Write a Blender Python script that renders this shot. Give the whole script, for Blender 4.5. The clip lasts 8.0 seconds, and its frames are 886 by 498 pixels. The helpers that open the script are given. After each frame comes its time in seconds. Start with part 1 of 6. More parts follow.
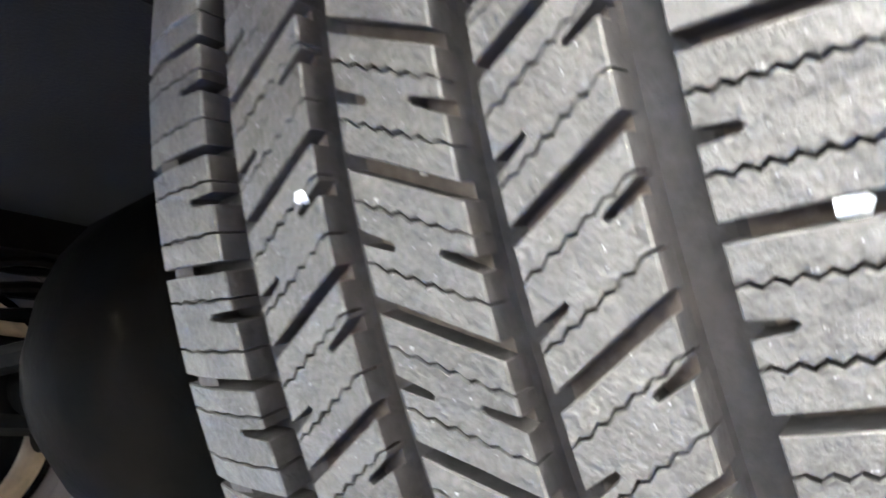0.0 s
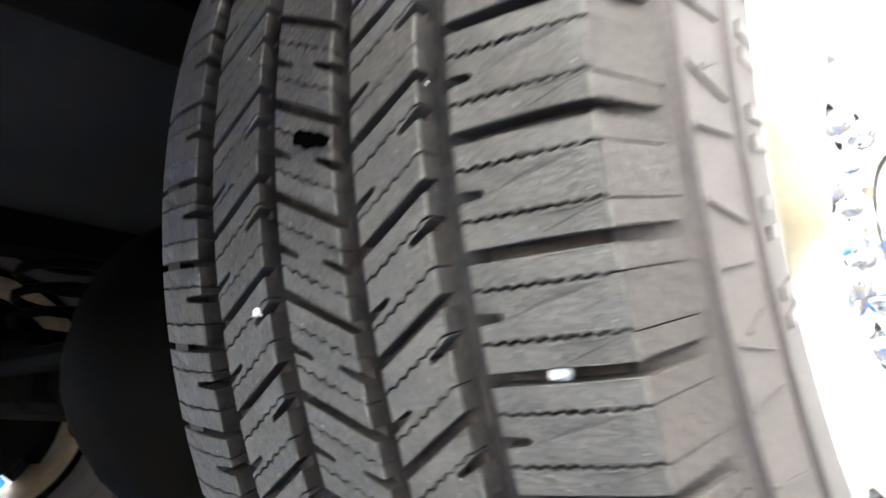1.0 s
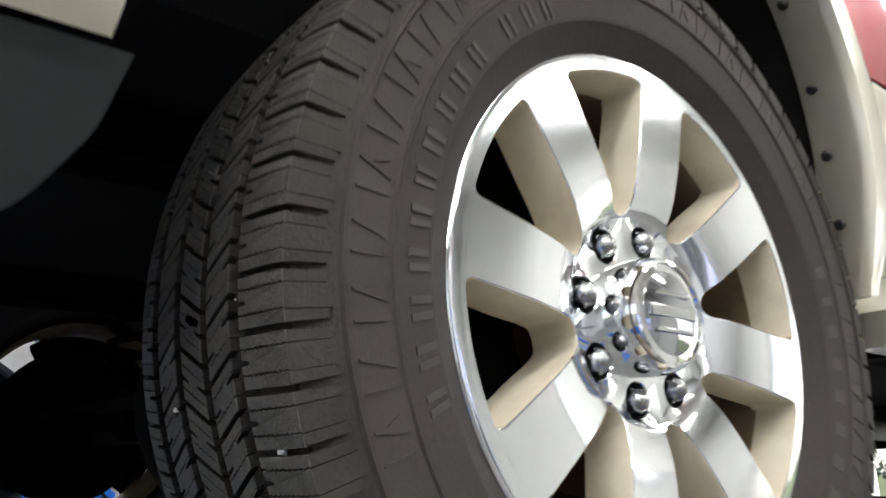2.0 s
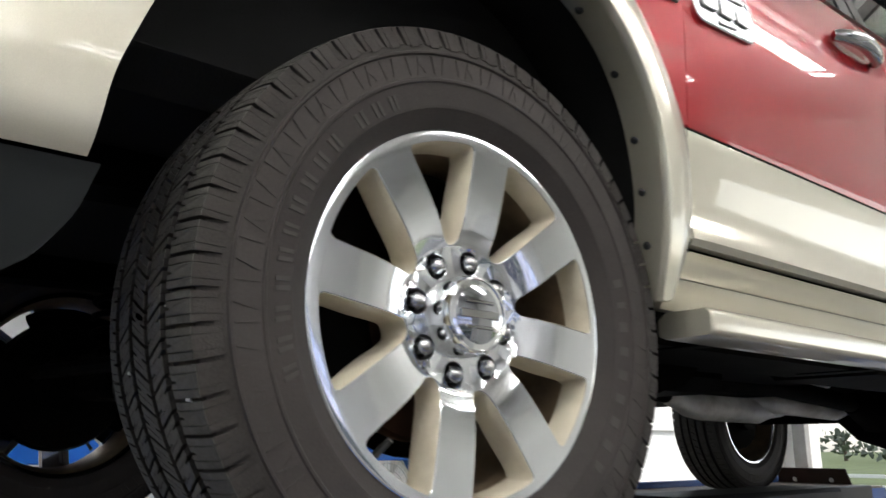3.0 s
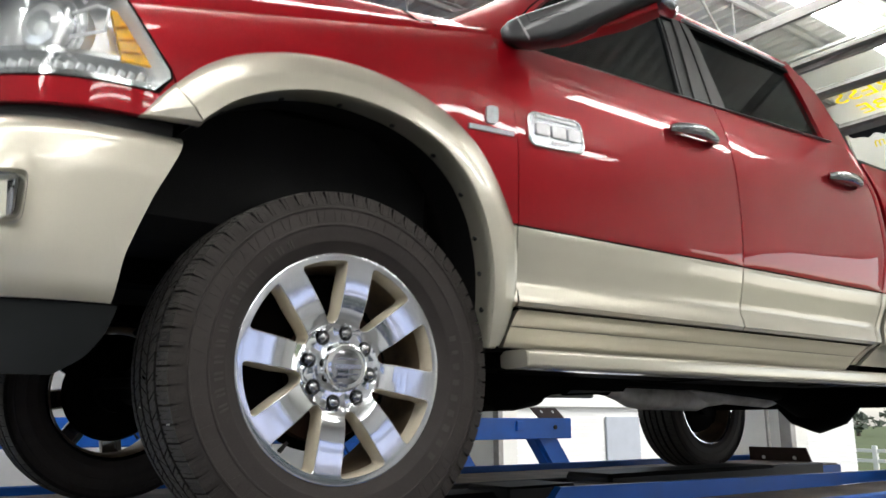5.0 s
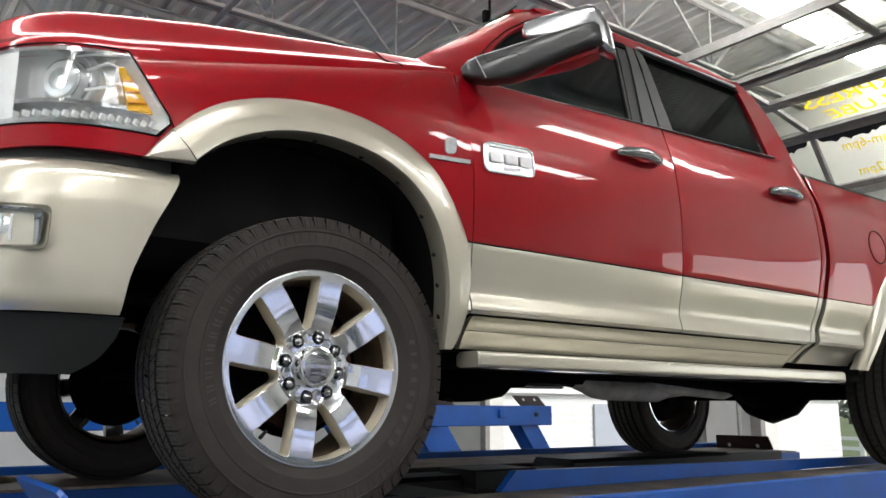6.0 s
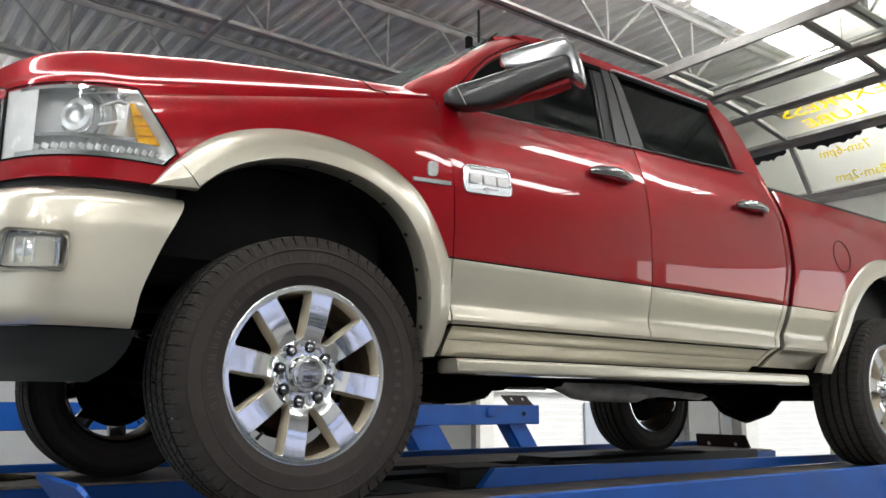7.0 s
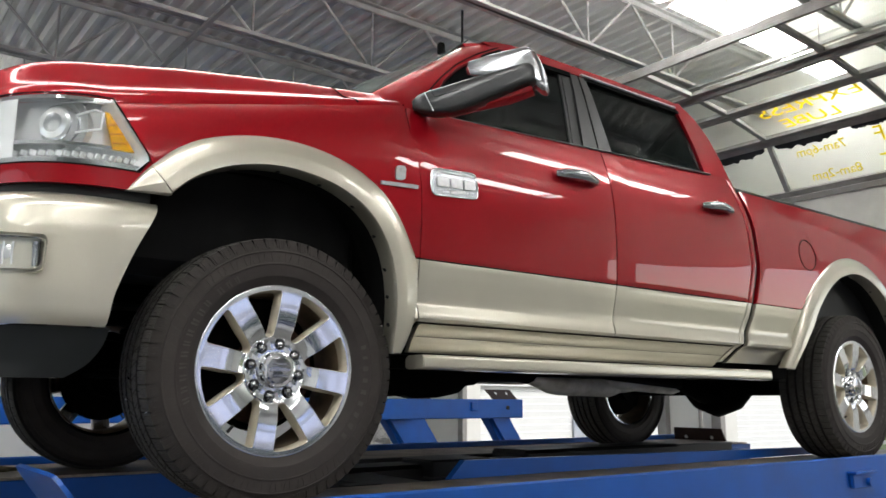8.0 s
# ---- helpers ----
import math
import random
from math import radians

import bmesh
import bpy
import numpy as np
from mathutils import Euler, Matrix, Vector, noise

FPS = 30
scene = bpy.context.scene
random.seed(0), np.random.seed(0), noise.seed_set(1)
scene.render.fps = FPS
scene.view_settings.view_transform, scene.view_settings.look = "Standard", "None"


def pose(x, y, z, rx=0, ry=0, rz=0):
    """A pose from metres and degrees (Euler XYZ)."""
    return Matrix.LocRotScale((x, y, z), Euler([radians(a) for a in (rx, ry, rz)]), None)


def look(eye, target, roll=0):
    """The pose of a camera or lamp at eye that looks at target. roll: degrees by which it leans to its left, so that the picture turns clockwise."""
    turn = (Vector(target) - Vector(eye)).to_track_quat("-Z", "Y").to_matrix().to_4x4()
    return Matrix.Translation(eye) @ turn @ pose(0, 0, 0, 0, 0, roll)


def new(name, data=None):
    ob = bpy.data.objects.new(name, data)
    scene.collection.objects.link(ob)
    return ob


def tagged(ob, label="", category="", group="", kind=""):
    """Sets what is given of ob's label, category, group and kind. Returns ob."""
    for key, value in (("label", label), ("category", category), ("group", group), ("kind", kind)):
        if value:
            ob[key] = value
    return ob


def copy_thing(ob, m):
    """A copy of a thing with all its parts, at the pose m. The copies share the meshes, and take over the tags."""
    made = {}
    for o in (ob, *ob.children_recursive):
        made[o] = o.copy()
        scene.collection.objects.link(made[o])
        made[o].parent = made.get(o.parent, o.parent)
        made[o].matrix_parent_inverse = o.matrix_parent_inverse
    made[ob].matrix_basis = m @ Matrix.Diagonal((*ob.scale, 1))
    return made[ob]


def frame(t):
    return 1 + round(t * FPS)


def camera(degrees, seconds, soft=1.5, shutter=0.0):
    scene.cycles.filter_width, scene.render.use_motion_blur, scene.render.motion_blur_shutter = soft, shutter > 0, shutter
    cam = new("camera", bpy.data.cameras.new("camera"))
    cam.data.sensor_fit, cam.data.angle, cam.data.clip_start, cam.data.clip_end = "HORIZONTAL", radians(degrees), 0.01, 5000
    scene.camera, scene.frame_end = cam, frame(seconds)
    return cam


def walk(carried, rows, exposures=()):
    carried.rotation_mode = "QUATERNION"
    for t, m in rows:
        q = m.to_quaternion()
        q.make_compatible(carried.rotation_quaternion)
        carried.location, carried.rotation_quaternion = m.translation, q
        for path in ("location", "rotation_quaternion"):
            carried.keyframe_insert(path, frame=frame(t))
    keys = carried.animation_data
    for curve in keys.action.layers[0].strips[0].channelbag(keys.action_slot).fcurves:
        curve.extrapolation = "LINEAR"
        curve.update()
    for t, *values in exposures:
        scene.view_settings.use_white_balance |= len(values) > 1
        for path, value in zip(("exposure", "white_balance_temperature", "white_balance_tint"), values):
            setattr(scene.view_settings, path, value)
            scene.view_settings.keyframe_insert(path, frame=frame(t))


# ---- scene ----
cam = camera(57.4, 8.0, shutter=0.5)
METRES, EYE, TILT, LEAN, TURN = 8.0, 1.5, 0.0, 0.0, 0.0
PATH = [
    (0, (-0.564, -0.974, 0.246), (0.9, 0.27, 0.801), -3.0),
    (0.5, (-0.611, -0.986, 0.263), (0.936, 0.186, 0.746), -2.1),
    (1, (-0.613, -1.085, 0.263), (0.799, 0.227, 0.796), -0.4),
    (1.5, (-0.618, -1.248, 0.26), (0.634, 0.209, 0.817), -0.2),
    (1.8, (-0.632, -1.367, 0.247), (0.555, 0.125, 0.849), -0.3),
    (2, (-0.666, -1.426, 0.274), (0.562, 0.056, 0.818), -1.2),
    (2.2, (-0.701, -1.506, 0.276), (0.518, -0.014, 0.813), -0.8),
    (3.3, (-0.791, -1.932, 0.236), (0.468, -0.441, 0.678), 0.5),
    (3.5, (-0.815, -2.035, 0.24), (0.406, -0.509, 0.667), 0.9),
    (4, (-0.883, -2.217, 0.256), (0.334, -0.685, 0.672), 1.2),
    (4.5, (-0.944, -2.434, 0.272), (0.267, -0.897, 0.684), 0.4),
    (5, (-0.961, -2.646, 0.293), (0.203, -1.075, 0.714), -0.2),
    (5.2, (-0.959, -2.775, 0.313), (0.191, -1.186, 0.701), 0.1),
    (6.3, (-1.129, -3.045, 0.314), (0.049, -1.477, 0.7), 0.4),
    (6.5, (-1.151, -3.105, 0.318), (0.028, -1.536, 0.703), 0.5),
    (7, (-1.179, -3.194, 0.331), (0.005, -1.627, 0.711), 0.3),
    (7.5, (-1.164, -3.305, 0.336), (0.067, -1.775, 0.715), 0.1),
    (8, (-1.175, -3.351, 0.333), (0.022, -1.791, 0.699), 0.3),
]
EXPOSURES = [(0.0, 5.15), (0.5, 5.12), (0.8, 4.65), (1.0, 4.05), (1.2, 2.85), (1.5, 1.95), (1.8, 1.6), (2.2, 1.35), (3.5, 0.92), (5.0, 0.74), (6.5, 0.71), (7.0, 0.66), (8.0, 0.64)]
walk(cam, [(t, look(eye, target, roll)) for t, eye, target, roll in PATH], EXPOSURES)

# ---- world, sun and light ----
world = bpy.data.worlds.new("overcast_sky")
scene.world = world
world.use_nodes = True
_wn = world.node_tree.nodes
_sky = _wn.new("ShaderNodeTexSky")
_sky.sky_type = "NISHITA"
_sky.sun_disc = False
_sky.sun_elevation = radians(38)
_sky.sun_rotation = radians(140)
_sky.air_density, _sky.dust_density = 1.0, 1.0
_bg = _wn["Background"]
_bg.inputs["Strength"].default_value = 0.15
_pale = _wn.new("ShaderNodeHueSaturation")          # cloud takes the blue out of the sky
_pale.inputs["Saturation"].default_value = 0.40
world.node_tree.links.new(_sky.outputs["Color"], _pale.inputs["Color"])
world.node_tree.links.new(_pale.outputs["Color"], _bg.inputs["Color"])
_sun = bpy.data.lights.new("sun", "SUN")
_sun.energy, _sun.angle, _sun.color = 1.5, radians(12), (1.0, 0.96, 0.9)
new("sun", _sun).matrix_world = look((20, -30, 30), (8, 0, 0))
DECK = 0.0          # the lift's deck is level zero
FLOOR = -1.6        # the shop floor under the raised lift
ROOF = 3.95         # the steel roof deck
WALL_X = 6.5        # the wall with the bay doors
AXLE_R = 3.797      # wheelbase
HUB_Z = 0.424
TYRE_Y = 0.84       # middle of the tyres from the truck's middle


# ---- materials ----
def material(name, colour, rough=0.5, metal=0.0, coat=0.0, var=0.12, scale=6.0, bump=0.0, bump_scale=60.0, fine=0.0,
             stain=None, stain_amount=0.0, stain_scale=2.0, flake=0.0, transmission=0.0, ior=1.45, emit=0.0, rough_var=0.08, spec=0.5, through_light=0.0, glints=0.0):
    m = bpy.data.materials.new(name)
    m.use_nodes = True
    nt = m.node_tree
    nd, ln = nt.nodes, nt.links
    b = nd["Principled BSDF"]
    co = nd.new("ShaderNodeTexCoord")
    big = nd.new("ShaderNodeTexNoise")
    big.inputs["Scale"].default_value, big.inputs["Detail"].default_value = scale, 6
    ln.new(co.outputs["Object"], big.inputs["Vector"])
    small = nd.new("ShaderNodeTexNoise")
    small.inputs["Scale"].default_value, small.inputs["Detail"].default_value = bump_scale, 5
    ln.new(co.outputs["Object"], small.inputs["Vector"])
    ramp = nd.new("ShaderNodeMapRange")
    ramp.inputs["From Min"].default_value, ramp.inputs["From Max"].default_value = 0.3, 0.7
    ramp.inputs["To Min"].default_value, ramp.inputs["To Max"].default_value = 1 - var, 1 + var
    ln.new(big.outputs["Fac"], ramp.inputs["Value"])
    last = ramp.outputs["Result"]
    if fine:
        r2 = nd.new("ShaderNodeMapRange")
        r2.inputs["From Min"].default_value, r2.inputs["From Max"].default_value = 0.3, 0.7
        r2.inputs["To Min"].default_value, r2.inputs["To Max"].default_value = 1 - fine, 1 + fine
        ln.new(small.outputs["Fac"], r2.inputs["Value"])
        mul = nd.new("ShaderNodeMath")
        mul.operation = "MULTIPLY"
        ln.new(last, mul.inputs[0])
        ln.new(r2.outputs["Result"], mul.inputs[1])
        last = mul.outputs[0]
    vm = nd.new("ShaderNodeVectorMath")
    vm.operation = "SCALE"
    vm.inputs[0].default_value = colour
    ln.new(last, vm.inputs["Scale"])
    out = vm.outputs["Vector"]
    if stain:
        st = nd.new("ShaderNodeTexNoise")
        st.inputs["Scale"].default_value, st.inputs["Detail"].default_value, st.inputs["Roughness"].default_value = stain_scale, 8, 0.65
        ln.new(co.outputs["Object"], st.inputs["Vector"])
        sr = nd.new("ShaderNodeMapRange")
        sr.inputs["From Min"].default_value, sr.inputs["From Max"].default_value = 0.45, 0.68
        sr.inputs["To Max"].default_value = stain_amount
        ln.new(st.outputs["Fac"], sr.inputs["Value"])
        mx = nd.new("ShaderNodeMix")
        mx.data_type = "RGBA"
        ln.new(sr.outputs["Result"], mx.inputs["Factor"])
        ln.new(out, mx.inputs[6])
        mx.inputs[7].default_value = (*stain, 1)
        out = mx.outputs[2]
    # pale dots painted into the base colour as sparkle on the surface
    if glints:
        sn = nd.new("ShaderNodeTexNoise")
        sn.inputs["Scale"].default_value, sn.inputs["Detail"].default_value = 520, 2
        ln.new(co.outputs["Object"], sn.inputs["Vector"])
        sm = nd.new("ShaderNodeMapRange")
        sm.inputs["From Min"].default_value, sm.inputs["From Max"].default_value = 0.705, 0.75
        ln.new(sn.outputs["Fac"], sm.inputs["Value"])
        mx2 = nd.new("ShaderNodeMix")
        mx2.data_type = "RGBA"
        ln.new(sm.outputs["Result"], mx2.inputs["Factor"])
        ln.new(out, mx2.inputs[6])
        mx2.inputs[7].default_value = (glints, glints, glints * 0.95, 1)
        out = mx2.outputs[2]
    ln.new(out, b.inputs["Base Color"])
    rr = nd.new("ShaderNodeMapRange")
    rr.inputs["To Min"].default_value, rr.inputs["To Max"].default_value = max(0.0, rough - rough_var), min(1.0, rough + rough_var)
    ln.new(big.outputs["Fac"], rr.inputs["Value"])
    ln.new(rr.outputs["Result"], b.inputs["Roughness"])
    b.inputs["Metallic"].default_value = metal
    b.inputs["Coat Weight"].default_value = coat
    b.inputs["Specular IOR Level"].default_value = spec
    b.inputs["Coat Roughness"].default_value = 0.03
    b.inputs["Transmission Weight"].default_value = transmission
    b.inputs["IOR"].default_value = ior
    if emit:
        b.inputs["Emission Color"].default_value = (*colour, 1)
        b.inputs["Emission Strength"].default_value = emit
    if through_light:
        tl = nd.new("ShaderNodeBsdfTranslucent")
        ln.new(out, tl.inputs["Color"])
        mixs = nd.new("ShaderNodeMixShader")
        mixs.inputs[0].default_value = through_light
        ln.new(b.outputs[0], mixs.inputs[1])
        ln.new(tl.outputs[0], mixs.inputs[2])
        ln.new(mixs.outputs[0], nd["Material Output"].inputs["Surface"])
    if bump or flake:
        bp = nd.new("ShaderNodeBump")
        bp.inputs["Strength"].default_value = bump or flake
        bp.inputs["Distance"].default_value = 0.002
        if flake:
            vo = nd.new("ShaderNodeTexVoronoi")
            vo.inputs["Scale"].default_value = 2500
            ln.new(co.outputs["Object"], vo.inputs["Vector"])
            ln.new(vo.outputs["Distance"], bp.inputs["Height"])
        else:
            ln.new(small.outputs["Fac"], bp.inputs["Height"])
        ln.new(bp.outputs["Normal"], b.inputs["Normal"])
    return m


M_RED = material("red_metallic_paint", (0.34, 0.0036, 0.0105), 0.36, 0.36, 1.0, 0.04, 3, fine=0.05, bump_scale=900, rough_var=0.03, spec=0.08)
M_GOLD = material("champagne_metallic_paint", (0.58, 0.55, 0.455), 0.30, 0.50, 0.9, 0.04, 3, fine=0.05, bump_scale=900, rough_var=0.03)
M_POCKET = material("champagne_wheel_paint", (0.62, 0.565, 0.45), 0.42, 0.0, 0.5, 0.08, 14, stain=(0.22, 0.16, 0.09), stain_amount=0.35, stain_scale=9)
M_POLISH = material("polished_aluminium", (0.83, 0.855, 0.89), 0.09, 1.0, 0.0, 0.04, 9, bump=0.03, bump_scale=35, rough_var=0.04)
M_NUT = material("dull_nut_chrome", (0.42, 0.42, 0.42), 0.16, 1.0, 0.0, 0.1, 30)
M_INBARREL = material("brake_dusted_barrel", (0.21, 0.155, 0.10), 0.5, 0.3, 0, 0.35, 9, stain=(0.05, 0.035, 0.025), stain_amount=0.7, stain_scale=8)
M_HANDLE = material("handle_chrome", (0.46, 0.47, 0.48), 0.06, 1.0, 0.0, 0.03, 10, rough_var=0.02)
M_MIRRORCAP = material("bright_silver_cap", (0.36, 0.37, 0.39), 0.14, 0.95, 0.0, 0.04, 10, rough_var=0.03)
M_SATIN = material("satin_chrome", (0.36, 0.37, 0.39), 0.22, 1.0, 0.0, 0.04, 10, rough_var=0.03)
M_PLATE = material("bright_badge_plate", (0.60, 0.60, 0.61), 0.34, 0.6, 0.0, 0.1, 60, bump=0.2, bump_scale=300)
M_BADGE = material("dull_badge_metal", (0.42, 0.43, 0.45), 0.34, 0.9, 0.0, 0.2, 60, bump=0.4, bump_scale=300)
M_FROST = material("weathered_white_panel", (0.78, 0.78, 0.75), 0.4, 0, 0, 0.08, 3, stain=(0.6, 0.6, 0.56), stain_amount=0.4, through_light=0.35)
M_CHROME = material("chrome", (0.86, 0.87, 0.88), 0.07, 1.0, 0.0, 0.03, 10, rough_var=0.03)
M_TREAD = material("worn_tread_rubber", (0.0647, 0.0606, 0.0547), 0.62, 0, 0, 0.15, 30, bump=0.6, bump_scale=420, fine=0.24, stain=(0.1026, 0.0966, 0.0860), stain_amount=0.5, stain_scale=60, spec=0.3, glints=0.20)
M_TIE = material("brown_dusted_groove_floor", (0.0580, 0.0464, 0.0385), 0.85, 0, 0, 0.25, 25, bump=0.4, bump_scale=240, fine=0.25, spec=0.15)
# brown dust is real; the darker base paints in the grooves' shade
M_GROOVE = material("shaded_dusty_groove_rubber", (0.0265, 0.0247, 0.0238), 0.85, 0, 0, 0.25, 25, bump=0.4, bump_scale=240, fine=0.25, stain=(0.0383, 0.0298, 0.0251), stain_amount=0.6, stain_scale=14, spec=0.15)
M_WALL_R = material("sidewall_rubber", (0.0433, 0.0372, 0.0352), 0.68, 0, 0, 0.15, 12, bump=0.15, bump_scale=300, fine=0.12, stain=(0.0458, 0.0376, 0.0343), stain_amount=0.5, stain_scale=7, spec=0.25)
M_SHOULDER = material("worn_shoulder_rubber", (0.0406, 0.0356, 0.0330), 0.7, 0, 0, 0.2, 25, bump=0.4, bump_scale=300, fine=0.2, stain=(0.0347, 0.0286, 0.0240), stain_amount=0.5, stain_scale=20, spec=0.25)
M_BAND = material("sidewall_band_rubber", (0.0514, 0.0443, 0.0417), 0.66, 0, 0, 0.15, 12, bump=0.15, bump_scale=300, fine=0.12, stain=(0.0451, 0.0376, 0.0343), stain_amount=0.5, stain_scale=7, spec=0.25)
M_LETTER = material("raised_letter_rubber", (0.0609, 0.0534, 0.0508), 0.6, 0, 0, 0.15, 30, spec=0.3)
M_STONE = material("pale_stone", (0.75, 0.74, 0.70), 0.6, 0, 0, 0.1, 40)
M_HOLE = material("black_patch", (0.0015, 0.0015, 0.0015), 0.8, 0, 0, 0.1, 40, spec=0.0)
M_RAG = material("oily_rag_cloth", (0.16, 0.14, 0.08), 0.9, 0, 0, 0.4, 20, bump=0.6, bump_scale=80)
M_DARKCHROME = material("dark_chrome", (0.42, 0.43, 0.46), 0.05, 1.0, 0, 0.1, 30)
M_BLACK = material("black_plastic", (0.018, 0.019, 0.020), 0.5, 0, 0, 0.2, 8, bump=0.2, bump_scale=500, fine=0.15)
M_DAM = material("grey_moulded_plastic", (0.0126, 0.0142, 0.0149), 0.5, 0, 0, 0.15, 5, bump=0.1, bump_scale=600, spec=0.16)
M_LINER = material("black_wheel_liner", (0.0107, 0.0107, 0.0107), 0.62, 0, 0, 0.3, 6, bump=0.4, bump_scale=200, spec=0.13)
# blacker than any undercoat: the colour holds the shade under the truck
M_UNDER = material("shade_blackened_undercoat", (0.0023, 0.0024, 0.0023), 0.6, 0.0, 0, 0.35, 7, bump=0.3, bump_scale=90, stain=(0.0078, 0.0054, 0.0034), stain_amount=0.5, stain_scale=9, spec=0.02)
M_RUST = material("rusted_brake_iron", (0.055, 0.026, 0.016), 0.6, 0.5, 0, 0.4, 12, bump=0.3, bump_scale=150)
M_EXHAUST = material("heat_dulled_exhaust_steel", (0.74, 0.72, 0.68), 0.42, 0.25, 0, 0.2, 8, stain=(0.20, 0.15, 0.11), stain_amount=0.5, stain_scale=6)
M_GLASS = material("tinted_glass", (0.035, 0.045, 0.045), 0.03, 0, 0, 0.02, 3, transmission=0.85, ior=1.16, rough_var=0.01)
M_WSHIELD = material("windscreen_glass", (0.55, 0.65, 0.62), 0.03, 0, 0, 0.02, 3, transmission=0.9, ior=1.5, rough_var=0.01)


def thin_clear(name, tint):
    """Thin clear plastic: light goes straight through, with a gloss that grows at grazing angles."""
    m = bpy.data.materials.new(name)
    m.use_nodes = True
    nd, ln = m.node_tree.nodes, m.node_tree.links
    nd.remove(nd["Principled BSDF"])
    tr, gl, mx = nd.new("ShaderNodeBsdfTransparent"), nd.new("ShaderNodeBsdfGlossy"), nd.new("ShaderNodeMixShader")
    lw, pw, sc = nd.new("ShaderNodeLayerWeight"), nd.new("ShaderNodeMath"), nd.new("ShaderNodeMath")
    tr.inputs["Color"].default_value = (*tint, 1)
    gl.inputs["Roughness"].default_value = 0.03
    lw.inputs["Blend"].default_value = 0.5
    pw.operation, sc.operation = "POWER", "MULTIPLY_ADD"
    pw.inputs[1].default_value = 4.0
    sc.inputs[1].default_value, sc.inputs[2].default_value = 0.7, 0.03
    ln.new(lw.outputs["Facing"], pw.inputs[0])
    ln.new(pw.outputs[0], sc.inputs[0])
    ln.new(sc.outputs[0], mx.inputs[0])
    ln.new(tr.outputs[0], mx.inputs[1])
    ln.new(gl.outputs[0], mx.inputs[2])
    ln.new(mx.outputs[0], nd["Material Output"].inputs["Surface"])
    return m


M_LAMPREF = material("bright_lamp_chrome", (0.95, 0.955, 0.96), 0.13, 0.62, 0, 0.05, 20, bump=0.10, bump_scale=30)
# the tint dims the daylight and puts its blue cast into the panes
M_BAYGLASS = thin_clear("daylight_toning_glazing", (0.50, 0.53, 0.65))
M_CLEAR = thin_clear("thin_clear_lens", (0.97, 0.98, 0.98))
M_AMBER = material("amber_reflector", (1.0, 0.50, 0.006), 0.2, 0, 0.8, 0.25, 90, bump=0.9, bump_scale=130)
# near-black colour puts the shade round the wheel nuts into the bores
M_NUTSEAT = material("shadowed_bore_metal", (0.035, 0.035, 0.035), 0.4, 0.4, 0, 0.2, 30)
M_AMBERDARK = material("deep_amber_rib", (0.72, 0.25, 0.005), 0.3, 0, 0.3, 0.1, 60)
M_LAMPGREY = material("satin_lamp_reflector", (0.95, 0.955, 0.96), 0.25, 0.10, 0, 0.1, 20)
M_BLUE = material("blue_lift_paint", (0.003, 0.090, 0.42), 0.45, 0, 0.12, 0.12, 4, bump=0.12, bump_scale=120, stain=(0.02, 0.08, 0.26), stain_amount=0.3, stain_scale=5)
M_DECK = material("oily_worn_deck", (0.25, 0.205, 0.165), 0.55, 0.2, 0, 0.35, 5, bump=0.5, bump_scale=110, fine=0.25, stain=(0.06, 0.05, 0.045), stain_amount=0.7, stain_scale=3)
M_LIFTBLACK = material("black_jack_steel", (0.007, 0.007, 0.0075), 0.5, 0.3, 0, 0.25, 8, bump=0.2, bump_scale=120)
M_FLAP = material("rusty_brown_flap_steel", (0.035, 0.018, 0.013), 0.6, 0.4, 0, 0.35, 9, bump=0.3, bump_scale=120)
M_YELLOW = material("yellow_marking", (0.75, 0.52, 0.02), 0.5, 0, 0, 0.1, 10)
M_REDKNOB = material("red_plastic", (0.6, 0.02, 0.02), 0.4)
M_FLOOR = material("sealed_concrete", (0.1406, 0.1369, 0.1258), 0.45, 0, 0, 0.15, 1.5, bump=0.15, bump_scale=80, fine=0.08, stain=(0.0888, 0.0814, 0.0740), stain_amount=0.6, stain_scale=1.2)
M_WALL = material("white_painted_block", (0.74, 0.75, 0.76), 0.6, 0, 0, 0.05, 3, bump=0.3, bump_scale=90, fine=0.04)
M_GREYBLOCK = material("grey_block", (0.60, 0.605, 0.61), 0.7, 0, 0, 0.10, 3, bump=0.3, bump_scale=90, fine=0.06, stain=(0.46, 0.465, 0.47), stain_amount=0.4, stain_scale=2)
M_BEIGE = material("cream_painted_block", (0.68, 0.68, 0.645), 0.6, 0, 0, 0.06, 3, bump=0.3, bump_scale=90, fine=0.04)
M_ROOF = material("galvanised_roof_deck", (0.74, 0.74, 0.71), 0.5, 0.1, 0, 0.08, 2, bump=0.1, bump_scale=60, stain=(0.62, 0.62, 0.60), stain_amount=0.4, stain_scale=2)
M_JOIST = material("grey_painted_joist", (0.42, 0.42, 0.41), 0.5, 0.1, 0, 0.12, 6)
M_STEELRAIL = material("galvanised_door_rail", (0.27, 0.265, 0.255), 0.5, 0.25, 0, 0.15, 8, stain=(0.20, 0.18, 0.16), stain_amount=0.5, stain_scale=5)
M_DOORGLASS = material("door_glazing", (0.88, 0.90, 0.86), 0.06, 0, 0, 0.03, 2, transmission=1.0, ior=1.12, rough_var=0.02)
M_LETTERING = material("yellow_vinyl_lettering", (0.95, 0.78, 0.02), 0.5, 0, 0, 0.1, 6, through_light=0.7)
M_TUBE = material("fluorescent_tube", (1.0, 0.995, 0.975), 0.4, emit=12.0)
M_FIXTURE = material("white_enamel_fixture", (0.8, 0.8, 0.78), 0.35)
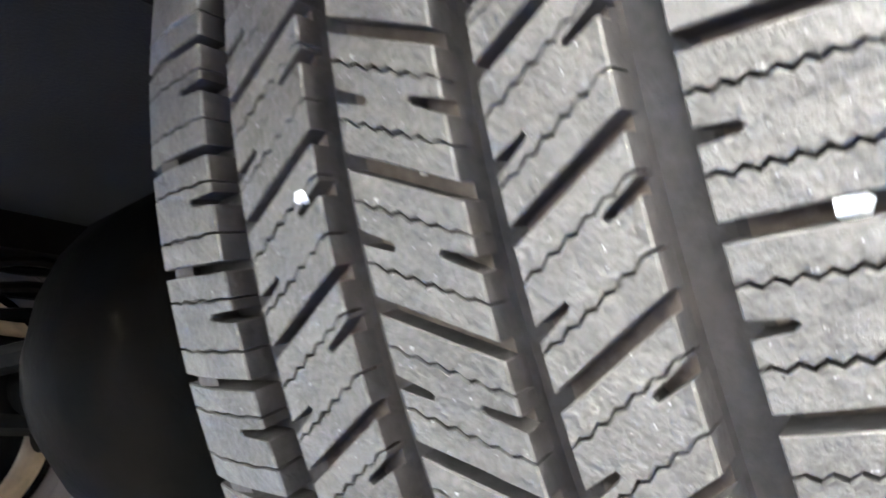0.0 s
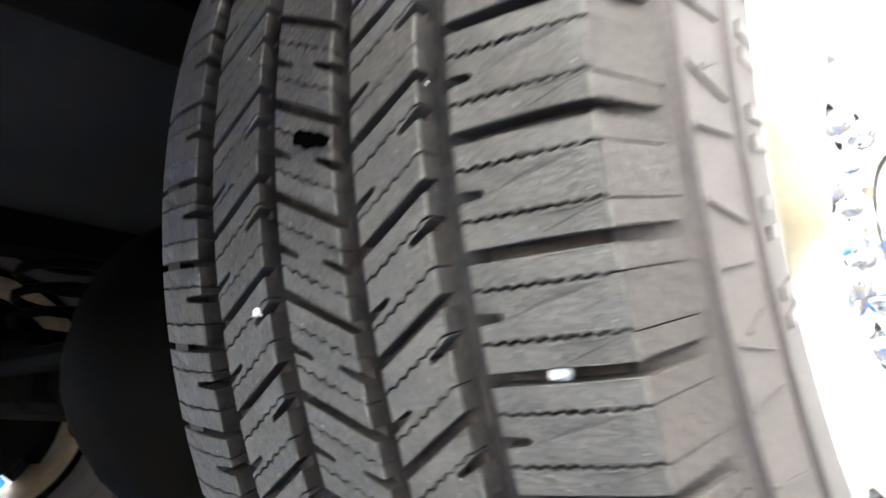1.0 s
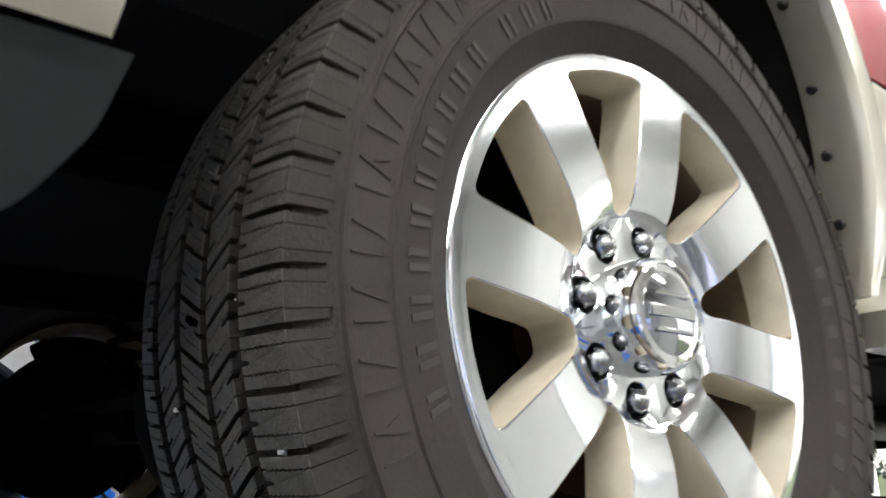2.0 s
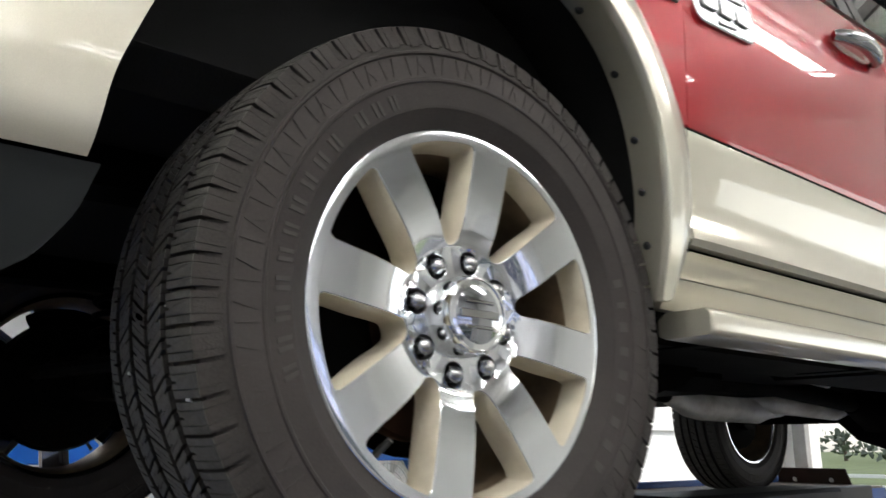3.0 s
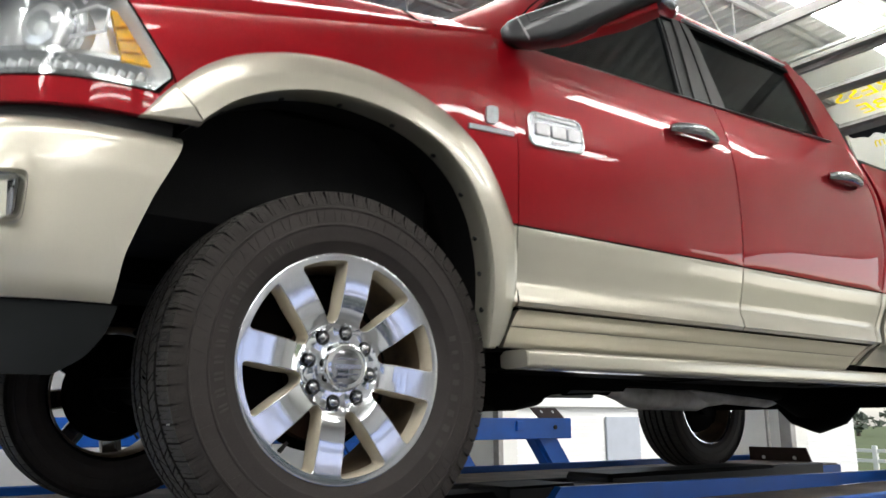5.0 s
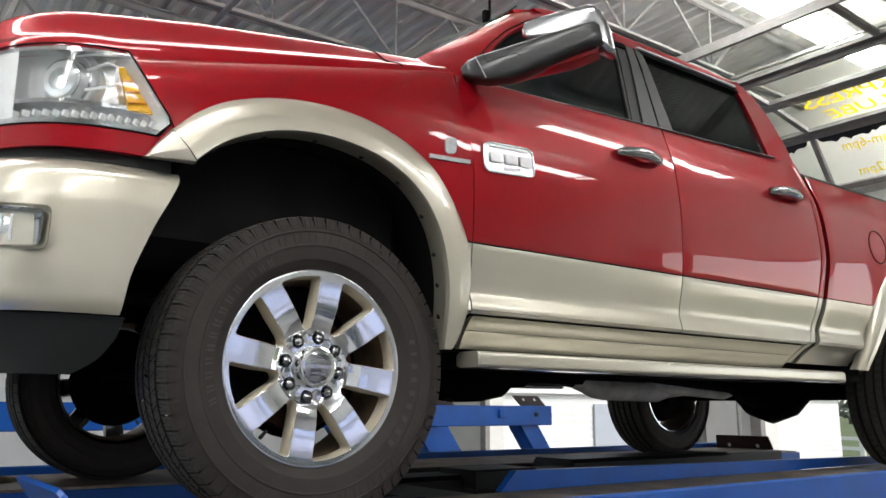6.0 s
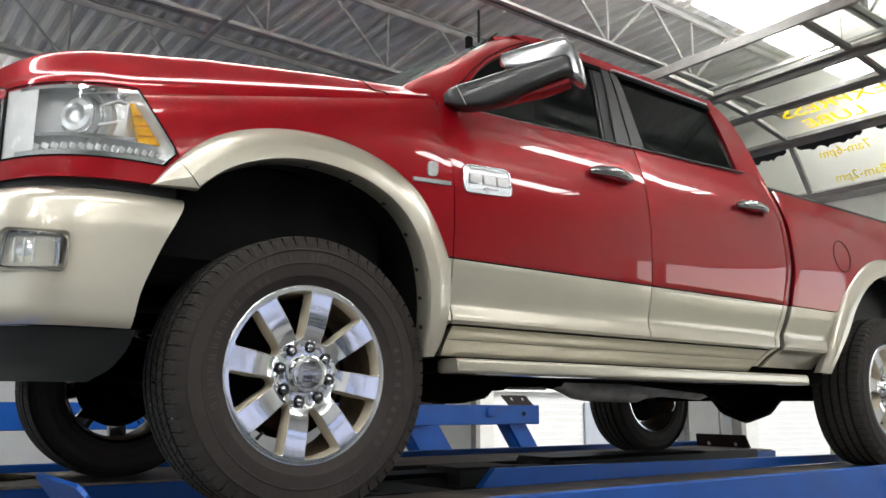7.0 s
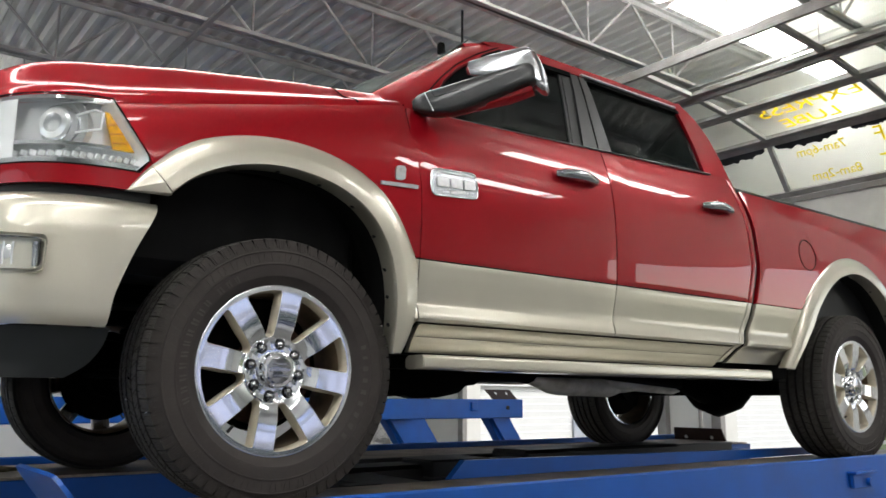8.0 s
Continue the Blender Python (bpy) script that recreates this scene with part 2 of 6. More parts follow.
M_GRASS = material("mown_grass", (0.10, 0.13, 0.045), 0.9, 0, 0, 0.3, 0.6, bump=0.4, bump_scale=12, fine=0.3)
M_LEAF = material("far_foliage", (0.105, 0.125, 0.095), 0.9, 0, 0, 0.4, 0.5, fine=0.3)
M_BARK = material("tree_bark", (0.10, 0.08, 0.06), 0.9, 0, 0, 0.2, 4)
M_ASPHALT = material("asphalt", (0.10, 0.10, 0.10), 0.85, 0, 0, 0.15, 1, bump=0.3, bump_scale=60, fine=0.2)
M_SIDING = material("white_siding", (0.80, 0.80, 0.78), 0.5, 0, 0, 0.03, 2)
M_GREYDOOR = material("grey_steel_door", (0.42, 0.45, 0.50), 0.5, 0, 0, 0.05, 3)
M_SEAT = material("dark_seat_leather", (0.03, 0.024, 0.02), 0.55, 0, 0, 0.15, 6, bump=0.2, bump_scale=150)
M_SEAM = material("black_seam", (0.003, 0.003, 0.003), 0.8, spec=0.1)
M_BELT = material("satin_grey_moulding", (0.26, 0.265, 0.27), 0.35, 0.6, 0, 0.08, 8)
M_BFRAME = material("satin_black_trim", (0.021, 0.0225, 0.024), 0.36, 0, 0.3, 0.08, 4)


# ---- mesh helpers ----
def mesh_of(name, verts, faces, mat, smooth=False, mats=None, index=None):
    me = bpy.data.meshes.new(name)
    me.from_pydata([tuple(v) for v in verts], [], faces)
    for m in (mats or [mat]):
        me.materials.append(m)
    if index:
        me.polygons.foreach_set("material_index", index)
    bm = bmesh.new()
    bm.from_mesh(me)
    bmesh.ops.recalc_face_normals(bm, faces=bm.faces)
    bm.to_mesh(me)
    bm.free()
    if smooth:
        me.polygons.foreach_set("use_smooth", [True] * len(me.polygons))
        me.set_sharp_from_angle(angle=radians(smooth if smooth is not True else 40))
    me.update()
    return me


def part(name, data, parent, label="", m=None):
    """A mesh as an object of its own under a thing or under a part."""
    ob = new(name, data)
    ob.parent = parent
    if m is not None:
        ob.matrix_basis = m
    return tagged(ob, label)


def thing(name, label, category, group="", m=None, data=None):
    ob = new(name, data)
    if m is not None:
        ob.matrix_basis = m
    return tagged(ob, label, category, group)


def structure(name, data, label, category):
    return tagged(new(name, data), label, category, "", "structure")


class Shape:
    """Collects vertices and faces of one mesh."""

    def __init__(self):
        self.v, self.f, self.i = [], [], []

    def add(self, verts, faces, index=0):
        n = len(self.v)
        self.v += [tuple(p) for p in verts]
        self.f += [[n + k for k in f] for f in faces]
        self.i += [index] * len(faces)
        return self

    def box(self, x0, x1, y0, y1, z0, z1, c=0.0, m=None, index=0):
        """A box with chamfered edges."""
        lo, hi = (min(x0, x1), min(y0, y1), min(z0, z1)), (max(x0, x1), max(y0, y1), max(z0, z1))
        c = min(c, *[(hi[k] - lo[k]) * 0.45 for k in range(3)])
        if c <= 0:
            vs = [Vector((hi[0] if k & 1 else lo[0], hi[1] if k & 2 else lo[1], hi[2] if k & 4 else lo[2])) for k in range(8)]
            fs = [[0, 2, 3, 1], [4, 5, 7, 6], [0, 1, 5, 4], [2, 6, 7, 3], [0, 4, 6, 2], [1, 3, 7, 5]]
        else:
            vs, ids = [], {}
            for k in range(8):
                s = [(k >> a) & 1 for a in range(3)]
                for a in range(3):
                    p = [(hi[b] - (c if b != a else 0)) if s[b] else (lo[b] + (c if b != a else 0)) for b in range(3)]
                    ids[k, a] = len(vs)
                    vs.append(Vector(p))
            fs = []
            for a in range(3):
                b, d = (a + 1) % 3, (a + 2) % 3
                for side in (0, 1):
                    ks = [(side << a) | (p << b) | (q << d) for p, q in ((0, 0), (1, 0), (1, 1), (0, 1))]
                    fs.append([ids[k, a] for k in ks])
                for p in (0, 1):
                    for q in (0, 1):
                        k0 = (p << b) | (q << d)
                        k1 = k0 | (1 << a)
                        fs.append([ids[k0, b], ids[k1, b], ids[k1, d], ids[k0, d]])
            for k in range(8):
                fs.append([ids[k, 0], ids[k, 1], ids[k, 2]])
        if m is not None:
            vs = [m @ p for p in vs]
        return self.add(vs, fs, index)

    def tube(self, pts, r, n=10, closed=False, index=0, caps=True):
        """A round bar along points; r: one radius or one for each point."""
        pts = [Vector(p) for p in pts]
        rs = r if isinstance(r, (list, tuple)) else [r] * len(pts)
        rings, side = [], None
        for k, p in enumerate(pts):
            a = pts[k - 1] if (k or closed) else p
            b = pts[(k + 1) % len(pts)] if (k < len(pts) - 1 or closed) else p
            d = (b - a).normalized()
            if side is None:
                side = d.cross(Vector((0, 0, 1)) if abs(d.z) < 0.9 else Vector((1, 0, 0))).normalized()
            side = (side - d * side.dot(d)).normalized()
            up = d.cross(side)
            rings.append([p + (side * math.cos(t) + up * math.sin(t)) * rs[k] for t in [2 * math.pi * j / n for j in range(n)]])
        vs = [v for ring in rings for v in ring]
        m = len(pts)
        fs = []
        for k in range(m if closed else m - 1):
            for j in range(n):
                fs.append([k * n + j, k * n + (j + 1) % n, ((k + 1) % m) * n + (j + 1) % n, ((k + 1) % m) * n + j])
        if caps and not closed:
            fs += [list(range(n))[::-1], [(m - 1) * n + j for j in range(n)]]
        return self.add(vs, fs, index)

    def turn(self, prof, n=48, m=None, index=0, a0=0.0, a1=360.0):
        """A profile of (radius, y) turned round the y axis."""
        full = a1 - a0 >= 359.9
        steps = n if full else n + 1
        vs = []
        for k in range(steps):
            a = radians(a0 + (a1 - a0) * k / n)
            for r, y in prof:
                vs.append(Vector((r * math.cos(a), y, r * math.sin(a))))
        p = len(prof)
        fs = []
        for k in range(n):
            q = (k + 1) % steps
            for j in range(p - 1):
                fs.append([k * p + j, k * p + j + 1, q * p + j + 1, q * p + j])
        if m is not None:
            vs = [m @ v for v in vs]
        return self.add(vs, fs, index)

    def prism(self, outline, y0, y1, surf=None, index=0, m=None):
        """An outline in x and z, given thickness along y; surf(x, z): y is added to it."""
        n = len(outline)
        g = surf or (lambda x, z: 0.0)
        vs = [Vector((x, y0 + g(x, z), z)) for x, z in outline] + [Vector((x, y1 + g(x, z), z)) for x, z in outline]
        if m is not None:
            vs = [m @ v for v in vs]
        fs = [list(range(n)), [n + k for k in range(n)][::-1]] + [[k, (k + 1) % n, n + (k + 1) % n, n + k] for k in range(n)]
        return self.add(vs, fs, index)

    def slab(self, fn, nu, nv, off, index=0):
        """A curved sheet fn(u, v) with thickness by the offset vector off."""
        off = Vector(off)
        a = [Vector(fn(i / nu, j / nv)) for i in range(nu + 1) for j in range(nv + 1)]
        b = [p + off for p in a]
        w = nv + 1
        n = len(a)
        fs = []
        for i in range(nu):
            for j in range(nv):
                q = [i * w + j, (i + 1) * w + j, (i + 1) * w + j + 1, i * w + j + 1]
                fs += [q, [n + k for k in q[::-1]]]
        rim = [i * w for i in range(nu + 1)] + [nu * w + j for j in range(1, nv + 1)] + [i * w + nv for i in range(nu - 1, -1, -1)] + [j for j in range(nv - 1, 0, -1)]
        for k in range(len(rim)):
            p, q = rim[k], rim[(k + 1) % len(rim)]
            fs.append([p, q, n + q, n + p])
        return self.add(a + b, fs, index)

    def flip_y(self):
        self.v = [(x, -y, z) for x, y, z in self.v]
        self.f = [f[::-1] for f in self.f]
        return self

    def mesh(self, name, mat, smooth=False):
        mats = mat if isinstance(mat, (list, tuple)) else [mat]
        return mesh_of(name, self.v, self.f, None, smooth, mats, self.i if len(mats) > 1 else None)


def table(xs, ys, smooth=0.0):
    """A smooth function through few control values."""
    xs, ys = np.array(xs, float), np.array(ys, float)
    fx = np.linspace(xs[0], xs[-1], 400)
    fy = np.interp(fx, xs, ys)
    if smooth:
        k = max(1, int(smooth / (fx[1] - fx[0])))
        ker = np.hanning(2 * k + 3)
        ker /= ker.sum()
        pad = k + 1
        ext = np.concatenate([2 * fy[0] - fy[1:pad + 1][::-1], fy, 2 * fy[-1] - fy[-pad - 1:-1][::-1]])
        fy = np.convolve(ext, ker, "valid")
    return lambda t: float(np.interp(t, fx, fy))


def rounded(pts, r, n=4):
    """An outline with its corners rounded."""
    out = []
    m = len(pts)
    for k in range(m):
        p, a, b = Vector(pts[k]), Vector(pts[k - 1]), Vector(pts[(k + 1) % m])
        da, db = (a - p), (b - p)
        q = min(r, da.length * 0.45, db.length * 0.45)
        s, e = p + da.normalized() * q, p + db.normalized() * q
        for j in range(n + 1):
            t = j / n
            w = s * (1 - t) ** 2 + p * 2 * t * (1 - t) + e * t * t
            out.append((w.x, w.y))
    return out


# ---- the shop ----
s = Shape().box(-7.3, WALL_X + 0.3, -9, 9.2, FLOOR - 0.2, FLOOR)
structure("floor", s.mesh("floor", M_FLOOR), "stained sealed concrete shop floor under the lifts", "floor")


def wall_with_openings(name, mat, along, at, thick, lo, hi, top, holes, label):
    """A wall along x or y with rectangular openings (from, to, sill, head)."""
    sh = Shape()
    cur = lo
    for a, b, z0, z1 in sorted(holes):
        spans = [(cur, a, FLOOR, top), (a, b, z1, top)] + ([(a, b, FLOOR, z0)] if z0 > FLOOR else [])
        for p, q, u, w in spans:
            if q - p > 0.001:
                sh.box(*((at, at + thick, p, q) if along == "y" else (p, q, at, at + thick)), u, w)
        cur = b
    sh.box(*((at, at + thick, cur, hi) if along == "y" else (cur, hi, at, at + thick)), FLOOR, top)
    return structure(name, sh.mesh(name, mat), label, "wall")


BAYS = [(-5.2, -2.5), (-1.8, 1.8), (2.5, 6.1)]
HEAD = 1.75
wall_with_openings("wall_east", M_BEIGE, "y", WALL_X, 0.3, -9, 9, ROOF + 0.1, [(a, b, FLOOR, HEAD if b > 0 else 1.7) for a, b in BAYS],
                   "cream painted block wall with open bay doorways")
wall_with_openings("wall_west", M_WALL, "y", -7.3, 0.3, -9, 9, ROOF + 0.1, [(-6.2, -2.3, FLOOR, 2.6), (-1.9, 1.9, FLOOR, 2.6), (2.3, 6.2, FLOOR, 2.6)], "white painted block wall with open bay doorways")
wall_with_openings("wall_north", M_WALL, "x", 9.0, 0.3, -9.3, WALL_X + 0.3, ROOF + 0.1, [], "white painted block wall behind the lifts")
wall_with_openings("wall_south", M_GREYBLOCK, "x", -9.3, 0.3, -9.3, WALL_X + 0.3, ROOF + 0.1, [(-4.5, -0.9, FLOOR, 1.5), (1.5, 5.1, FLOOR, 1.5)],
                   "grey block wall with bay doorways")



def closed_bay_door(x0, x1):
    """A shut sectional door of grey frames and dim panes in the south wall, unseen, added for its reflection."""
    root = thing("overhead_door", "closed glazed grey sectional bay door in the side wall", "garage door", "shut bay doors")
    rows, cols, top = 5, 4, 1.5
    h, w = (top - FLOOR) / rows, (x1 - x0) / cols
    for r in range(rows):
        z = FLOOR + h * r
        fr = Shape().box(x0, x1, -9.17, -9.13, z + 0.002, z + 0.07, 0.004).box(x0, x1, -9.17, -9.13, z + h - 0.07, z + h - 0.002, 0.004)
        for c in range(cols + 1):
            x = min(max(x0 + w * c, x0 + 0.035), x1 - 0.035)
            fr.box(x - 0.035, x + 0.035, -9.168, -9.132, z + 0.07, z + h - 0.07, 0.003)
        sec = part("section", fr.mesh("section", M_STEELRAIL), root, "grey aluminium section frame")
        for c in range(cols):
            ob = part("pane", Shape().box(x0 + w * c + 0.02, x0 + w * (c + 1) - 0.02, -9.153, -9.147, z + 0.05, z + h - 0.05).mesh("pane", M_BAYGLASS), sec, "glazing tinted to dim and cool the daylight")
            ob.visible_shadow = False


closed_bay_door(-4.5, -0.9)
closed_bay_door(1.5, 5.1)

# jambs of the bay doors, grey steel channels
for a, b in BAYS:
    for y in (a, b):
        s = Shape().box(WALL_X - 0.09, WALL_X - 0.004, y - 0.06, y + 0.06, FLOOR, HEAD + 0.1, 0.006)
        structure("trim", s.mesh("trim", M_STEELRAIL), "grey steel door jamb channel", "door jamb")

# corrugated roof deck, flutes across the building
s = Shape()
pitch, xs = 0.153, -9.3
prof = []
while xs < WALL_X + 0.3:
    prof += [(xs, 0.0), (xs + 0.030, 0.048), (xs + 0.078, 0.048), (xs + 0.108, 0.0)]
    xs += pitch
n = len(prof)
vs = [(x, y, ROOF + z) for y in (-9.2, 9.2) for x, z in prof] + [(x, y, ROOF + z + 0.02) for y in (-9.2, 9.2) for x, z in prof]
fs = [[k, k + 1, n + k + 1, n + k] for k in range(n - 1)] + [[2 * n + k, 3 * n + k, 3 * n + k + 1, 2 * n + k + 1] for k in range(n - 1)]
s.add(vs, fs)
structure("ceiling", s.mesh("ceiling", M_ROOF), "pale galvanised corrugated steel roof deck", "ceiling")


JOIST_LOW = 3.30


def joist_mesh():
    """An open-web steel joist along x: paired angles above and below with a zigzag of bars."""
    sh = Shape()
    x0, x1, zt, zb = -9.2, WALL_X, ROOF - 0.003, JOIST_LOW
    for z, w in ((zt - 0.03, 0.05), (zb, 0.045)):
        for sgn in (-1, 1):
            sh.box(x0, x1, sgn * 0.008, sgn * (0.008 + w), z + (0.022 if z > zb else 0), z + (0.030 if z > zb else 0.008))
            sh.box(x0, x1, sgn * 0.008, sgn * 0.016, z - (0.03 if z > zb else 0), z + (0.022 if z > zb else 0.05))
    x = 1.40 - 1.18 * 8
    while x < x1 - 0.7:
        for end in (x - 0.59, x + 0.59):
            sh.tube([(x, 0, zb + 0.02), (end, 0, zt - 0.04)], 0.014, 6)
        sh.tube([(x, 0, zb + 0.02), (x, 0, zt - 0.04)], 0.011, 6)
        x += 1.18
    return sh.mesh("joist", M_JOIST)


JM = joist_mesh()
for k, y in enumerate([2.64 + 1.59 * k for k in range(-7, 4)]):
    structure("joist", JM, "grey open-web steel roof joist", "joist").matrix_basis = pose(0, y, 0)
for x in (-4.0, 1.0, 5.2):
    s = Shape()
    s.box(x - 0.02, x + 0.02, -9, 9, JOIST_LOW - 0.027, JOIST_LOW - 0.002)
    structure("trim", s.mesh("trim", M_JOIST), "grey steel bridging bar under the joists", "bridging")


s = Shape().tube([(3.3, 2.2, 3.60), (3.3, 2.2, ROOF + 0.01)], 0.012, 8)
structure("trim", s.mesh("trim", M_BLACK), "thin black hanger rod under the roof", "hanger rod")


def strip_light(length=2.44, width=0.30):
    root = thing("ceiling_light", "long white fluorescent strip light hung under the roof", "ceiling light", "strip lights")
    sh = Shape().box(-length / 2, length / 2, -0.06, 0.06, 0.034, 0.09, 0.01)
    part("housing", sh.mesh("housing", M_FIXTURE), root)
    sh = Shape().box(-length / 2 + 0.02, length / 2 - 0.02, -width / 2, width / 2, 0.0, 0.033, 0.012)
    part("diffuser", sh.mesh("diffuser", M_TUBE), root, "lit white acrylic diffuser")
    for x in (-0.9, 0.9):
        part("hanger", Shape().tube([(x, 0, 0.09), (x, 0, ROOF + 0.01 - 3.42)], 0.004, 5).mesh("hanger", M_STEELRAIL), root)
    return root


LIGHT_Z = 3.42
first = strip_light()
first.matrix_basis = pose(5.1, 0.17, LIGHT_Z)
# the pair at x -1.25 is out of view, added to brighten wheel and flare
for x, y in ((2.6, 0.17), (0.1, 0.17), (-2.4, 0.17), (4.40, -2.6), (-1.25, -2.6), (-4.0, -2.6), (-1.25, -4.95), (4.4, -4.95), (1.9, -7.2), (-1.0, -7.2), (-4.5, -4.95),
             (-1.0, 7.2), (-4.0, 7.2), (-4.9, 0.17)):
    copy_thing(first, pose(x, y, LIGHT_Z))

# ---- the raised glazed bay door over the truck's bed ----
TRACK = [(3.92, 3.0), (4.70, 2.97), (5.22, 2.915), (5.85, 2.80), (6.2, 2.30), (6.36, 1.72)]
door = thing("overhead_door", "raised glazed aluminium sectional bay door with yellow lettering", "garage door")
Y0, Y1 = -1.70, 1.87
for k in range(5):
    (xa, za), (xb, zb) = TRACK[k], TRACK[k + 1]
    d = Vector((xb - xa, 0, zb - za))
    ln_, ang = d.length, math.degrees(math.atan2(-d.z, d.x))
    mt = pose(xa, 0, za, 0, ang, 0)
    fr = Shape()
    fr.box(0.004, 0.062, Y0, Y1, -0.022, 0.022, 0.003)
    fr.box(ln_ - 0.062, ln_ - 0.004, Y0, Y1, -0.022, 0.022, 0.003)
    ys = [Y0 + (Y1 - Y0) * j / 3 for j in range(4)]
    for j, y in enumerate(ys):
        w = 0.05
        yy = min(max(y, Y0 + w / 2), Y1 - w / 2)
        fr.box(0.062, ln_ - 0.062, yy - w / 2, yy + w / 2, -0.020, 0.020, 0.003)
    sec = part("section", fr.mesh("section", M_STEELRAIL), door, "grey aluminium section frame", mt)
    for j in range(3):
        g = Shape().box(0.056, ln_ - 0.056, ys[j] + 0.02, ys[j + 1] - 0.02, -0.003, 0.003)
        ob = part("pane", g.mesh("pane", M_FROST if k == 4 else M_DOORGLASS), sec, "weathered white panel" if k == 4 else "clear glazing")
        ob.visible_shadow = k == 4
    if k in (0, 1):
        b = Shape().box(0, 0.03, Y0, Y1, -0.06, -0.022, 0.003)
        part("stiffener", b.mesh("stiffener", M_STEELRAIL), sec)
for y in (Y0 - 0.05, Y1 + 0.05):
    tr = Shape().tube([(2.6, y, 3.0), (4.54, y, 3.0), (5.22, y, 2.93), (5.85, y, 2.80), (6.15, y, 2.55), (6.3, y, 2.2), (6.33, y, FLOOR)], 0.022, 6)
    part("track", tr.mesh("track", M_STEELRAIL), door)


def words(text, size, mat, name="lettering"):
    cu = bpy.data.curves.new(name, "FONT")
    cu.body, cu.size, cu.extrude = text, size, 0.001
    cu.align_x, cu.align_y = "CENTER", "CENTER"
    tmp = bpy.data.objects.new(name, cu)
    scene.collection.objects.link(tmp)
    me = bpy.data.meshes.new_from_object(tmp.evaluated_get(bpy.context.evaluated_depsgraph_get()))
    bpy.data.objects.remove(tmp)
    me.materials.clear()
    me.materials.append(mat)
    return me


def lettering_on(k, text, size, y, along):
    """Lettering on the outer face of a section, so that it reads mirrored from inside."""
    (xa, za), (xb, zb) = TRACK[k], TRACK[k + 1]
    d = Vector((xb - xa, 0, zb - za)).normalized()
    up = -d                                   # letters' tops point to the door's top
    right = Vector((0, 1, 0))
    nrm = right.cross(up)
    o = Vector((xa, y, za)) + d * along + nrm * 0.006
    m = Matrix((right.to_4d(), up.to_4d(), nrm.to_4d(), (0, 0, 0, 1))).transposed()
    m.translation = o
    m[3][0] = m[3][1] = m[3][2] = 0
    m[3][3] = 1
    part("lettering", words(text, size, M_LETTERING), door, "yellow vinyl lettering", m)


lettering_on(2, "EXPRESS", 0.25, 0.02, 0.17)
lettering_on(2, "LUBE", 0.24, 0.13, 0.43)
lettering_on(3, "M-F", 0.21, -0.42, 0.20)
lettering_on(3, "7am-6pm", 0.125, 0.23, 0.20)
lettering_on(3, "SAT", 0.21, -0.42, 0.46)
lettering_on(3, "8am-2pm", 0.125, 0.17, 0.46)


def tree_reflection():
    """A ragged dark strip along the top of the hours panel, in place of trees mirrored in the glass."""
    (xa, za), (xb, zb) = TRACK[3], TRACK[4]
    ang = math.degrees(math.atan2(za - zb, xb - xa))
    rnd = random.Random(21)
    for ya, yb, deep in ((-1.60, -0.60, 0.07), (-0.46, -0.10, 0.05), (0.02, 0.63, 0.075), (0.74, 1.30, 0.085)):
        n = 22
        low = []
        for k in range(n + 1):
            t = k / n
            low.append((ya + (yb - ya) * t, 0.064 + deep * (0.35 + 0.65 * math.sin(math.pi * t) ** 0.5) * rnd.uniform(0.6, 1.1)))
        out = [(p, q) for p, q in low] + [(yb, 0.063), (ya, 0.063)]
        m = len(out)
        sh = Shape().add([(d, y, -0.0045) for y, d in out] + [(d, y, -0.0065) for y, d in out], [list(range(m)), [m + k for k in range(m)][::-1]] + [[k, (k + 1) % m, m + (k + 1) % m, m + k] for k in range(m)])
        part("tree_reflection", sh.mesh("tree_reflection", M_BLACK), door, "ragged dark strip standing in for reflected trees", pose(xa, 0, za, 0, ang, 0))


tree_reflection()


# ---- outdoors ----
s = Shape().box(-400, 400, -400, 400, FLOOR - 0.9, FLOOR - 0.22)
structure("ground", s.mesh("ground", M_GRASS), "mown green field reaching to far trees", "ground")
s = Shape().box(WALL_X + 0.3, 30, -14, 14, FLOOR - 0.215, FLOOR - 0.03)
structure("pavement", s.mesh("pavement", M_ASPHALT), "grey asphalt yard outside the bay doors", "yard")
s = Shape().box(-7.4, WALL_X + 0.3, -30, -9.31, FLOOR - 0.215, FLOOR - 0.03)
structure("pavement", s.mesh("pavement", M_ASPHALT), "grey asphalt yard beside the shop", "yard")

s = Shape().box(-40, -7.31, -30, 14, FLOOR - 0.214, FLOOR - 0.03)
structure("pavement", s.mesh("pavement", M_ASPHALT), "grey asphalt yard before the shop", "yard")

wing = thing("building_wing", "white sided low building wing across the yard with a grey door", "building")
s = Shape()
z = FLOOR - 0.1
while z < 1.9:
    s.add([(7.2, 10.0, z), (23.7, 10.0, z), (23.7, 9.985, z + 0.14), (7.2, 9.985, z + 0.14)], [[0, 1, 2, 3]])
    s.add([(7.2, 9.985, z + 0.14), (23.7, 9.985, z + 0.14), (23.7, 10.0, z + 0.15), (7.2, 10.0, z + 0.15)], [[0, 1, 2, 3]])
    z += 0.15
s.box(7.2, 23.7, 10.01, 16, FLOOR - 0.1, 2.0)
part("wall", s.mesh("wall", M_SIDING), wing)
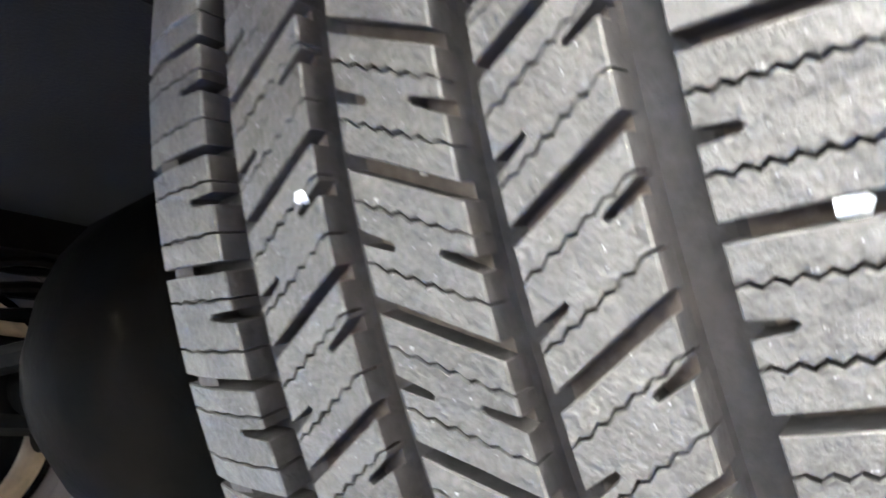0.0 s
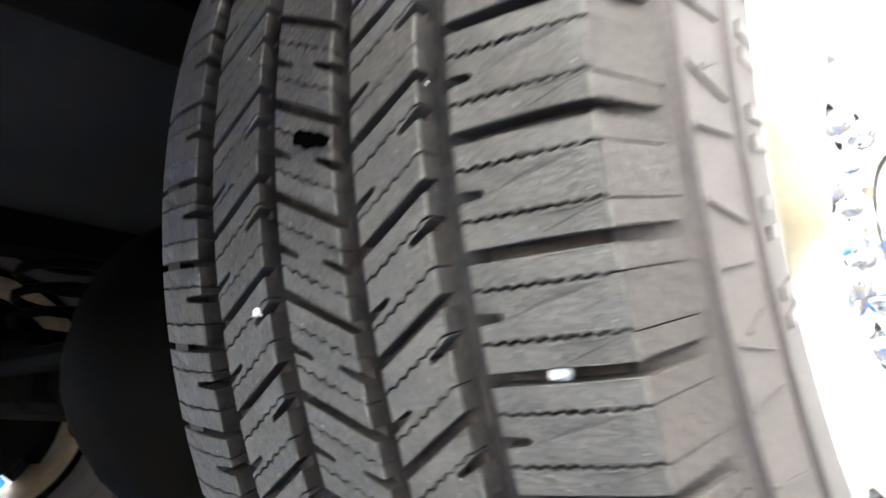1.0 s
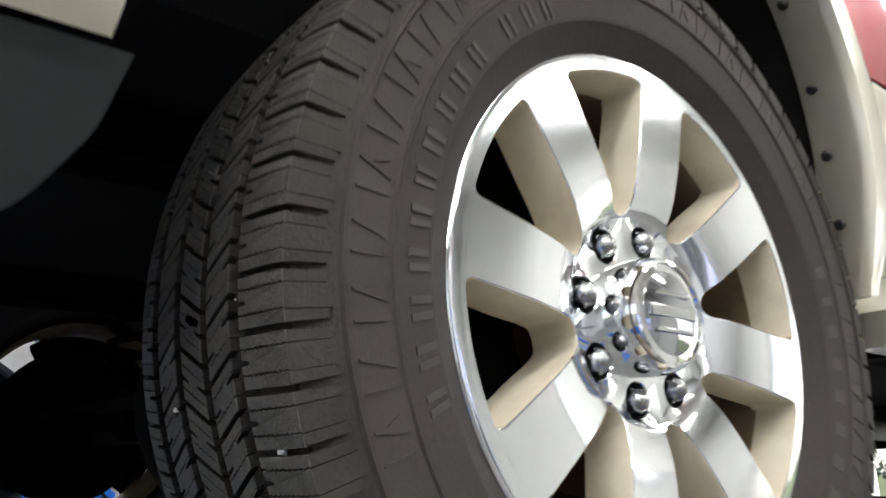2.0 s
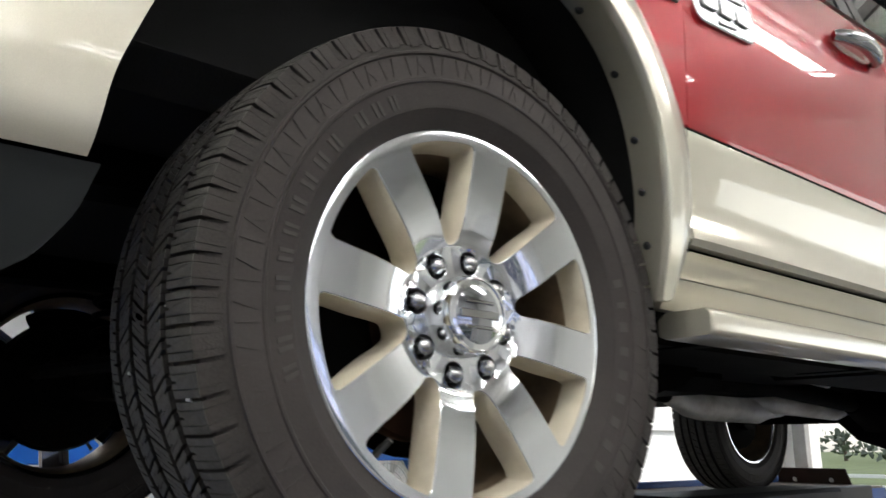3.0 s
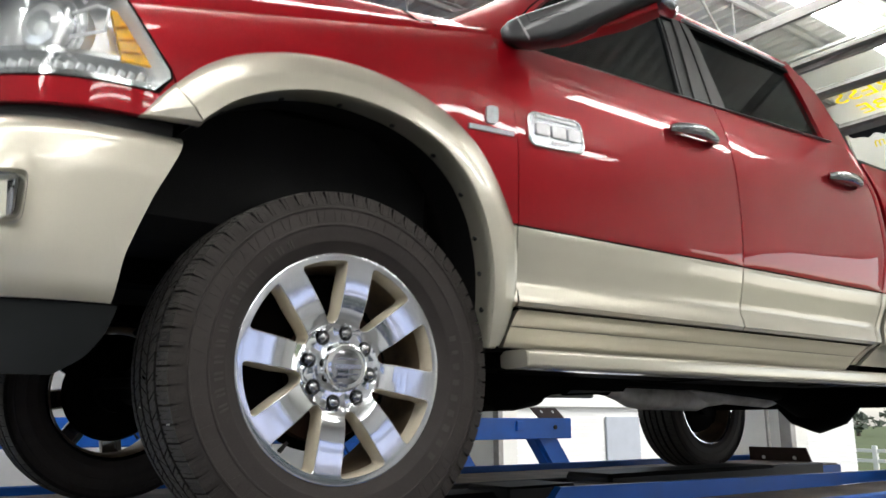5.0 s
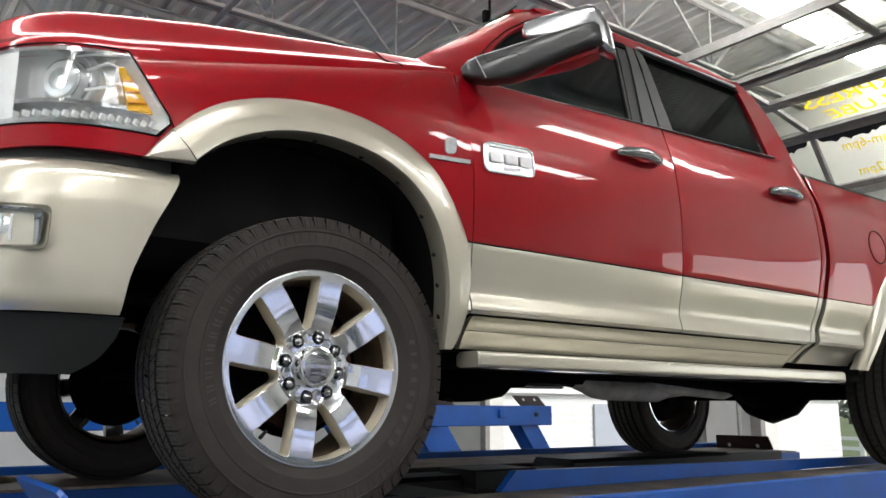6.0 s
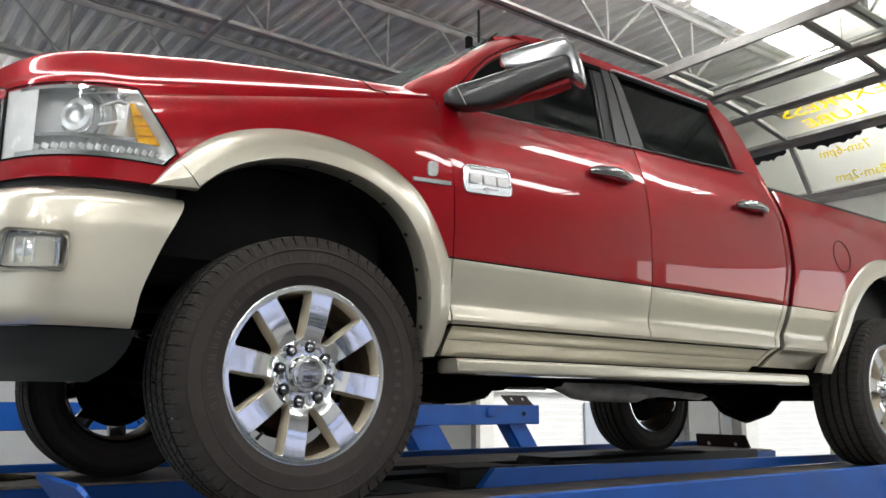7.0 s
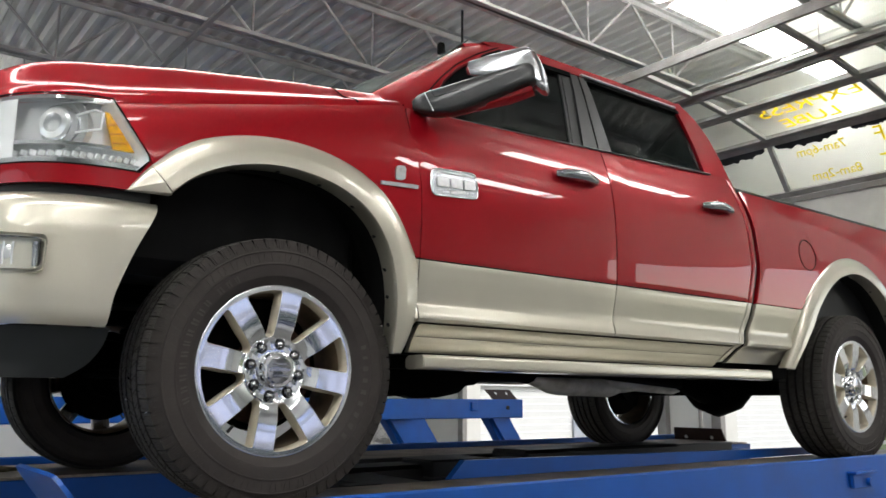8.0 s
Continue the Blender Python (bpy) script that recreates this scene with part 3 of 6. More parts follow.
part("roof", Shape().prism([(-0.6, 1.98), (6.6, 1.98), (6.6, 2.15), (3.0, 3.4), (-0.6, 2.15)], 7.0, 24.1, m=pose(0, 10, 0) @ Matrix(((0, 1, 0, 0), (1, 0, 0, 0), (0, 0, 1, 0), (0, 0, 0, 1)))).mesh("roof", M_ROOF), wing)
part("fascia", Shape().box(7.1, 24.0, 9.86, 9.96, 0.62, 0.78, 0.01).mesh("fascia", M_SIDING), wing)
dr = part("door", Shape().box(12.85, 13.95, 9.93, 9.98, FLOOR - 0.1, 0.42, 0.01).mesh("door", M_GREYDOOR), wing, "grey steel door")
part("door_handle", Shape().tube([(12.95, 9.91, -0.65), (13.07, 9.91, -0.65)], 0.015, 8).mesh("door_handle", M_CHROME), dr)


def fence():
    root = thing("fence", "pale timber rail fence with yellow posts by the field", "fence")
    for k in range(14):
        x, y = 33.0, -12 + 2.6 * k
        part("post", Shape().box(x - 0.09, x + 0.09, y - 0.09, y + 0.09, FLOOR - 0.3, FLOOR + 0.95, 0.02).mesh("post", M_YELLOW if k % 2 else M_SIDING), root)
        if k < 13:
            for z in (0.35, 0.75):
                part("rail", Shape().box(x - 0.03, x + 0.03, y + 0.092, y + 2.508, FLOOR + z - 0.07, FLOOR + z + 0.07, 0.01).mesh("rail", M_SIDING), root)


fence()


def far_trees():
    rnd = random.Random(5)
    leaf = Shape()
    for k in range(46):
        a = radians(-50 + 100 * k / 45 + rnd.uniform(-1, 1))
        d = rnd.uniform(120, 175)
        cx, cy, h, w = d * math.cos(a), d * math.sin(a), rnd.uniform(2.2, 5.0), rnd.uniform(2.5, 6)
        leaf.tube([(cx, cy, FLOOR - 0.25), (cx, cy, FLOOR + h * 0.6)], [0.35, 0.12], 5, index=1)
        for _ in range(70):
            u, v = rnd.gauss(0, 0.45), rnd.gauss(0, 0.45)
            p = Vector((cx + u * w, cy + v * w, FLOOR + h * (0.25 + 0.75 * rnd.random() ** 1.3)))
            r = rnd.uniform(0.35, 0.9)
            q = [p + Vector((rnd.uniform(-1, 1), rnd.uniform(-1, 1), rnd.uniform(-1, 1))).normalized() * r for _ in range(4)]
            leaf.add(q, [[0, 1, 2], [0, 2, 3], [0, 3, 1], [1, 3, 2]])
    tagged(new("far_woods", leaf.mesh("far_woods", [M_LEAF, M_BARK])), "dark green line of distant trees beyond the field", "trees", "", "stuff")


far_trees()


# ---- the vehicle lift ----
def lift():
    root = thing("vehicle_lift", "blue painted four-post drive-on lift with worn brown decks", "vehicle lift")
    for sgn, edge in ((-1, 1.08), (1, 1.28)):
        y0, y1 = sgn * 0.56, sgn * edge
        deck = part("deck", Shape().box(-1.0, 5.0, y0, y1, -0.012, 0.0, 0.002).mesh("deck", M_DECK), root, "oily worn brown steel deck")
        beam = Shape().box(-1.05, 5.05, y0, y1, -0.20, -0.0125, 0.004)
        part("runway_beam", beam.mesh("runway_beam", M_BLUE), root, "blue steel runway beam")
        lip = Shape().box(-0.56, 5.05, sgn * (edge + 0.001), sgn * (edge + 0.035), -0.20, 0.038, 0.006)
        part("outer_curb", lip.mesh("outer_curb", M_BLUE), root, "scuffed blue steel curb")
        stop = Shape().prism(rounded([(-0.26, 0.0), (0.26, 0.0), (0.26, 0.172), (-0.26, 0.172)], 0.05), -0.006, 0.006)
        part("wheel_stop", stop.mesh("wheel_stop", M_BLUE), root, "tilted blue front wheel stop plate", pose(-0.56, sgn * 0.83, 0.0, -37, 0, 90))
        flap = Shape().prism([(-0.27, 0.0), (0.27, 0.0), (0.24, 0.165), (-0.24, 0.165)], -0.005, 0.005)
        fl = part("rear_flap", flap.mesh("rear_flap", M_FLAP), root, "rusty brown rear stop flap with two holes", pose(5.03, -0.82 if sgn < 0 else 1.02, -0.055, -18, 0, 90))
        for dx in (-0.13, 0.13):
            h = Shape().turn([(0.0, -0.0062), (0.016, -0.0062), (0.016, 0.0062), (0.0, 0.0062)], 16, m=pose(dx, 0, 0.085))
            part("hole", h.mesh("hole", M_SIDING), fl, "pale round hole")
    rail = Shape().prism([(1.02, 0.0), (1.10, 0.075), (3.95, 0.045), (4.05, 0.0)], -0.55, -0.515)
    part("inner_guide", rail.mesh("inner_guide", M_BLUE), root, "pale worn blue inner guide rail")
    far = Shape().box(0.5, 4.7, 0.50, 0.556, -0.19, 0.012, 0.006)
    part("jack_rail", far.mesh("jack_rail", M_LIFTBLACK), root, "black jack rail along the runway")
    for x in (-1.25, 5.25):
        part("cross_beam", Shape().box(x - 0.11, x + 0.11, -1.75, 1.75, -0.36, -0.21, 0.01).mesh("cross_beam", M_BLUE), root, "blue steel cross beam")
    bolt = Shape().box(3.30, 3.50, -1.140, -1.1155, -0.125, -0.042, 0.004)
    bolt.box(3.28, 3.52, -1.165, -1.1155, -0.050, -0.036, 0.003)
    bolt.tube([(3.455, -1.160, -0.095), (3.455, -1.1155, -0.095)], 0.022, 10)
    part("stop_lug", bolt.mesh("stop_lug", M_BLUE), root)
    return root


lift()


def rolling_jack():
    root = thing("rolling_jack", "black rolling bridge jack between the lift's runways", "jack")
    b = Shape().box(0.72, 1.02, -0.545, 0.545, -0.16, -0.02, 0.01)
    part("bridge", b.mesh("bridge", M_LIFTBLACK), root)
    part("ram_housing", Shape().box(0.70, 2.2, 0.10, 0.36, -0.10, 0.005, 0.02).mesh("ram_housing", M_LIFTBLACK), root)
    part("lift_pad", Shape().box(2.15, 3.6, 0.18, 0.50, -0.08, 0.045, 0.02).mesh("lift_pad", M_LIFTBLACK), root)
    part("tray", Shape().box(1.35, 1.75, 0.02, 0.30, -0.06, 0.03, 0.01).mesh("tray", M_LIFTBLACK), root)
    part("warning_label", Shape().box(1.62, 1.70, -0.002, 0.018, -0.055, 0.015, 0.0).mesh("warning_label", M_YELLOW), root, "small yellow warning label")
    k = Shape().turn([(0.0, -0.03), (0.017, -0.028), (0.02, -0.02), (0.02, 0.0), (0.0, 0.0)], 14, m=pose(0.64, -0.50, -0.04))
    part("knob", k.mesh("knob", M_REDKNOB), root, "red release knob")
    part("valve_block", Shape().box(0.55, 0.72, -0.50, -0.40, -0.10, -0.005, 0.01).mesh("valve_block", M_LIFTBLACK), root)


rolling_jack()


def rag():
    rnd = random.Random(4)
    fold = [(rnd.uniform(8, 45), rnd.uniform(0, 6.28), rnd.uniform(0, 6.28)) for _ in range(7)]

    def fn(u, v):
        a, r = 2 * math.pi * v, u
        k = 1 + 0.22 * math.sin(3 * a + 1.0) + 0.12 * math.sin(5 * a)
        x, y = -0.49 + 0.11 * r * k * math.cos(a), 0.92 + 0.09 * r * k * math.sin(a)
        h = sum(math.sin(f * (x * math.cos(p) + y * math.sin(p)) + q) for f, p, q in fold) / 7
        return (x, y, 0.004 + (0.022 + 0.022 * h) * (1 - r ** 3) + 0.004 * abs(h))
    thing("rag", "crumpled oily brown rag on the lift deck", "rag", "", None, Shape().slab(fn, 14, 40, (0, 0, -0.003)).mesh("rag", M_RAG, 60))


rag()


def second_lift():
    root = thing("scissor_lift", "blue scissor lift raised in the next bay", "vehicle lift")
    for y in (3.3, 4.9):
        part("runway", Shape().box(-2.6, 5.05, y, y + 0.5, 0.14, 0.34, 0.008).mesh("runway", M_BLUE), root, "blue steel runway")
        part("stop_pin", Shape().box(4.3, 4.38, y - 0.03, y - 0.001, 0.22, 0.31, 0.005).mesh("stop_pin", M_BLUE), root)
        part("bolt", Shape().tube([(4.82, y - 0.012, 0.25), (4.82, y + 0.0, 0.25)], 0.022, 12).mesh("bolt", M_LIFTBLACK), root)
        for x0 in (-1.2, 3.30, 4.62):
            lg = Shape().prism([(x0, 0.145), (x0 + 0.30, 0.145), (x0 + 1.55, FLOOR), (x0 + 1.25, FLOOR)], y + 0.10, y + 0.22)
            lg.prism([(x0 + 0.03, 0.143), (x0 + 0.27, 0.143), (x0 + 1.50, FLOOR + 0.01), (x0 + 1.30, FLOOR + 0.01)], y + 0.05, y + 0.098)
            part("leg", lg.mesh("leg", M_BLUE), root, "slanted blue scissor leg")
        fl = Shape().prism([(-0.20, 0.0), (0.25, 0.0), (0.20, 0.13), (-0.25, 0.13)], -0.005, 0.005)
        ob = part("rear_flap", fl.mesh("rear_flap", M_FLAP), root, "rusty brown flap with two holes", pose(4.86, y + 0.10, 0.335, -35, 0, 12))
        for dx in (-0.1, 0.1):
            part("hole", Shape().turn([(0.0, -0.0062), (0.018, -0.0062), (0.018, 0.0062), (0.0, 0.0062)], 14, m=pose(dx, 0, 0.08)).mesh("hole", M_SIDING), ob, "pale round hole")


second_lift()


def floor_fan():
    root = thing("floor_fan", "large white pedestal fan standing by the shop wall", "fan")
    for r in (0.46, 0.36, 0.26, 0.16):
        pts = [(r * math.cos(t), -0.09 + 0.10 * (r / 0.46) ** 2, r * math.sin(t)) for t in [2 * math.pi * k / 40 for k in range(40)]]
        part("guard_ring", Shape().tube(pts, 0.012 if r > 0.4 else 0.004, 6, closed=True).mesh("guard_ring", M_JOIST), root)
    wires = Shape()
    for k in range(36):
        a = 2 * math.pi * k / 36
        wires.tube([(0.08 * math.cos(a), -0.09, 0.08 * math.sin(a)), (0.46 * math.cos(a), 0.01, 0.46 * math.sin(a))], 0.003, 4)
    part("guard_wires", wires.mesh("guard_wires", M_JOIST), root, "thin radial guard wires")
    for k in range(4):
        a = math.pi / 2 * k + 0.4
        bl = Shape().slab(lambda u, v: ((0.07 + 0.34 * u) * math.cos(a + (v - 0.5) * 1.1), -0.02 + 0.07 * v, (0.07 + 0.34 * u) * math.sin(a + (v - 0.5) * 1.1)), 6, 8, (0, 0.004, 0))
        part("blade", bl.mesh("blade", M_FIXTURE, 60), root, "white fan blade")
    part("motor", Shape().turn([(0.0, -0.04), (0.07, -0.03), (0.10, 0.02), (0.10, 0.16), (0.05, 0.2), (0.0, 0.2)], 20).mesh("motor", M_STEELRAIL, 40), root)
    part("pole", Shape().tube([(0, 0.12, 0.0), (0, 0.12, FLOOR + 0.22)], 0.035, 10).mesh("pole", M_STEELRAIL, 40), root)
    part("base", Shape().turn([(0.0, 0.0), (0.30, 0.0), (0.30, 0.02), (0.05, 0.05), (0.0, 0.05)], 24, m=pose(0, 0.12, FLOOR + 0.25, 90, 0, 0)).mesh("base", M_STEELRAIL, 40), root)
    root.matrix_basis = pose(5.85, 7.2, -0.33)


floor_fan()


# ---- wheels ----
R_CROWN, GROOVE = 0.431, 0.0120
PITCHES = 66
STEP = 360 / PITCHES


def crown(w):
    return R_CROWN - 0.45 * w * w - 4.0 * max(abs(w) - 0.105, 0.0) ** 2


def on_tyre(phi, v, h, flat=True):
    """phi: degrees from the front, upwards; v: across, from the tyre's middle; h above the tread."""
    r = crown(v) + h
    a = radians(phi)
    z = r * math.sin(a)
    return (-r * math.cos(a), v, max(z, -0.4225) if flat else z)


def zig(v0, v1, p0, p1, amp, n):
    """A zigzag line across a rib from (v0, p0) to (v1, p1)."""
    return [(v0 + (v1 - v0) * k / n, p0 + (p1 - p0) * k / n + (amp * (1 if k % 2 else -1) if 0 < k < n else 0)) for k in range(n + 1)]


# rib: inner edge, outer edge, groove phase at the inner edge, rise to the outer edge, groove width (degrees), slots at the inner and outer edge (place in the pitch)
RIBS = [
    (0.139, 0.0895, -8.0, -0.8, 0.50, None, 0.58),
    (0.0725, 0.0345, -13.1, 2.5, 0.62, 0.40, 0.62),
    (0.0213, -0.0157, -12.14, -2.5, 0.66, 0.47, 0.54),
    (-0.0267, -0.0608, -16.58, 2.45, 0.66, 0.41, 0.64),
    (-0.0744, -0.127, -18.00, -0.3, 0.62, 0.50, None),
]


def block(sh, ri, k, flat=True):
    """One tread block, cut by two wavy sipes."""
    v0, v1, ph, rise, gw, slot_in, slot_out = RIBS[ri]
    base = ph + STEP * k + gw / 2
    top = ph + STEP * (k + 1) - gw / 2
    amp, nz = ((0.05, 8), (0.10, 12), (0.10, 12), (0.10, 12), (0.10, 20))[ri]
    cuts = [base, base + (top - base) * 0.26, base + (top - base) * 0.75, top]
    sipe, dv = 0.085 if ri == 4 else 0.055, v1 - v0
    for c in range(3):
        lo, hi = cuts[c], cuts[c + 1]
        low = zig(v0, v1, lo + (sipe if c else 0), lo + rise + (sipe if c else 0), amp if c else 0.0, nz if c else 4)
        up = zig(v0, v1, hi - (sipe if c < 2 else 0), hi + rise - (sipe if c < 2 else 0), amp if c < 2 else 0.0, nz if c < 2 else 4)
        out = list(low)
        if slot_out and c == 1:
            p, w = ph + STEP * slot_out + STEP * k + rise, 0.27
            out += [(v1, p - 0.30), (v1 - dv * w, p - 0.20 - rise * w), (v1 - dv * (w + 0.03), p - rise * w), (v1 - dv * w, p + 0.20 - rise * w), (v1, p + 0.30)]
        out += up[::-1]
        if slot_in and c == 1:
            p, w = ph + STEP * slot_in + STEP * k, 0.17 if ri == 4 else 0.28
            out += [(v0, p + 0.30), (v0 + dv * w, p + 0.20 + rise * w), (v0 + dv * (w + 0.03), p + rise * w), (v0 + dv * w, p - 0.20 + rise * w), (v0, p - 0.30)]
        n = len(out)
        cv, cp = sum(p[0] for p in out) / n, sum(p[1] for p in out) / n
        ch = 0.0007
        tp = []
        for v, p in out:
            dx, dp = cv - v, (cp - p) * 0.0075
            d = math.hypot(dx, dp) or 1
            tp.append(on_tyre(p + dp / d * ch / 0.0075, v + dx / d * ch, 0.0, flat))
        md = [on_tyre(p, v, -0.0008, flat) for v, p in out]
        bt = [on_tyre(p, v, -GROOVE - 0.001, flat) for v, p in out]
        fs = [list(range(n))] + [[j, (j + 1) % n, n + (j + 1) % n, n + j] for j in range(n)]
        sh.add(tp + md, fs)
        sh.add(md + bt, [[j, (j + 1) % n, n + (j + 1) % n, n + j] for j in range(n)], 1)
    return sh


def tread_mesh(rows):
    sh = Shape()
    for ri in range(5):
        for k in rows:
            block(sh, ri, k)
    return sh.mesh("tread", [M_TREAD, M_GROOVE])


def tyre_shape():
    sh, lugs, marks = Shape(), Shape(), Shape()
    # carcass: groove floor, shoulders, sidewalls and beads
    prof = [(0.262, -0.103), (0.272, -0.112), (0.284, -0.121), (0.297, -0.130), (0.300, -0.1325), (0.304, -0.1335), (0.336, -0.1375), (0.3375, -0.1395),
            (0.341, -0.1395), (0.343, -0.1375), (0.3775, -0.1352), (0.3790, -0.1382), (0.3822, -0.1380), (0.3842, -0.1345), (0.391, -0.1322), (0.399, -0.1290), (0.407, -0.1252), (0.414, -0.1215)]
    side = [(r, y) for r, y in prof]
    floor_ = []
    for v in (-0.117, -0.1, -0.0775, -0.0744, -0.0615, -0.0600, -0.0275, -0.0260, -0.0165, -0.0150, 0.0205, 0.0220, 0.0338, 0.0352, 0.0718, 0.0735, 0.0895, 0.105, 0.117):
        tie = -0.0601 < v < -0.0274 or -0.0151 < v < 0.0206 or 0.0351 < v < 0.0719     # raised floor between the middle blocks
        floor_.append((crown(v) - (0.0075 if tie else 0.0100 if v < -0.077 else GROOVE), v))
    full = side + floor_ + [(r, -y) for r, y in side[::-1]]
    sh.turn(full, 160, index=0)
    m = len(full)
    sh.v = [(x, y, max(z, -0.4225)) for x, y, z in sh.v]
    for k in range(len(sh.f)):
        if k % (m - 1) < len(side) - 1 or k % (m - 1) >= m - len(side):
            j = min(k % (m - 1), m - 2 - k % (m - 1))
            sh.i[k] = 3 if j == 9 else 4 if j >= 13 else 1
        elif abs(sum(sh.v[q][1] for q in sh.f[k]) / 4 - sh.v[sh.f[k][0]][1]) > 0.004 and any(a < sum(sh.v[q][1] for q in sh.f[k]) / 4 < b for a, b in ((-0.12, -0.078), (-0.060, -0.0275), (-0.015, 0.0205), (0.0352, 0.0718))):
            sh.i[k] = 2          # brown floors between the middle blocks
    # buttress lugs beside the outer ribs and small saw marks on the sidewalls

    def wall_block(sh, sgn, r0, r1, p0, p1, y0, y1, h, idx, skew=0.0, foot=1.0):
        pts = []
        for r, p, y in ((r0, p0, y0), (r0, p1, y0), (r1, p1 + skew, y1), (r1, p0 + skew, y1)):
            pts.append((r, p, y))
        vs = []
        for lift_ in (h, -0.008):
            for r, p, y in pts:
                a = radians(p)
                z = r * math.sin(a)
                vs.append((-r * math.cos(a), sgn * (y + (lift_ * foot if r == r0 and lift_ > 0 else lift_)), max(z, -0.4225)))
        sh.add(vs, [[0, 1, 2, 3], [0, 4, 5, 1], [1, 5, 6, 2], [2, 6, 7, 3], [3, 7, 4, 0]], idx)

    for sgn in (-1, 1):
        for k in range(PITCHES):
            b = RIBS[4][2] + RIBS[4][3] + STEP * k
            wall_block(lugs, sgn, 0.392, 0.4212, b + 0.42, b + STEP * 0.28 - 0.06, 0.1326, 0.1237, 0.0032, 0, 0.0, 0.4)
            wall_block(lugs, sgn, 0.389, 0.4212, b + STEP * 0.28 + 0.03, b + STEP * 0.73 - 0.03, 0.1335, 0.1237, 0.0034, 0, 0.0, 0.4)
            wall_block(lugs, sgn, 0.393, 0.4212, b + STEP * 0.73 + 0.05, b + STEP - 0.42, 0.1324, 0.1237, 0.0032, 0, 0.0, 0.4)
        for k in range(48):
            p = k * 7.5
            wall_block(marks, sgn, 0.347, 0.3750, p, p + 0.22, 0.1373, 0.1360, 0.0010, 0)
            wall_block(marks, sgn, 0.347, 0.3750, p + 2.2, p + 2.42, 0.1373, 0.1360, 0.0010, 0, 1.3)
            if k % 2:
                wall_block(marks, sgn, 0.350, 0.3635, p + 4.6, p + 4.8, 0.1370, 0.1362, 0.0009, 0, -0.9)
    return sh, wall_block, lugs, marks


def tyre_mesh():
    sh, bar, lugs, marks = tyre_shape()
    bars = []
    # raised plain bars in place of the moulded lettering
    p = -20.0
    for width in (3.9, 4.2, 4.5, 4.3, 4.0, 3.6, 4.6, 4.2, 4.4, 3.7, 0, 4.2, 3.8, 3.2):
        if width:
            one = Shape()
            bar(one, -1, 0.305, 0.326, p + 0.7, p + 0.7 + width * 0.24, 0.1336, 0.1364, 0.0012, 0, -0.5)
            bar(one, -1, 0.305, 0.326, p + 0.7 + width * 0.48, p + 0.7 + width * 0.72, 0.1336, 0.1364, 0.0012, 0, -0.5)
            bars.append(one.mesh("letter_bar", M_LETTER))
        p += (width or 2.5) + 2.0
    p = 163.0
    for width in (3.2, 2.4, 3.8, 3.4, 3.6, 3.6, 3.8, 3.8, 3.4):
        one = Shape()
        bar(one, -1, 0.309, 0.327, p + 0.7, p + width * 0.8 + 0.5, 0.1341, 0.1366, 0.0007, 0)
        bars.append(one.mesh("letter_bar", M_LETTER))
        p += width + 3.6
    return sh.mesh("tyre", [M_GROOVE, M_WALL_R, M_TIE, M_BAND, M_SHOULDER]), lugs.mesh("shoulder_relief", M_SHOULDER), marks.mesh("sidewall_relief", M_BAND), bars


FACE = table([0.045, 0.06, 0.075, 0.090, 0.102, 0.112, 0.135, 0.17, 0.22, 0.25, 0.262, 0.271, 0.2740, 0.2755], [-0.092, -0.092, -0.091, -0.091, -0.0935, -0.100, -0.1085, -0.1140, -0.1165, -0.1175, -0.1177, -0.1174, -0.1160, -0.1125], 0.0035)
SPOKE0 = 80.8
NUT0 = 79.6
WIN_IN, WIN_OUT = 0.1065, 0.2555


def gap_angle(r):
    """Half the angle of a window between two spokes at radius r."""
    half = 0.0118 + (r - 0.110) * 0.352
    if r < WIN_IN + 0.011:
        half *= math.sqrt(max(0.0, 1 - ((WIN_IN + 0.011 - r) / 0.011) ** 2))
    if r > WIN_OUT - 0.010:
        half -= 0.010 * (1 - math.sqrt(max(0.0, 1 - ((r - WIN_OUT + 0.010) / 0.010) ** 2)))
    return max(math.degrees(math.asin(min(max(half / r, 0.0), 1.0))), 0.05)


def polar(r, deg, y):
    a = radians(deg)
    return (r * math.cos(a), y, r * math.sin(a))


def hub_sector(face, c):
    """An eighth of the hub pad, pierced by the bore of one wheel nut."""
    r0, r1, n = 0.045, 0.1045, 10
    rim = [(r0, c - 22.5 + 45 * j / n) for j in range(n)] + [(r0 + (r1 - r0) * j / n, c + 22.5) for j in range(n)]
    rim += [(r1, c + 22.5 - 45 * j / n) for j in range(n)] + [(r1 + (r0 - r1) * j / n, c - 22.5) for j in range(n)]
    a = radians(c)
    ox, oz = 0.0835 * math.cos(a), 0.0835 * math.sin(a)
    rows = [[polar(r, d, FACE(r)) for r, d in rim]]
    dirs = []
    for x, _, z in rows[0]:
        d = math.hypot(x - ox, z - oz)
        dirs.append(((x - ox) / d, (z - oz) / d))
    for rad, y in ((0.0190, -0.0918), (0.0178, -0.0905)):
        rows.append([(ox + u * rad, y, oz + w * rad) for u, w in dirs])
    m = 4 * n
    face.add([p for row in rows for p in row], [[i * m + j, i * m + (j + 1) % m, (i + 1) * m + (j + 1) % m, (i + 1) * m + j] for i in range(2) for j in range(m)])


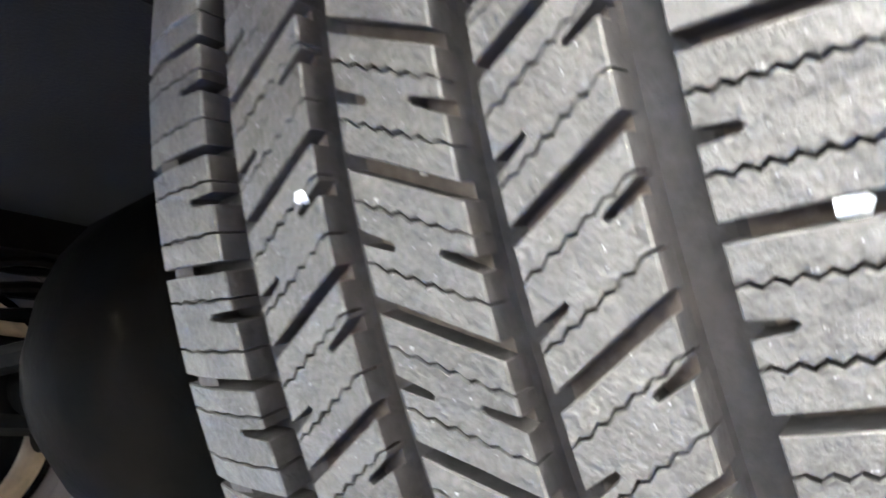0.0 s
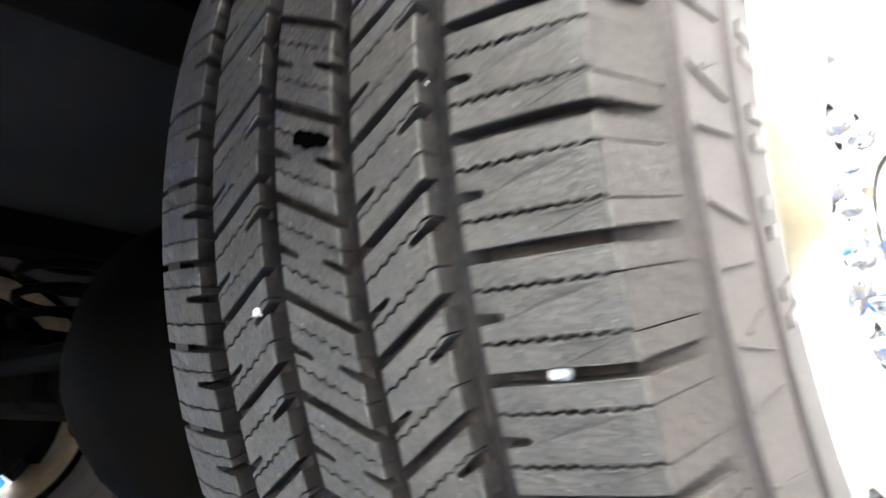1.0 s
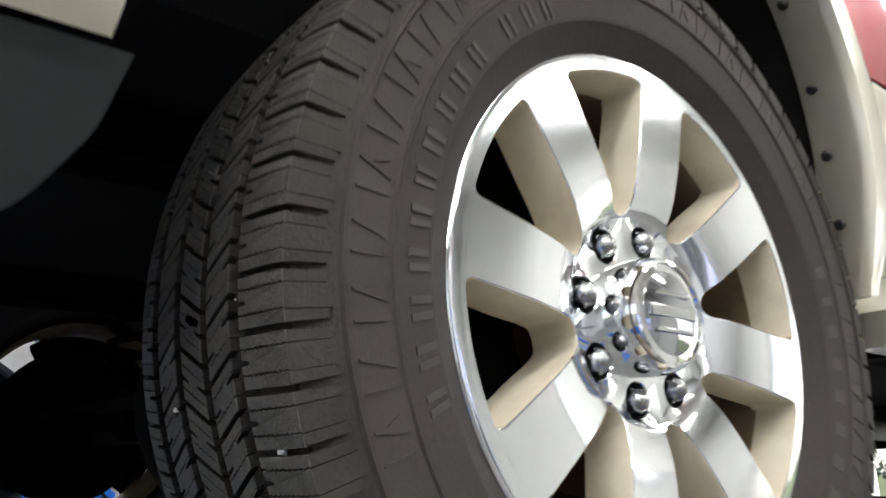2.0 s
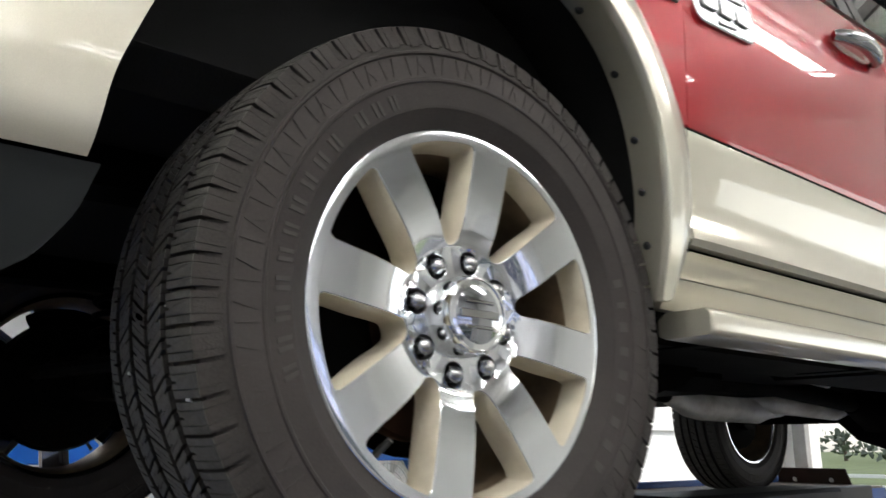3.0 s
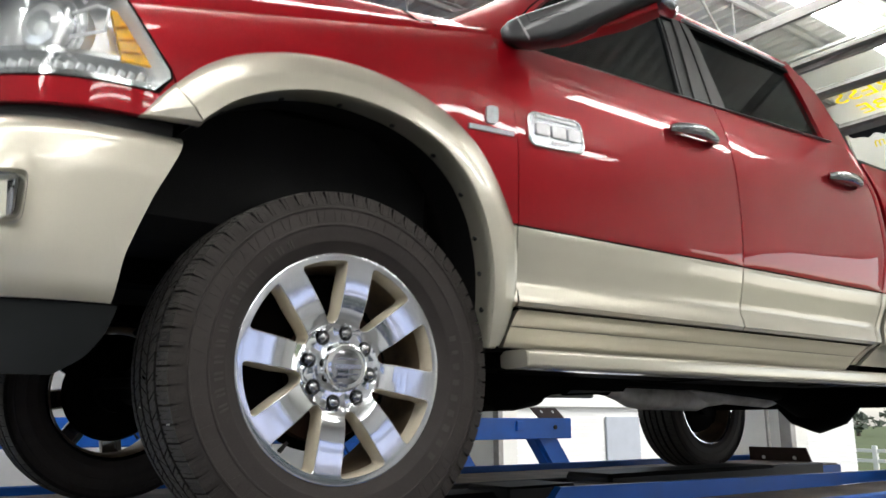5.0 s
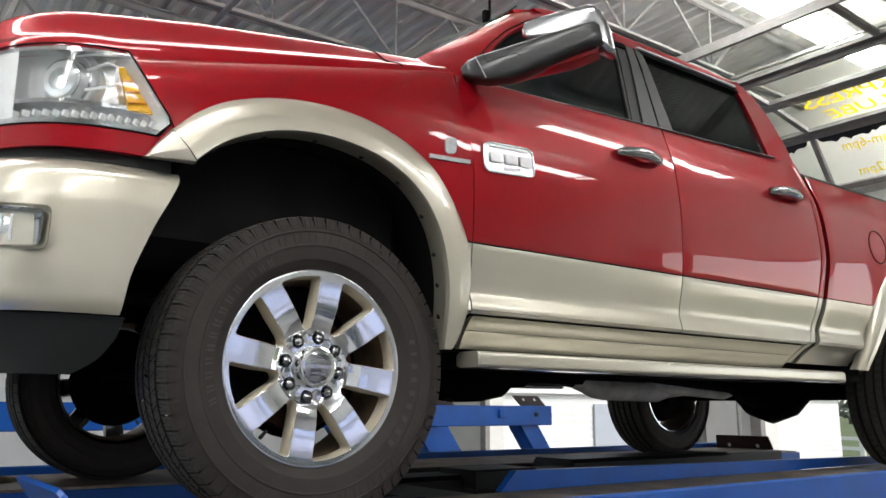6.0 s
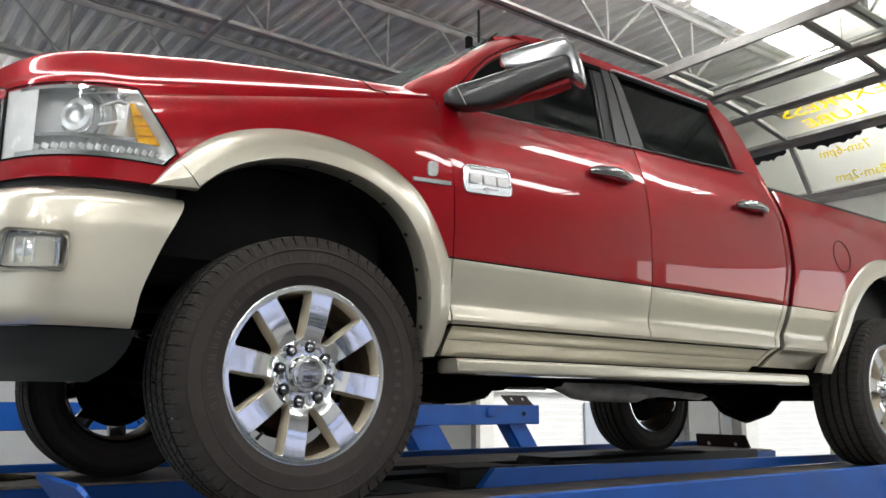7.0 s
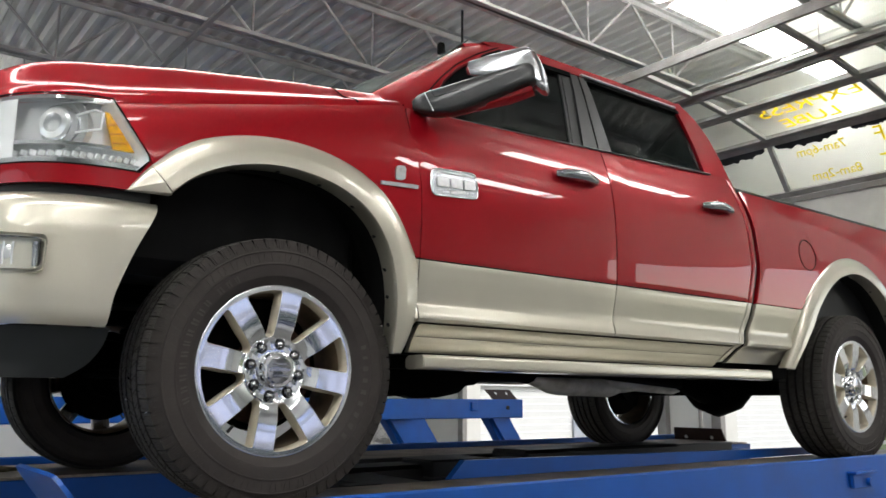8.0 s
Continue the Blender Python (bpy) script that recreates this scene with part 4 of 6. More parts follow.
def rim_meshes():
    face, pocket = Shape(), Shape()
    rs = [0.1065, 0.1068, 0.1076, 0.109, 0.1115, 0.115, 0.1185, 0.128, 0.14, 0.16, 0.18, 0.205, 0.225, 0.238, 0.2455, 0.249, 0.252, 0.2545, 0.2553, 0.2555]
    edge = [-1.0, -0.955, -0.5, 0.0, 0.5, 0.955, 1.0]
    na = len(edge) - 1
    for k in range(8):
        c = SPOKE0 + 45 * k
        # hub pad and outer ring
        hub_sector(face, NUT0 + 45 * k)
        for ra in ([0.1045, 0.1065], [0.2555, 0.259, 0.264, 0.268, 0.270, 0.272, 0.2735, 0.2748, 0.2755]):
            vs = [polar(r, c - 22.5 + 45 * j / 16, FACE(r)) for r in ra for j in range(17)]
            face.add(vs, [[i * 17 + j, i * 17 + j + 1, (i + 1) * 17 + j + 1, (i + 1) * 17 + j] for i in range(len(ra) - 1) for j in range(16)])
        vs = []
        for r in rs:
            a = 22.5 - gap_angle(r)
            for j in range(na + 1):
                t = edge[j]
                vs.append(polar(r, c + a * t, FACE(r) + (0.0010 if abs(t) == 1 else 0.0)))
        w = na + 1
        face.add(vs, [[i * w + j, i * w + j + 1, (i + 1) * w + j + 1, (i + 1) * w + j] for i in range(len(rs) - 1) for j in range(na)])
        # window walls between this spoke and the next
        g = c + 22.5
        loop = [(r, g - gap_angle(r)) for r in rs] + [(WIN_OUT, g + t) for t in np.linspace(-gap_angle(WIN_OUT), gap_angle(WIN_OUT), 9)[1:-1]] + [(r, g + gap_angle(r)) for r in rs[::-1]]
        n = len(loop)
        rows = []
        for depth, shrink in ((0.0010, 0.0), (0.0035, 0.0016), (0.030, 0.0036), (0.052, 0.0056)):
            row = []
            for r, d in loop:
                x, z = r * math.cos(radians(d)), r * math.sin(radians(d))
                cx, cz = 0.19 * math.cos(radians(g)), 0.19 * math.sin(radians(g))
                ln2 = math.hypot(x - cx, z - cz) or 1
                f = 1 - shrink / ln2
                row.append((cx + (x - cx) * f, FACE(r) + depth, cz + (z - cz) * f))
            rows.append(row)
        vs = [p for row in rows for p in row]
        pocket.add(vs, [[i * n + j, i * n + (j + 1) % n, (i + 1) * n + (j + 1) % n, (i + 1) * n + j] for i in range(3) for j in range(n)])
    face.turn([(0.2755, -0.111), (0.2765, -0.105), (0.274, -0.099), (0.262, -0.098)], 96)
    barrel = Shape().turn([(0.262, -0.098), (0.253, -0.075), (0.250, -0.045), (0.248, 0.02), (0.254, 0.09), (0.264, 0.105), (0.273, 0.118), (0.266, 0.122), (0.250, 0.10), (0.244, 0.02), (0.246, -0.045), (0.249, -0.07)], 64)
    lip = Shape().turn([(0.2655, 0.1215), (0.2735, 0.1190), (0.2760, 0.1225), (0.2720, 0.1275), (0.2640, 0.1255), (0.2600, 0.1150)], 64)
    return face.mesh("rim", M_POLISH, 28), pocket.mesh("spoke_sides", M_POCKET, 50), barrel.mesh("barrel", M_INBARREL, 40), lip.mesh("rim_lip", M_POLISH, 40)


W_TYRE, W_LUGS, W_MARKS, W_BARS = tyre_mesh()
W_TREAD = tread_mesh(range(PITCHES))
NEAR_ROWS = 58                       # rows of blocks that stand as parts of their own on the near front wheel
W_TREAD_REST = tread_mesh(range(NEAR_ROWS - 22, PITCHES - 22))
W_BLOCKS = [block(Shape(), ri, 0, False).mesh("tread_block", [M_TREAD, M_GROOVE]) for ri in range(5)]
W_FACE, W_POCKET, W_BARREL, W_LIP = rim_meshes()
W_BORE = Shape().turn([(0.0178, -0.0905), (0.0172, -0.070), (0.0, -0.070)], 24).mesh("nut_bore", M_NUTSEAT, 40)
s = Shape().turn([(0.0, -0.1300), (0.030, -0.1290), (0.0495, -0.1262), (0.0505, -0.1285), (0.0540, -0.1275), (0.0572, -0.1210), (0.0590, -0.105), (0.0595, -0.084)], 48)
W_CAP = s.mesh("centre_cap", M_CHROME, 35)
s = Shape()
for x0, x1, z0, z1 in ((-0.036, 0.036, -0.006, 0.006), (-0.026, 0.026, 0.015, 0.020), (-0.028, 0.028, -0.021, -0.016)):
    s.box(x0, x1, -0.1328, -0.126, z0, z1, 0.001)
W_CAPFACE = Shape().turn([(0.0, -0.1326), (0.016, -0.1320), (0.030, -0.1304), (0.0415, -0.1278), (0.0432, -0.1255)], 40).mesh("cap_face", M_DARKCHROME, 40)
W_EMBLEM = s.mesh("emblem", M_NUT)
s = Shape()
hexa = [(0.0136 * math.cos(radians(60 * j)), 0.0136 * math.sin(radians(60 * j))) for j in range(6)]
s.prism(hexa, -0.0905, -0.0700)
s.turn([(0.0, -0.1040), (0.0045, -0.1032), (0.0085, -0.1005), (0.0112, -0.0960), (0.0120, -0.0905)], 18)
W_NUT = s.mesh("lug_nut", M_NUT, 30)
s = Shape().turn([(0.05, -0.012), (0.172, -0.012), (0.175, -0.005), (0.175, 0.015), (0.172, 0.022), (0.05, 0.022)], 48)
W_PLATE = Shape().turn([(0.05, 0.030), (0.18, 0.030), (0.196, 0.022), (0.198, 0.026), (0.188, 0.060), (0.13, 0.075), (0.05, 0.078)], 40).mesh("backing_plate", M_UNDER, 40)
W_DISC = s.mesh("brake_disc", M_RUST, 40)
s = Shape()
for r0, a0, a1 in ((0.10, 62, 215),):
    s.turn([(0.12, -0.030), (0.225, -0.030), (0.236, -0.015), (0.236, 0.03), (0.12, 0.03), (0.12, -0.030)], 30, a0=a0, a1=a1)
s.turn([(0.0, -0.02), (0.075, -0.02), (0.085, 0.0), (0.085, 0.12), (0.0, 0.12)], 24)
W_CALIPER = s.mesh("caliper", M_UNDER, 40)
W_VALVE = Shape().tube([polar(0.243, 232, -0.094), polar(0.222, 231, -0.112)], [0.006, 0.0045], 8).mesh("valve_stem", M_BLACK)


def put_wheel(truck, m, near=False):
    wheel = new("wheel")
    wheel.parent = truck
    wheel.matrix_basis = m
    tyre = part("tyre", W_TYRE, wheel, "black tyre carcass with moulded sidewall")
    tagged(part("shoulder_relief", W_LUGS, tyre, "worn shoulder lugs"), kind="stuff")
    tagged(part("sidewall_relief", W_MARKS, tyre, "fine raised saw marks"), kind="stuff")
    for bar in W_BARS:
        part("letter_bar", bar, tyre, "raised plain bar on the sidewall")
    tagged(part("tread", W_TREAD_REST if near else W_TREAD, wheel, "worn chevron tread blocks"), kind="stuff")
    if near:
        for k in range(-22, NEAR_ROWS - 22):
            for ri in range(5):
                part("tread_block", W_BLOCKS[ri], wheel, "", pose(0, 0, 0, 0, STEP * k, 0))
    part("rim", W_FACE, wheel, "polished eight-spoke aluminium wheel face")
    part("spoke_sides", W_POCKET, wheel, "champagne painted spoke sides")
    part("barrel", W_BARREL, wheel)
    part("rim_lip", W_LIP, wheel, "bright inner rim lip")
    part("centre_cap", W_CAP, wheel, "chrome centre cap")
    part("emblem", W_EMBLEM, wheel)
    part("cap_face", W_CAPFACE, wheel, "dark chrome cap face")
    part("brake_disc", W_DISC, wheel, "rusty brake disc")
    part("caliper", W_CALIPER, wheel)
    part("backing_plate", W_PLATE, wheel)
    part("valve_stem", W_VALVE, wheel)
    for k in range(8):
        a = radians(NUT0 + 45 * k)
        mm = pose(0.0835 * math.cos(a), 0, 0.0835 * math.sin(a), 0, -15 * k, 0)
        part("lug_nut", W_NUT, wheel, "chrome lug nut", mm)
        part("nut_bore", W_BORE, wheel, "counterbore darkened for its shade", mm)
    return wheel


# ---- the pickup truck ----
truck = thing("pickup_truck", "red and champagne two-tone crew cab pickup truck on a raised lift", "pickup truck")
for x in (0.0, AXLE_R):
    w = put_wheel(truck, pose(x, -TYRE_Y, HUB_Z), x == 0)
    if x == 0:
        NEAR_WHEEL = w
    put_wheel(truck, pose(x - (0.045 if x == 0 else 0.0), TYRE_Y + 0.06, HUB_Z, 0, 0, 180))

# a black mark and lodged stones in the near front tread
sh = Shape()
rnd = random.Random(11)
for cx, cy, rr in ((-4.0, 0.0035, 0.0042), (-4.3, -0.0015, 0.0050), (-4.55, -0.0075, 0.0042), (-4.75, -0.0115, 0.0032)):
    out = []
    for k in range(18):
        t = 2 * math.pi * k / 18
        r = rr * rnd.uniform(0.8, 1.15)
        out.append((cx + r * math.sin(t) / 0.0075 * 0.8, cy + r * math.cos(t)))
    n = len(out)
    sh.add([on_tyre(p, v, 0.0006, False) for p, v in out] + [on_tyre(p, v, -0.001, False) for p, v in out], [list(range(n))] + [[j, (j + 1) % n, n + (j + 1) % n, n + j] for j in range(n)])
part("black_mark", sh.mesh("black_mark", M_HOLE), NEAR_WHEEL, "irregular black mark on a tread block")


def stone(p, v, size, depth, seed):
    rnd = random.Random(seed)
    o = Vector(on_tyre(p, v, -depth, False)) + Vector((0, -TYRE_Y, HUB_Z))
    vs = [o + Vector((rnd.uniform(0.8, 1.1) * a, rnd.uniform(0.8, 1.2) * b, rnd.uniform(0.8, 1.1) * c)).normalized() * size * rnd.uniform(0.7, 1.1)
          for a, b, c in ((1, 1, 1), (1, 1, -1), (1, -1, 1), (1, -1, -1), (-1, 1, 1), (-1, 1, -1), (-1, -1, 1), (-1, -1, -1), (-1.3, 0, 0), (0, 0, 1.3), (0, -1.3, 0))]
    bm = bmesh.new()
    for q in vs:
        bm.verts.new(q)
    bmesh.ops.convex_hull(bm, input=bm.verts)
    me = bpy.data.meshes.new("stone")
    bm.to_mesh(me)
    bm.free()
    me.materials.append(M_STONE)
    thing("stone", "small pale stone lodged in the tyre tread", "stone", "stones in the tread", None, me)


stone(-12.75, 0.0425, 0.0030, 0.0, 1)
stone(-18.05, -0.098, 0.0046, 0.004, 2)
stone(13.5, 0.015, 0.0024, 0.003, 3)
for k, (p, v) in enumerate(((-13.4, -0.0003), (-9.0, 0.003), (-20.0, -0.0005), (-15.2, -0.058), (-18.6, -0.036), (-3.5, -0.06))):
    stone(p, v, 0.0011, 0.0065, 10 + k)

# body cross-section: half width by height
LOWER_SIDE = table([0.48, 0.54, 0.595, 0.606, 0.612, 0.625, 0.645, 0.665, 0.680, 0.70, 0.74, 0.78, 0.84, 0.95, 1.08],
                   [0.875, 0.905, 0.945, 0.958, 0.983, 0.987, 0.982, 0.9745, 0.9700, 0.9702, 0.9765, 0.9835, 0.990, 0.996, 0.997], 0.010)
SHOULDER_LEAN = table([0.90, 1.04, 1.10, 1.15, 1.22, 1.27, 1.32, 1.36, 1.40, 1.46, 1.60], [-2.5, -0.6, 2.0, 4.0, 6.2, 9.0, 13.5, 17.0, 19.0, 19.0, 16.0], 0.04)
_zs = np.linspace(0.95, 1.60, 131)
_ys = 0.996 - np.concatenate([[0.0], np.cumsum([math.tan(radians(SHOULDER_LEAN(z))) * (_zs[1] - _zs[0]) for z in (_zs[1:] + _zs[:-1]) / 2])])


def SIDE(z):
    """Half width of the body at height z; the shoulder leans in by a steadily growing angle."""
    if z <= 0.95:
        return LOWER_SIDE(z)
    return float(np.interp(z, _zs, _ys)) + (LOWER_SIDE(0.95) - 0.996) * max(0.0, 1 - (z - 0.95) / 0.1)


SEAM1 = table([0.45, 1.10, 1.20, 1.33, 1.44, 1.48], [0.532, 0.532, 0.522, 0.492, 0.490, 0.500], 0.03)
GAP = table([0.48, 0.53, 0.62, 0.77, 1.02, 1.26, 1.43, 1.56], [2.49, 2.53, 2.60, 2.675, 2.742, 2.732, 2.70, 2.68], 0.06)
SEAM2 = table([0.5, 0.62, 0.85, 1.56], [1.595, 1.60, 1.618, 1.612], 0.08)
BELT = 1.462


def belt(x):
    """Height of the window line, which rises to the rear."""
    return 1.437 + 0.047 * (x - 0.75)

TWO_TONE = 0.84


def both(fn, name, mat, parent, label="", smooth=35):
    """A part and its mirror image on the truck's other side; fn fills the shape of the camera's side (y below zero)."""
    obs = []
    for k in (0, 1):
        sh = Shape()
        fn(sh)
        if k:
            sh.flip_y()
        obs.append(part(name, sh.mesh(name, mat, smooth), parent, label))
    return obs


def side_panel(sh, xl, xr, z0, z1, nz=14, nx=14, out=0.0, thick=0.022):
    """A body panel between two seam curves; its edges roll inwards."""
    def fn(u, v):
        z = z0 + (z1 - z0) * v
        x = xl(z) + (xr(z) - xl(z)) * u
        if z1 == BELT:
            z = z0 + (belt(x) - z0) * v
        e = min(u * nx, (1 - u) * nx, v * nz, (1 - v) * nz)
        return (x, -(SIDE(z) + out) + (0.003 if e < 0.01 else 0.0), z)
    sh.slab(fn, nx, nz, (0, thick, 0))


def const(c):
    return lambda z: c


for nm, xl, xr in (("front_door", lambda z: SEAM1(z) + 0.003, lambda z: SEAM2(z) - 0.003), ("rear_door", lambda z: SEAM2(z) + 0.003, lambda z: GAP(z) - 0.052)):
    doors = both(lambda sh: side_panel(sh, xl, xr, TWO_TONE + 0.003, BELT, 44, 16), nm, M_RED, truck, "glossy red door skin")
    lows = []
    for k, d in enumerate(doors):
        sh = Shape()
        side_panel(sh, xl, xr, 0.612, TWO_TONE - 0.003, 20, 16)
        if k:
            sh.flip_y()
        part("lower_door", sh.mesh("lower_door", M_GOLD, 35), d, "champagne lower door skin")
        sh = Shape()
        side_panel(sh, xl, xr, TWO_TONE - 0.004, TWO_TONE + 0.004, 2, 16, -0.002, 0.01)
        if k:
            sh.flip_y()
        part("pinstripe", sh.mesh("pinstripe", M_SEAM, 35), d, "thin dark stripe between the paints")
    if nm == "front_door":
        FRONT_DOORS = doors
    else:
        REAR_DOORS = doors
both(lambda sh: side_panel(sh, lambda z: GAP(z) - 0.047, lambda z: GAP(z) - 0.008, TWO_TONE, BELT, 30, 4), "cab_corner", M_RED, truck)
both(lambda sh: side_panel(sh, lambda z: GAP(z) - 0.047, lambda z: GAP(z) - 0.008, 0.53, TWO_TONE - 0.003, 20, 4), "lower_cab_corner", M_GOLD, truck)
both(lambda sh: side_panel(sh, const(0.56), lambda z: GAP(z) - 0.05, 0.563, 0.606, 5, 18, -0.004), "rocker_panel", M_GOLD, truck, "champagne rocker panel")
both(lambda sh: side_panel(sh, const(0.56), lambda z: GAP(z) - 0.05, 0.505, 0.5615, 6, 18, -0.004), "rocker_trim", M_GOLD, truck, "lower champagne rocker trim")
# dark inner body behind the seams
s = Shape().box(0.45, 2.66, -0.86, 0.86, 0.50, BELT - 0.06, 0.03)
part("inner_body", s.mesh("inner_body", M_SEAM), truck)
# black box added to paint the shade between cab and bed
s = Shape().box(2.64, 2.76, -0.89, 0.89, 0.60, 1.44, 0.02)
part("gap_shade", s.mesh("gap_shade", M_SEAM), truck)

for seam, z0, z1 in ((SEAM1, 0.615, 1.432), (SEAM2, 0.615, 1.47), (lambda z: GAP(z) - 0.0495, 0.615, 1.47)):
    both(lambda sh: side_panel(sh, lambda z: seam(z) - 0.005, lambda z: seam(z) + 0.005, z0, z1, 40, 2, -0.006, 0.003), "door_gap", M_SEAM, truck, "dark gap round the door")

# wheel arches: radius by angle from the rear, round the hub
F_OUT = table([6, 10, 14, 20, 26, 34, 38, 43, 51.6, 59, 69, 77, 86, 94, 102, 109, 115, 121.5, 126.5, 138],
              [0.465, 0.49, 0.511, 0.545, 0.577, 0.628, 0.655, 0.672, 0.708, 0.735, 0.748, 0.751, 0.753, 0.755, 0.758, 0.761, 0.763, 0.756, 0.745, 0.715], 4)
F_IN = table([6, 16, 26, 34, 39, 48.5, 58, 66, 76, 86, 95, 104, 112, 120, 128, 138],
             [0.422, 0.432, 0.460, 0.494, 0.520, 0.570, 0.610, 0.630, 0.641, 0.646, 0.652, 0.656, 0.657, 0.655, 0.642, 0.622], 5)
R_OUT = table([5, 15, 30, 50, 70, 90, 110, 130, 150, 165, 176], [0.80, 0.755, 0.74, 0.75, 0.765, 0.775, 0.765, 0.75, 0.742, 0.77, 0.84], 8)
R_IN = table([5, 30, 50, 70, 90, 110, 130, 150, 163, 176], [0.70, 0.632, 0.642, 0.66, 0.672, 0.66, 0.642, 0.640, 0.69, 0.775], 8)


def flare(sh, cx, rin, rout, a0, a1):
    rows = [(0.0, 0.0, 0.950), (0.0, 0.0, 1.012), (0.03, 0.0, 1.0215), (0.40, 0.0, 1.0205), (0.47, 0.0, 1.0185), (0.78, 0.0, 1.007), (0.95, 0.0, 0.998), (1.0, 0.0, 0.990), (1.0, 0.0, 0.965)]

    def fn(u, v):
        a = a0 + (a1 - a0) * u
        k = min(int(v * (len(rows) - 1) + 1e-6), len(rows) - 2)
        t = v * (len(rows) - 1) - k
        f = rows[k][0] * (1 - t) + rows[k + 1][0] * t
        y = rows[k][2] * (1 - t) + rows[k + 1][2] * t
        r = rin(a) * (1 - f) + rout(a) * f
        z = HUB_Z + r * math.sin(radians(a))
        low = max(0.0, min(1.0, (0.72 - z) / 0.22))
        return (cx + r * math.cos(radians(a)), -(y - 0.035 * low ** 2 * (1 if cx < 1 else 0.6)), z)
    sh.slab(fn, 64, len(rows) - 1, (0, 0.006, 0))


fl = both(lambda sh: flare(sh, 0.0, F_IN, F_OUT, 9, 127.88), "front_wheel_flare", M_GOLD, truck, "champagne front wheel arch flare")


TIP_Y = table([0, 0.03, 0.40, 0.47, 0.78, 0.95, 1.0], [1.012, 1.0205, 1.0205, 1.0185, 1.007, 0.998, 0.990], 0.01)


def flare_tip(sh):
    def fn(u, v):
        a = 128.0 + 7.5 * u
        top = Vector((F_OUT(a) * math.cos(radians(a)), HUB_Z + F_OUT(a) * math.sin(radians(a))))
        low = Vector((F_IN(128.0) * math.cos(radians(128.0)) * (1 - u) - 0.52 * u, 0.926))
        p = low + (top - low) * v
        return (p.x, -(0.989 + (TIP_Y(v) - 0.989) * (1 - u) ** 0.7), p.y)
    sh.slab(fn, 14, 30, (0, 0.02, 0))


both(flare_tip, "flare_tip", M_GOLD, truck, "champagne tip of the arch flare")
rl = both(lambda sh: flare(sh, AXLE_R, R_IN, R_OUT, 6, 174), "rear_wheel_flare", M_GOLD, truck, "champagne rear wheel arch flare")
RIVET = Shape().turn([(0.0, -0.004), (0.006, -0.0035), (0.0085, 0.0), (0.0, 0.001)], 12).mesh("rivet", M_BLACK)
for ob, sgn in zip(fl, (-1, 1)):
    for a in (22, 33, 42.5, 54, 66, 79, 93, 107, 121):
        r = F_IN(a) - 0.001
        part("rivet", RIVET, ob, "", pose(r * math.cos(radians(a)), sgn * 0.962, HUB_Z + r * math.sin(radians(a)), 0, 90 - a, 0) @ pose(0, 0, 0, 90, 0, 0))
for ob, sgn in zip(rl, (-1, 1)):
    for a in (25, 45, 65, 90, 112, 130, 150):
        r = R_IN(a) - 0.001
        part("rivet", RIVET, ob, "", pose(AXLE_R + r * math.cos(radians(a)), sgn * 0.962, HUB_Z + r * math.sin(radians(a)), 0, 90 - a, 0) @ pose(0, 0, 0, 90, 0, 0))


def liner(sh, cx, rin, a0, a1, y_in):
    def fn(u, v):
        a = a0 + (a1 - a0) * u
        r = rin(min(max(a, 6), 138 if cx < 1 else 176)) + 0.012 + 0.05 * v + 0.012 * math.sin(v * 20) * (v > 0.1)
        return (cx + r * math.cos(radians(a)), -0.958 + (0.958 - y_in) * v, HUB_Z + r * math.sin(radians(a)))
    sh.slab(fn, 48, 10, (0, 0.004, 0.004))
    out = [(cx + (rin(min(max(a, 6), 138 if cx < 1 else 176)) + 0.07) * math.cos(radians(a)), HUB_Z + (rin(min(max(a, 6), 138 if cx < 1 else 176)) + 0.07) * math.sin(radians(a))) for a in np.linspace(a0, a1, 30)]
    out = [(x, max(z, 0.60)) for x, z in out]
    sh.prism(out, -y_in - 0.01, -y_in + 0.02)


both(lambda sh: liner(sh, 0.0, F_IN, 4, 150, 0.44), "front_wheel_liner", M_LINER, truck, "black textured wheel arch liner", 60)
both(lambda sh: liner(sh, AXLE_R, R_IN, 2, 178, 0.50), "rear_wheel_liner", M_LINER, truck, "black wheel arch liner", 60)

# fender, hood and nose
HOODLINE = table([-1.0, -0.57, 0.42, 0.56], [1.19, 1.195, 1.418, 1.445], 0.05)


def nose(x, half=0.985, x0=-0.45, length=0.5, power=3.0):
    """Half width of the rounded nose at x."""
    t = min(max((x0 - x) / length, 0.0), 1.0)
    return half * (1 - t ** power) ** (1 / power)


def arch_z(x):
    """Height of the flare's outer edge at x."""
    best = 0.50
    for a in np.linspace(8, 138, 131):
        r = F_OUT(a) - 0.012
        if abs(r * math.cos(radians(a)) - x) < 0.012:
            best = max(best, HUB_Z + r * math.sin(radians(a)))
    return best


LAMP_X = table([0.92, 0.985, 1.03, 1.195, 1.25], [-0.50, -0.495, -0.452, -0.575, -0.62], 0.012)


def fender_side(z, x):
    """Half width of the fender, softly crowned towards the hood."""
    top = HOODLINE(x)
    k = min(max((z - 0.95) / max(top - 0.95, 0.05), 0.0), 1.0)
    blend = min(max((x - 0.30) / 0.23, 0.0), 1.0)
    return ((0.992 - 0.046 * k ** 4.0 - 0.014 * k ** 16) * (1 - blend) + SIDE(z) * blend) * nose(x) / 0.985


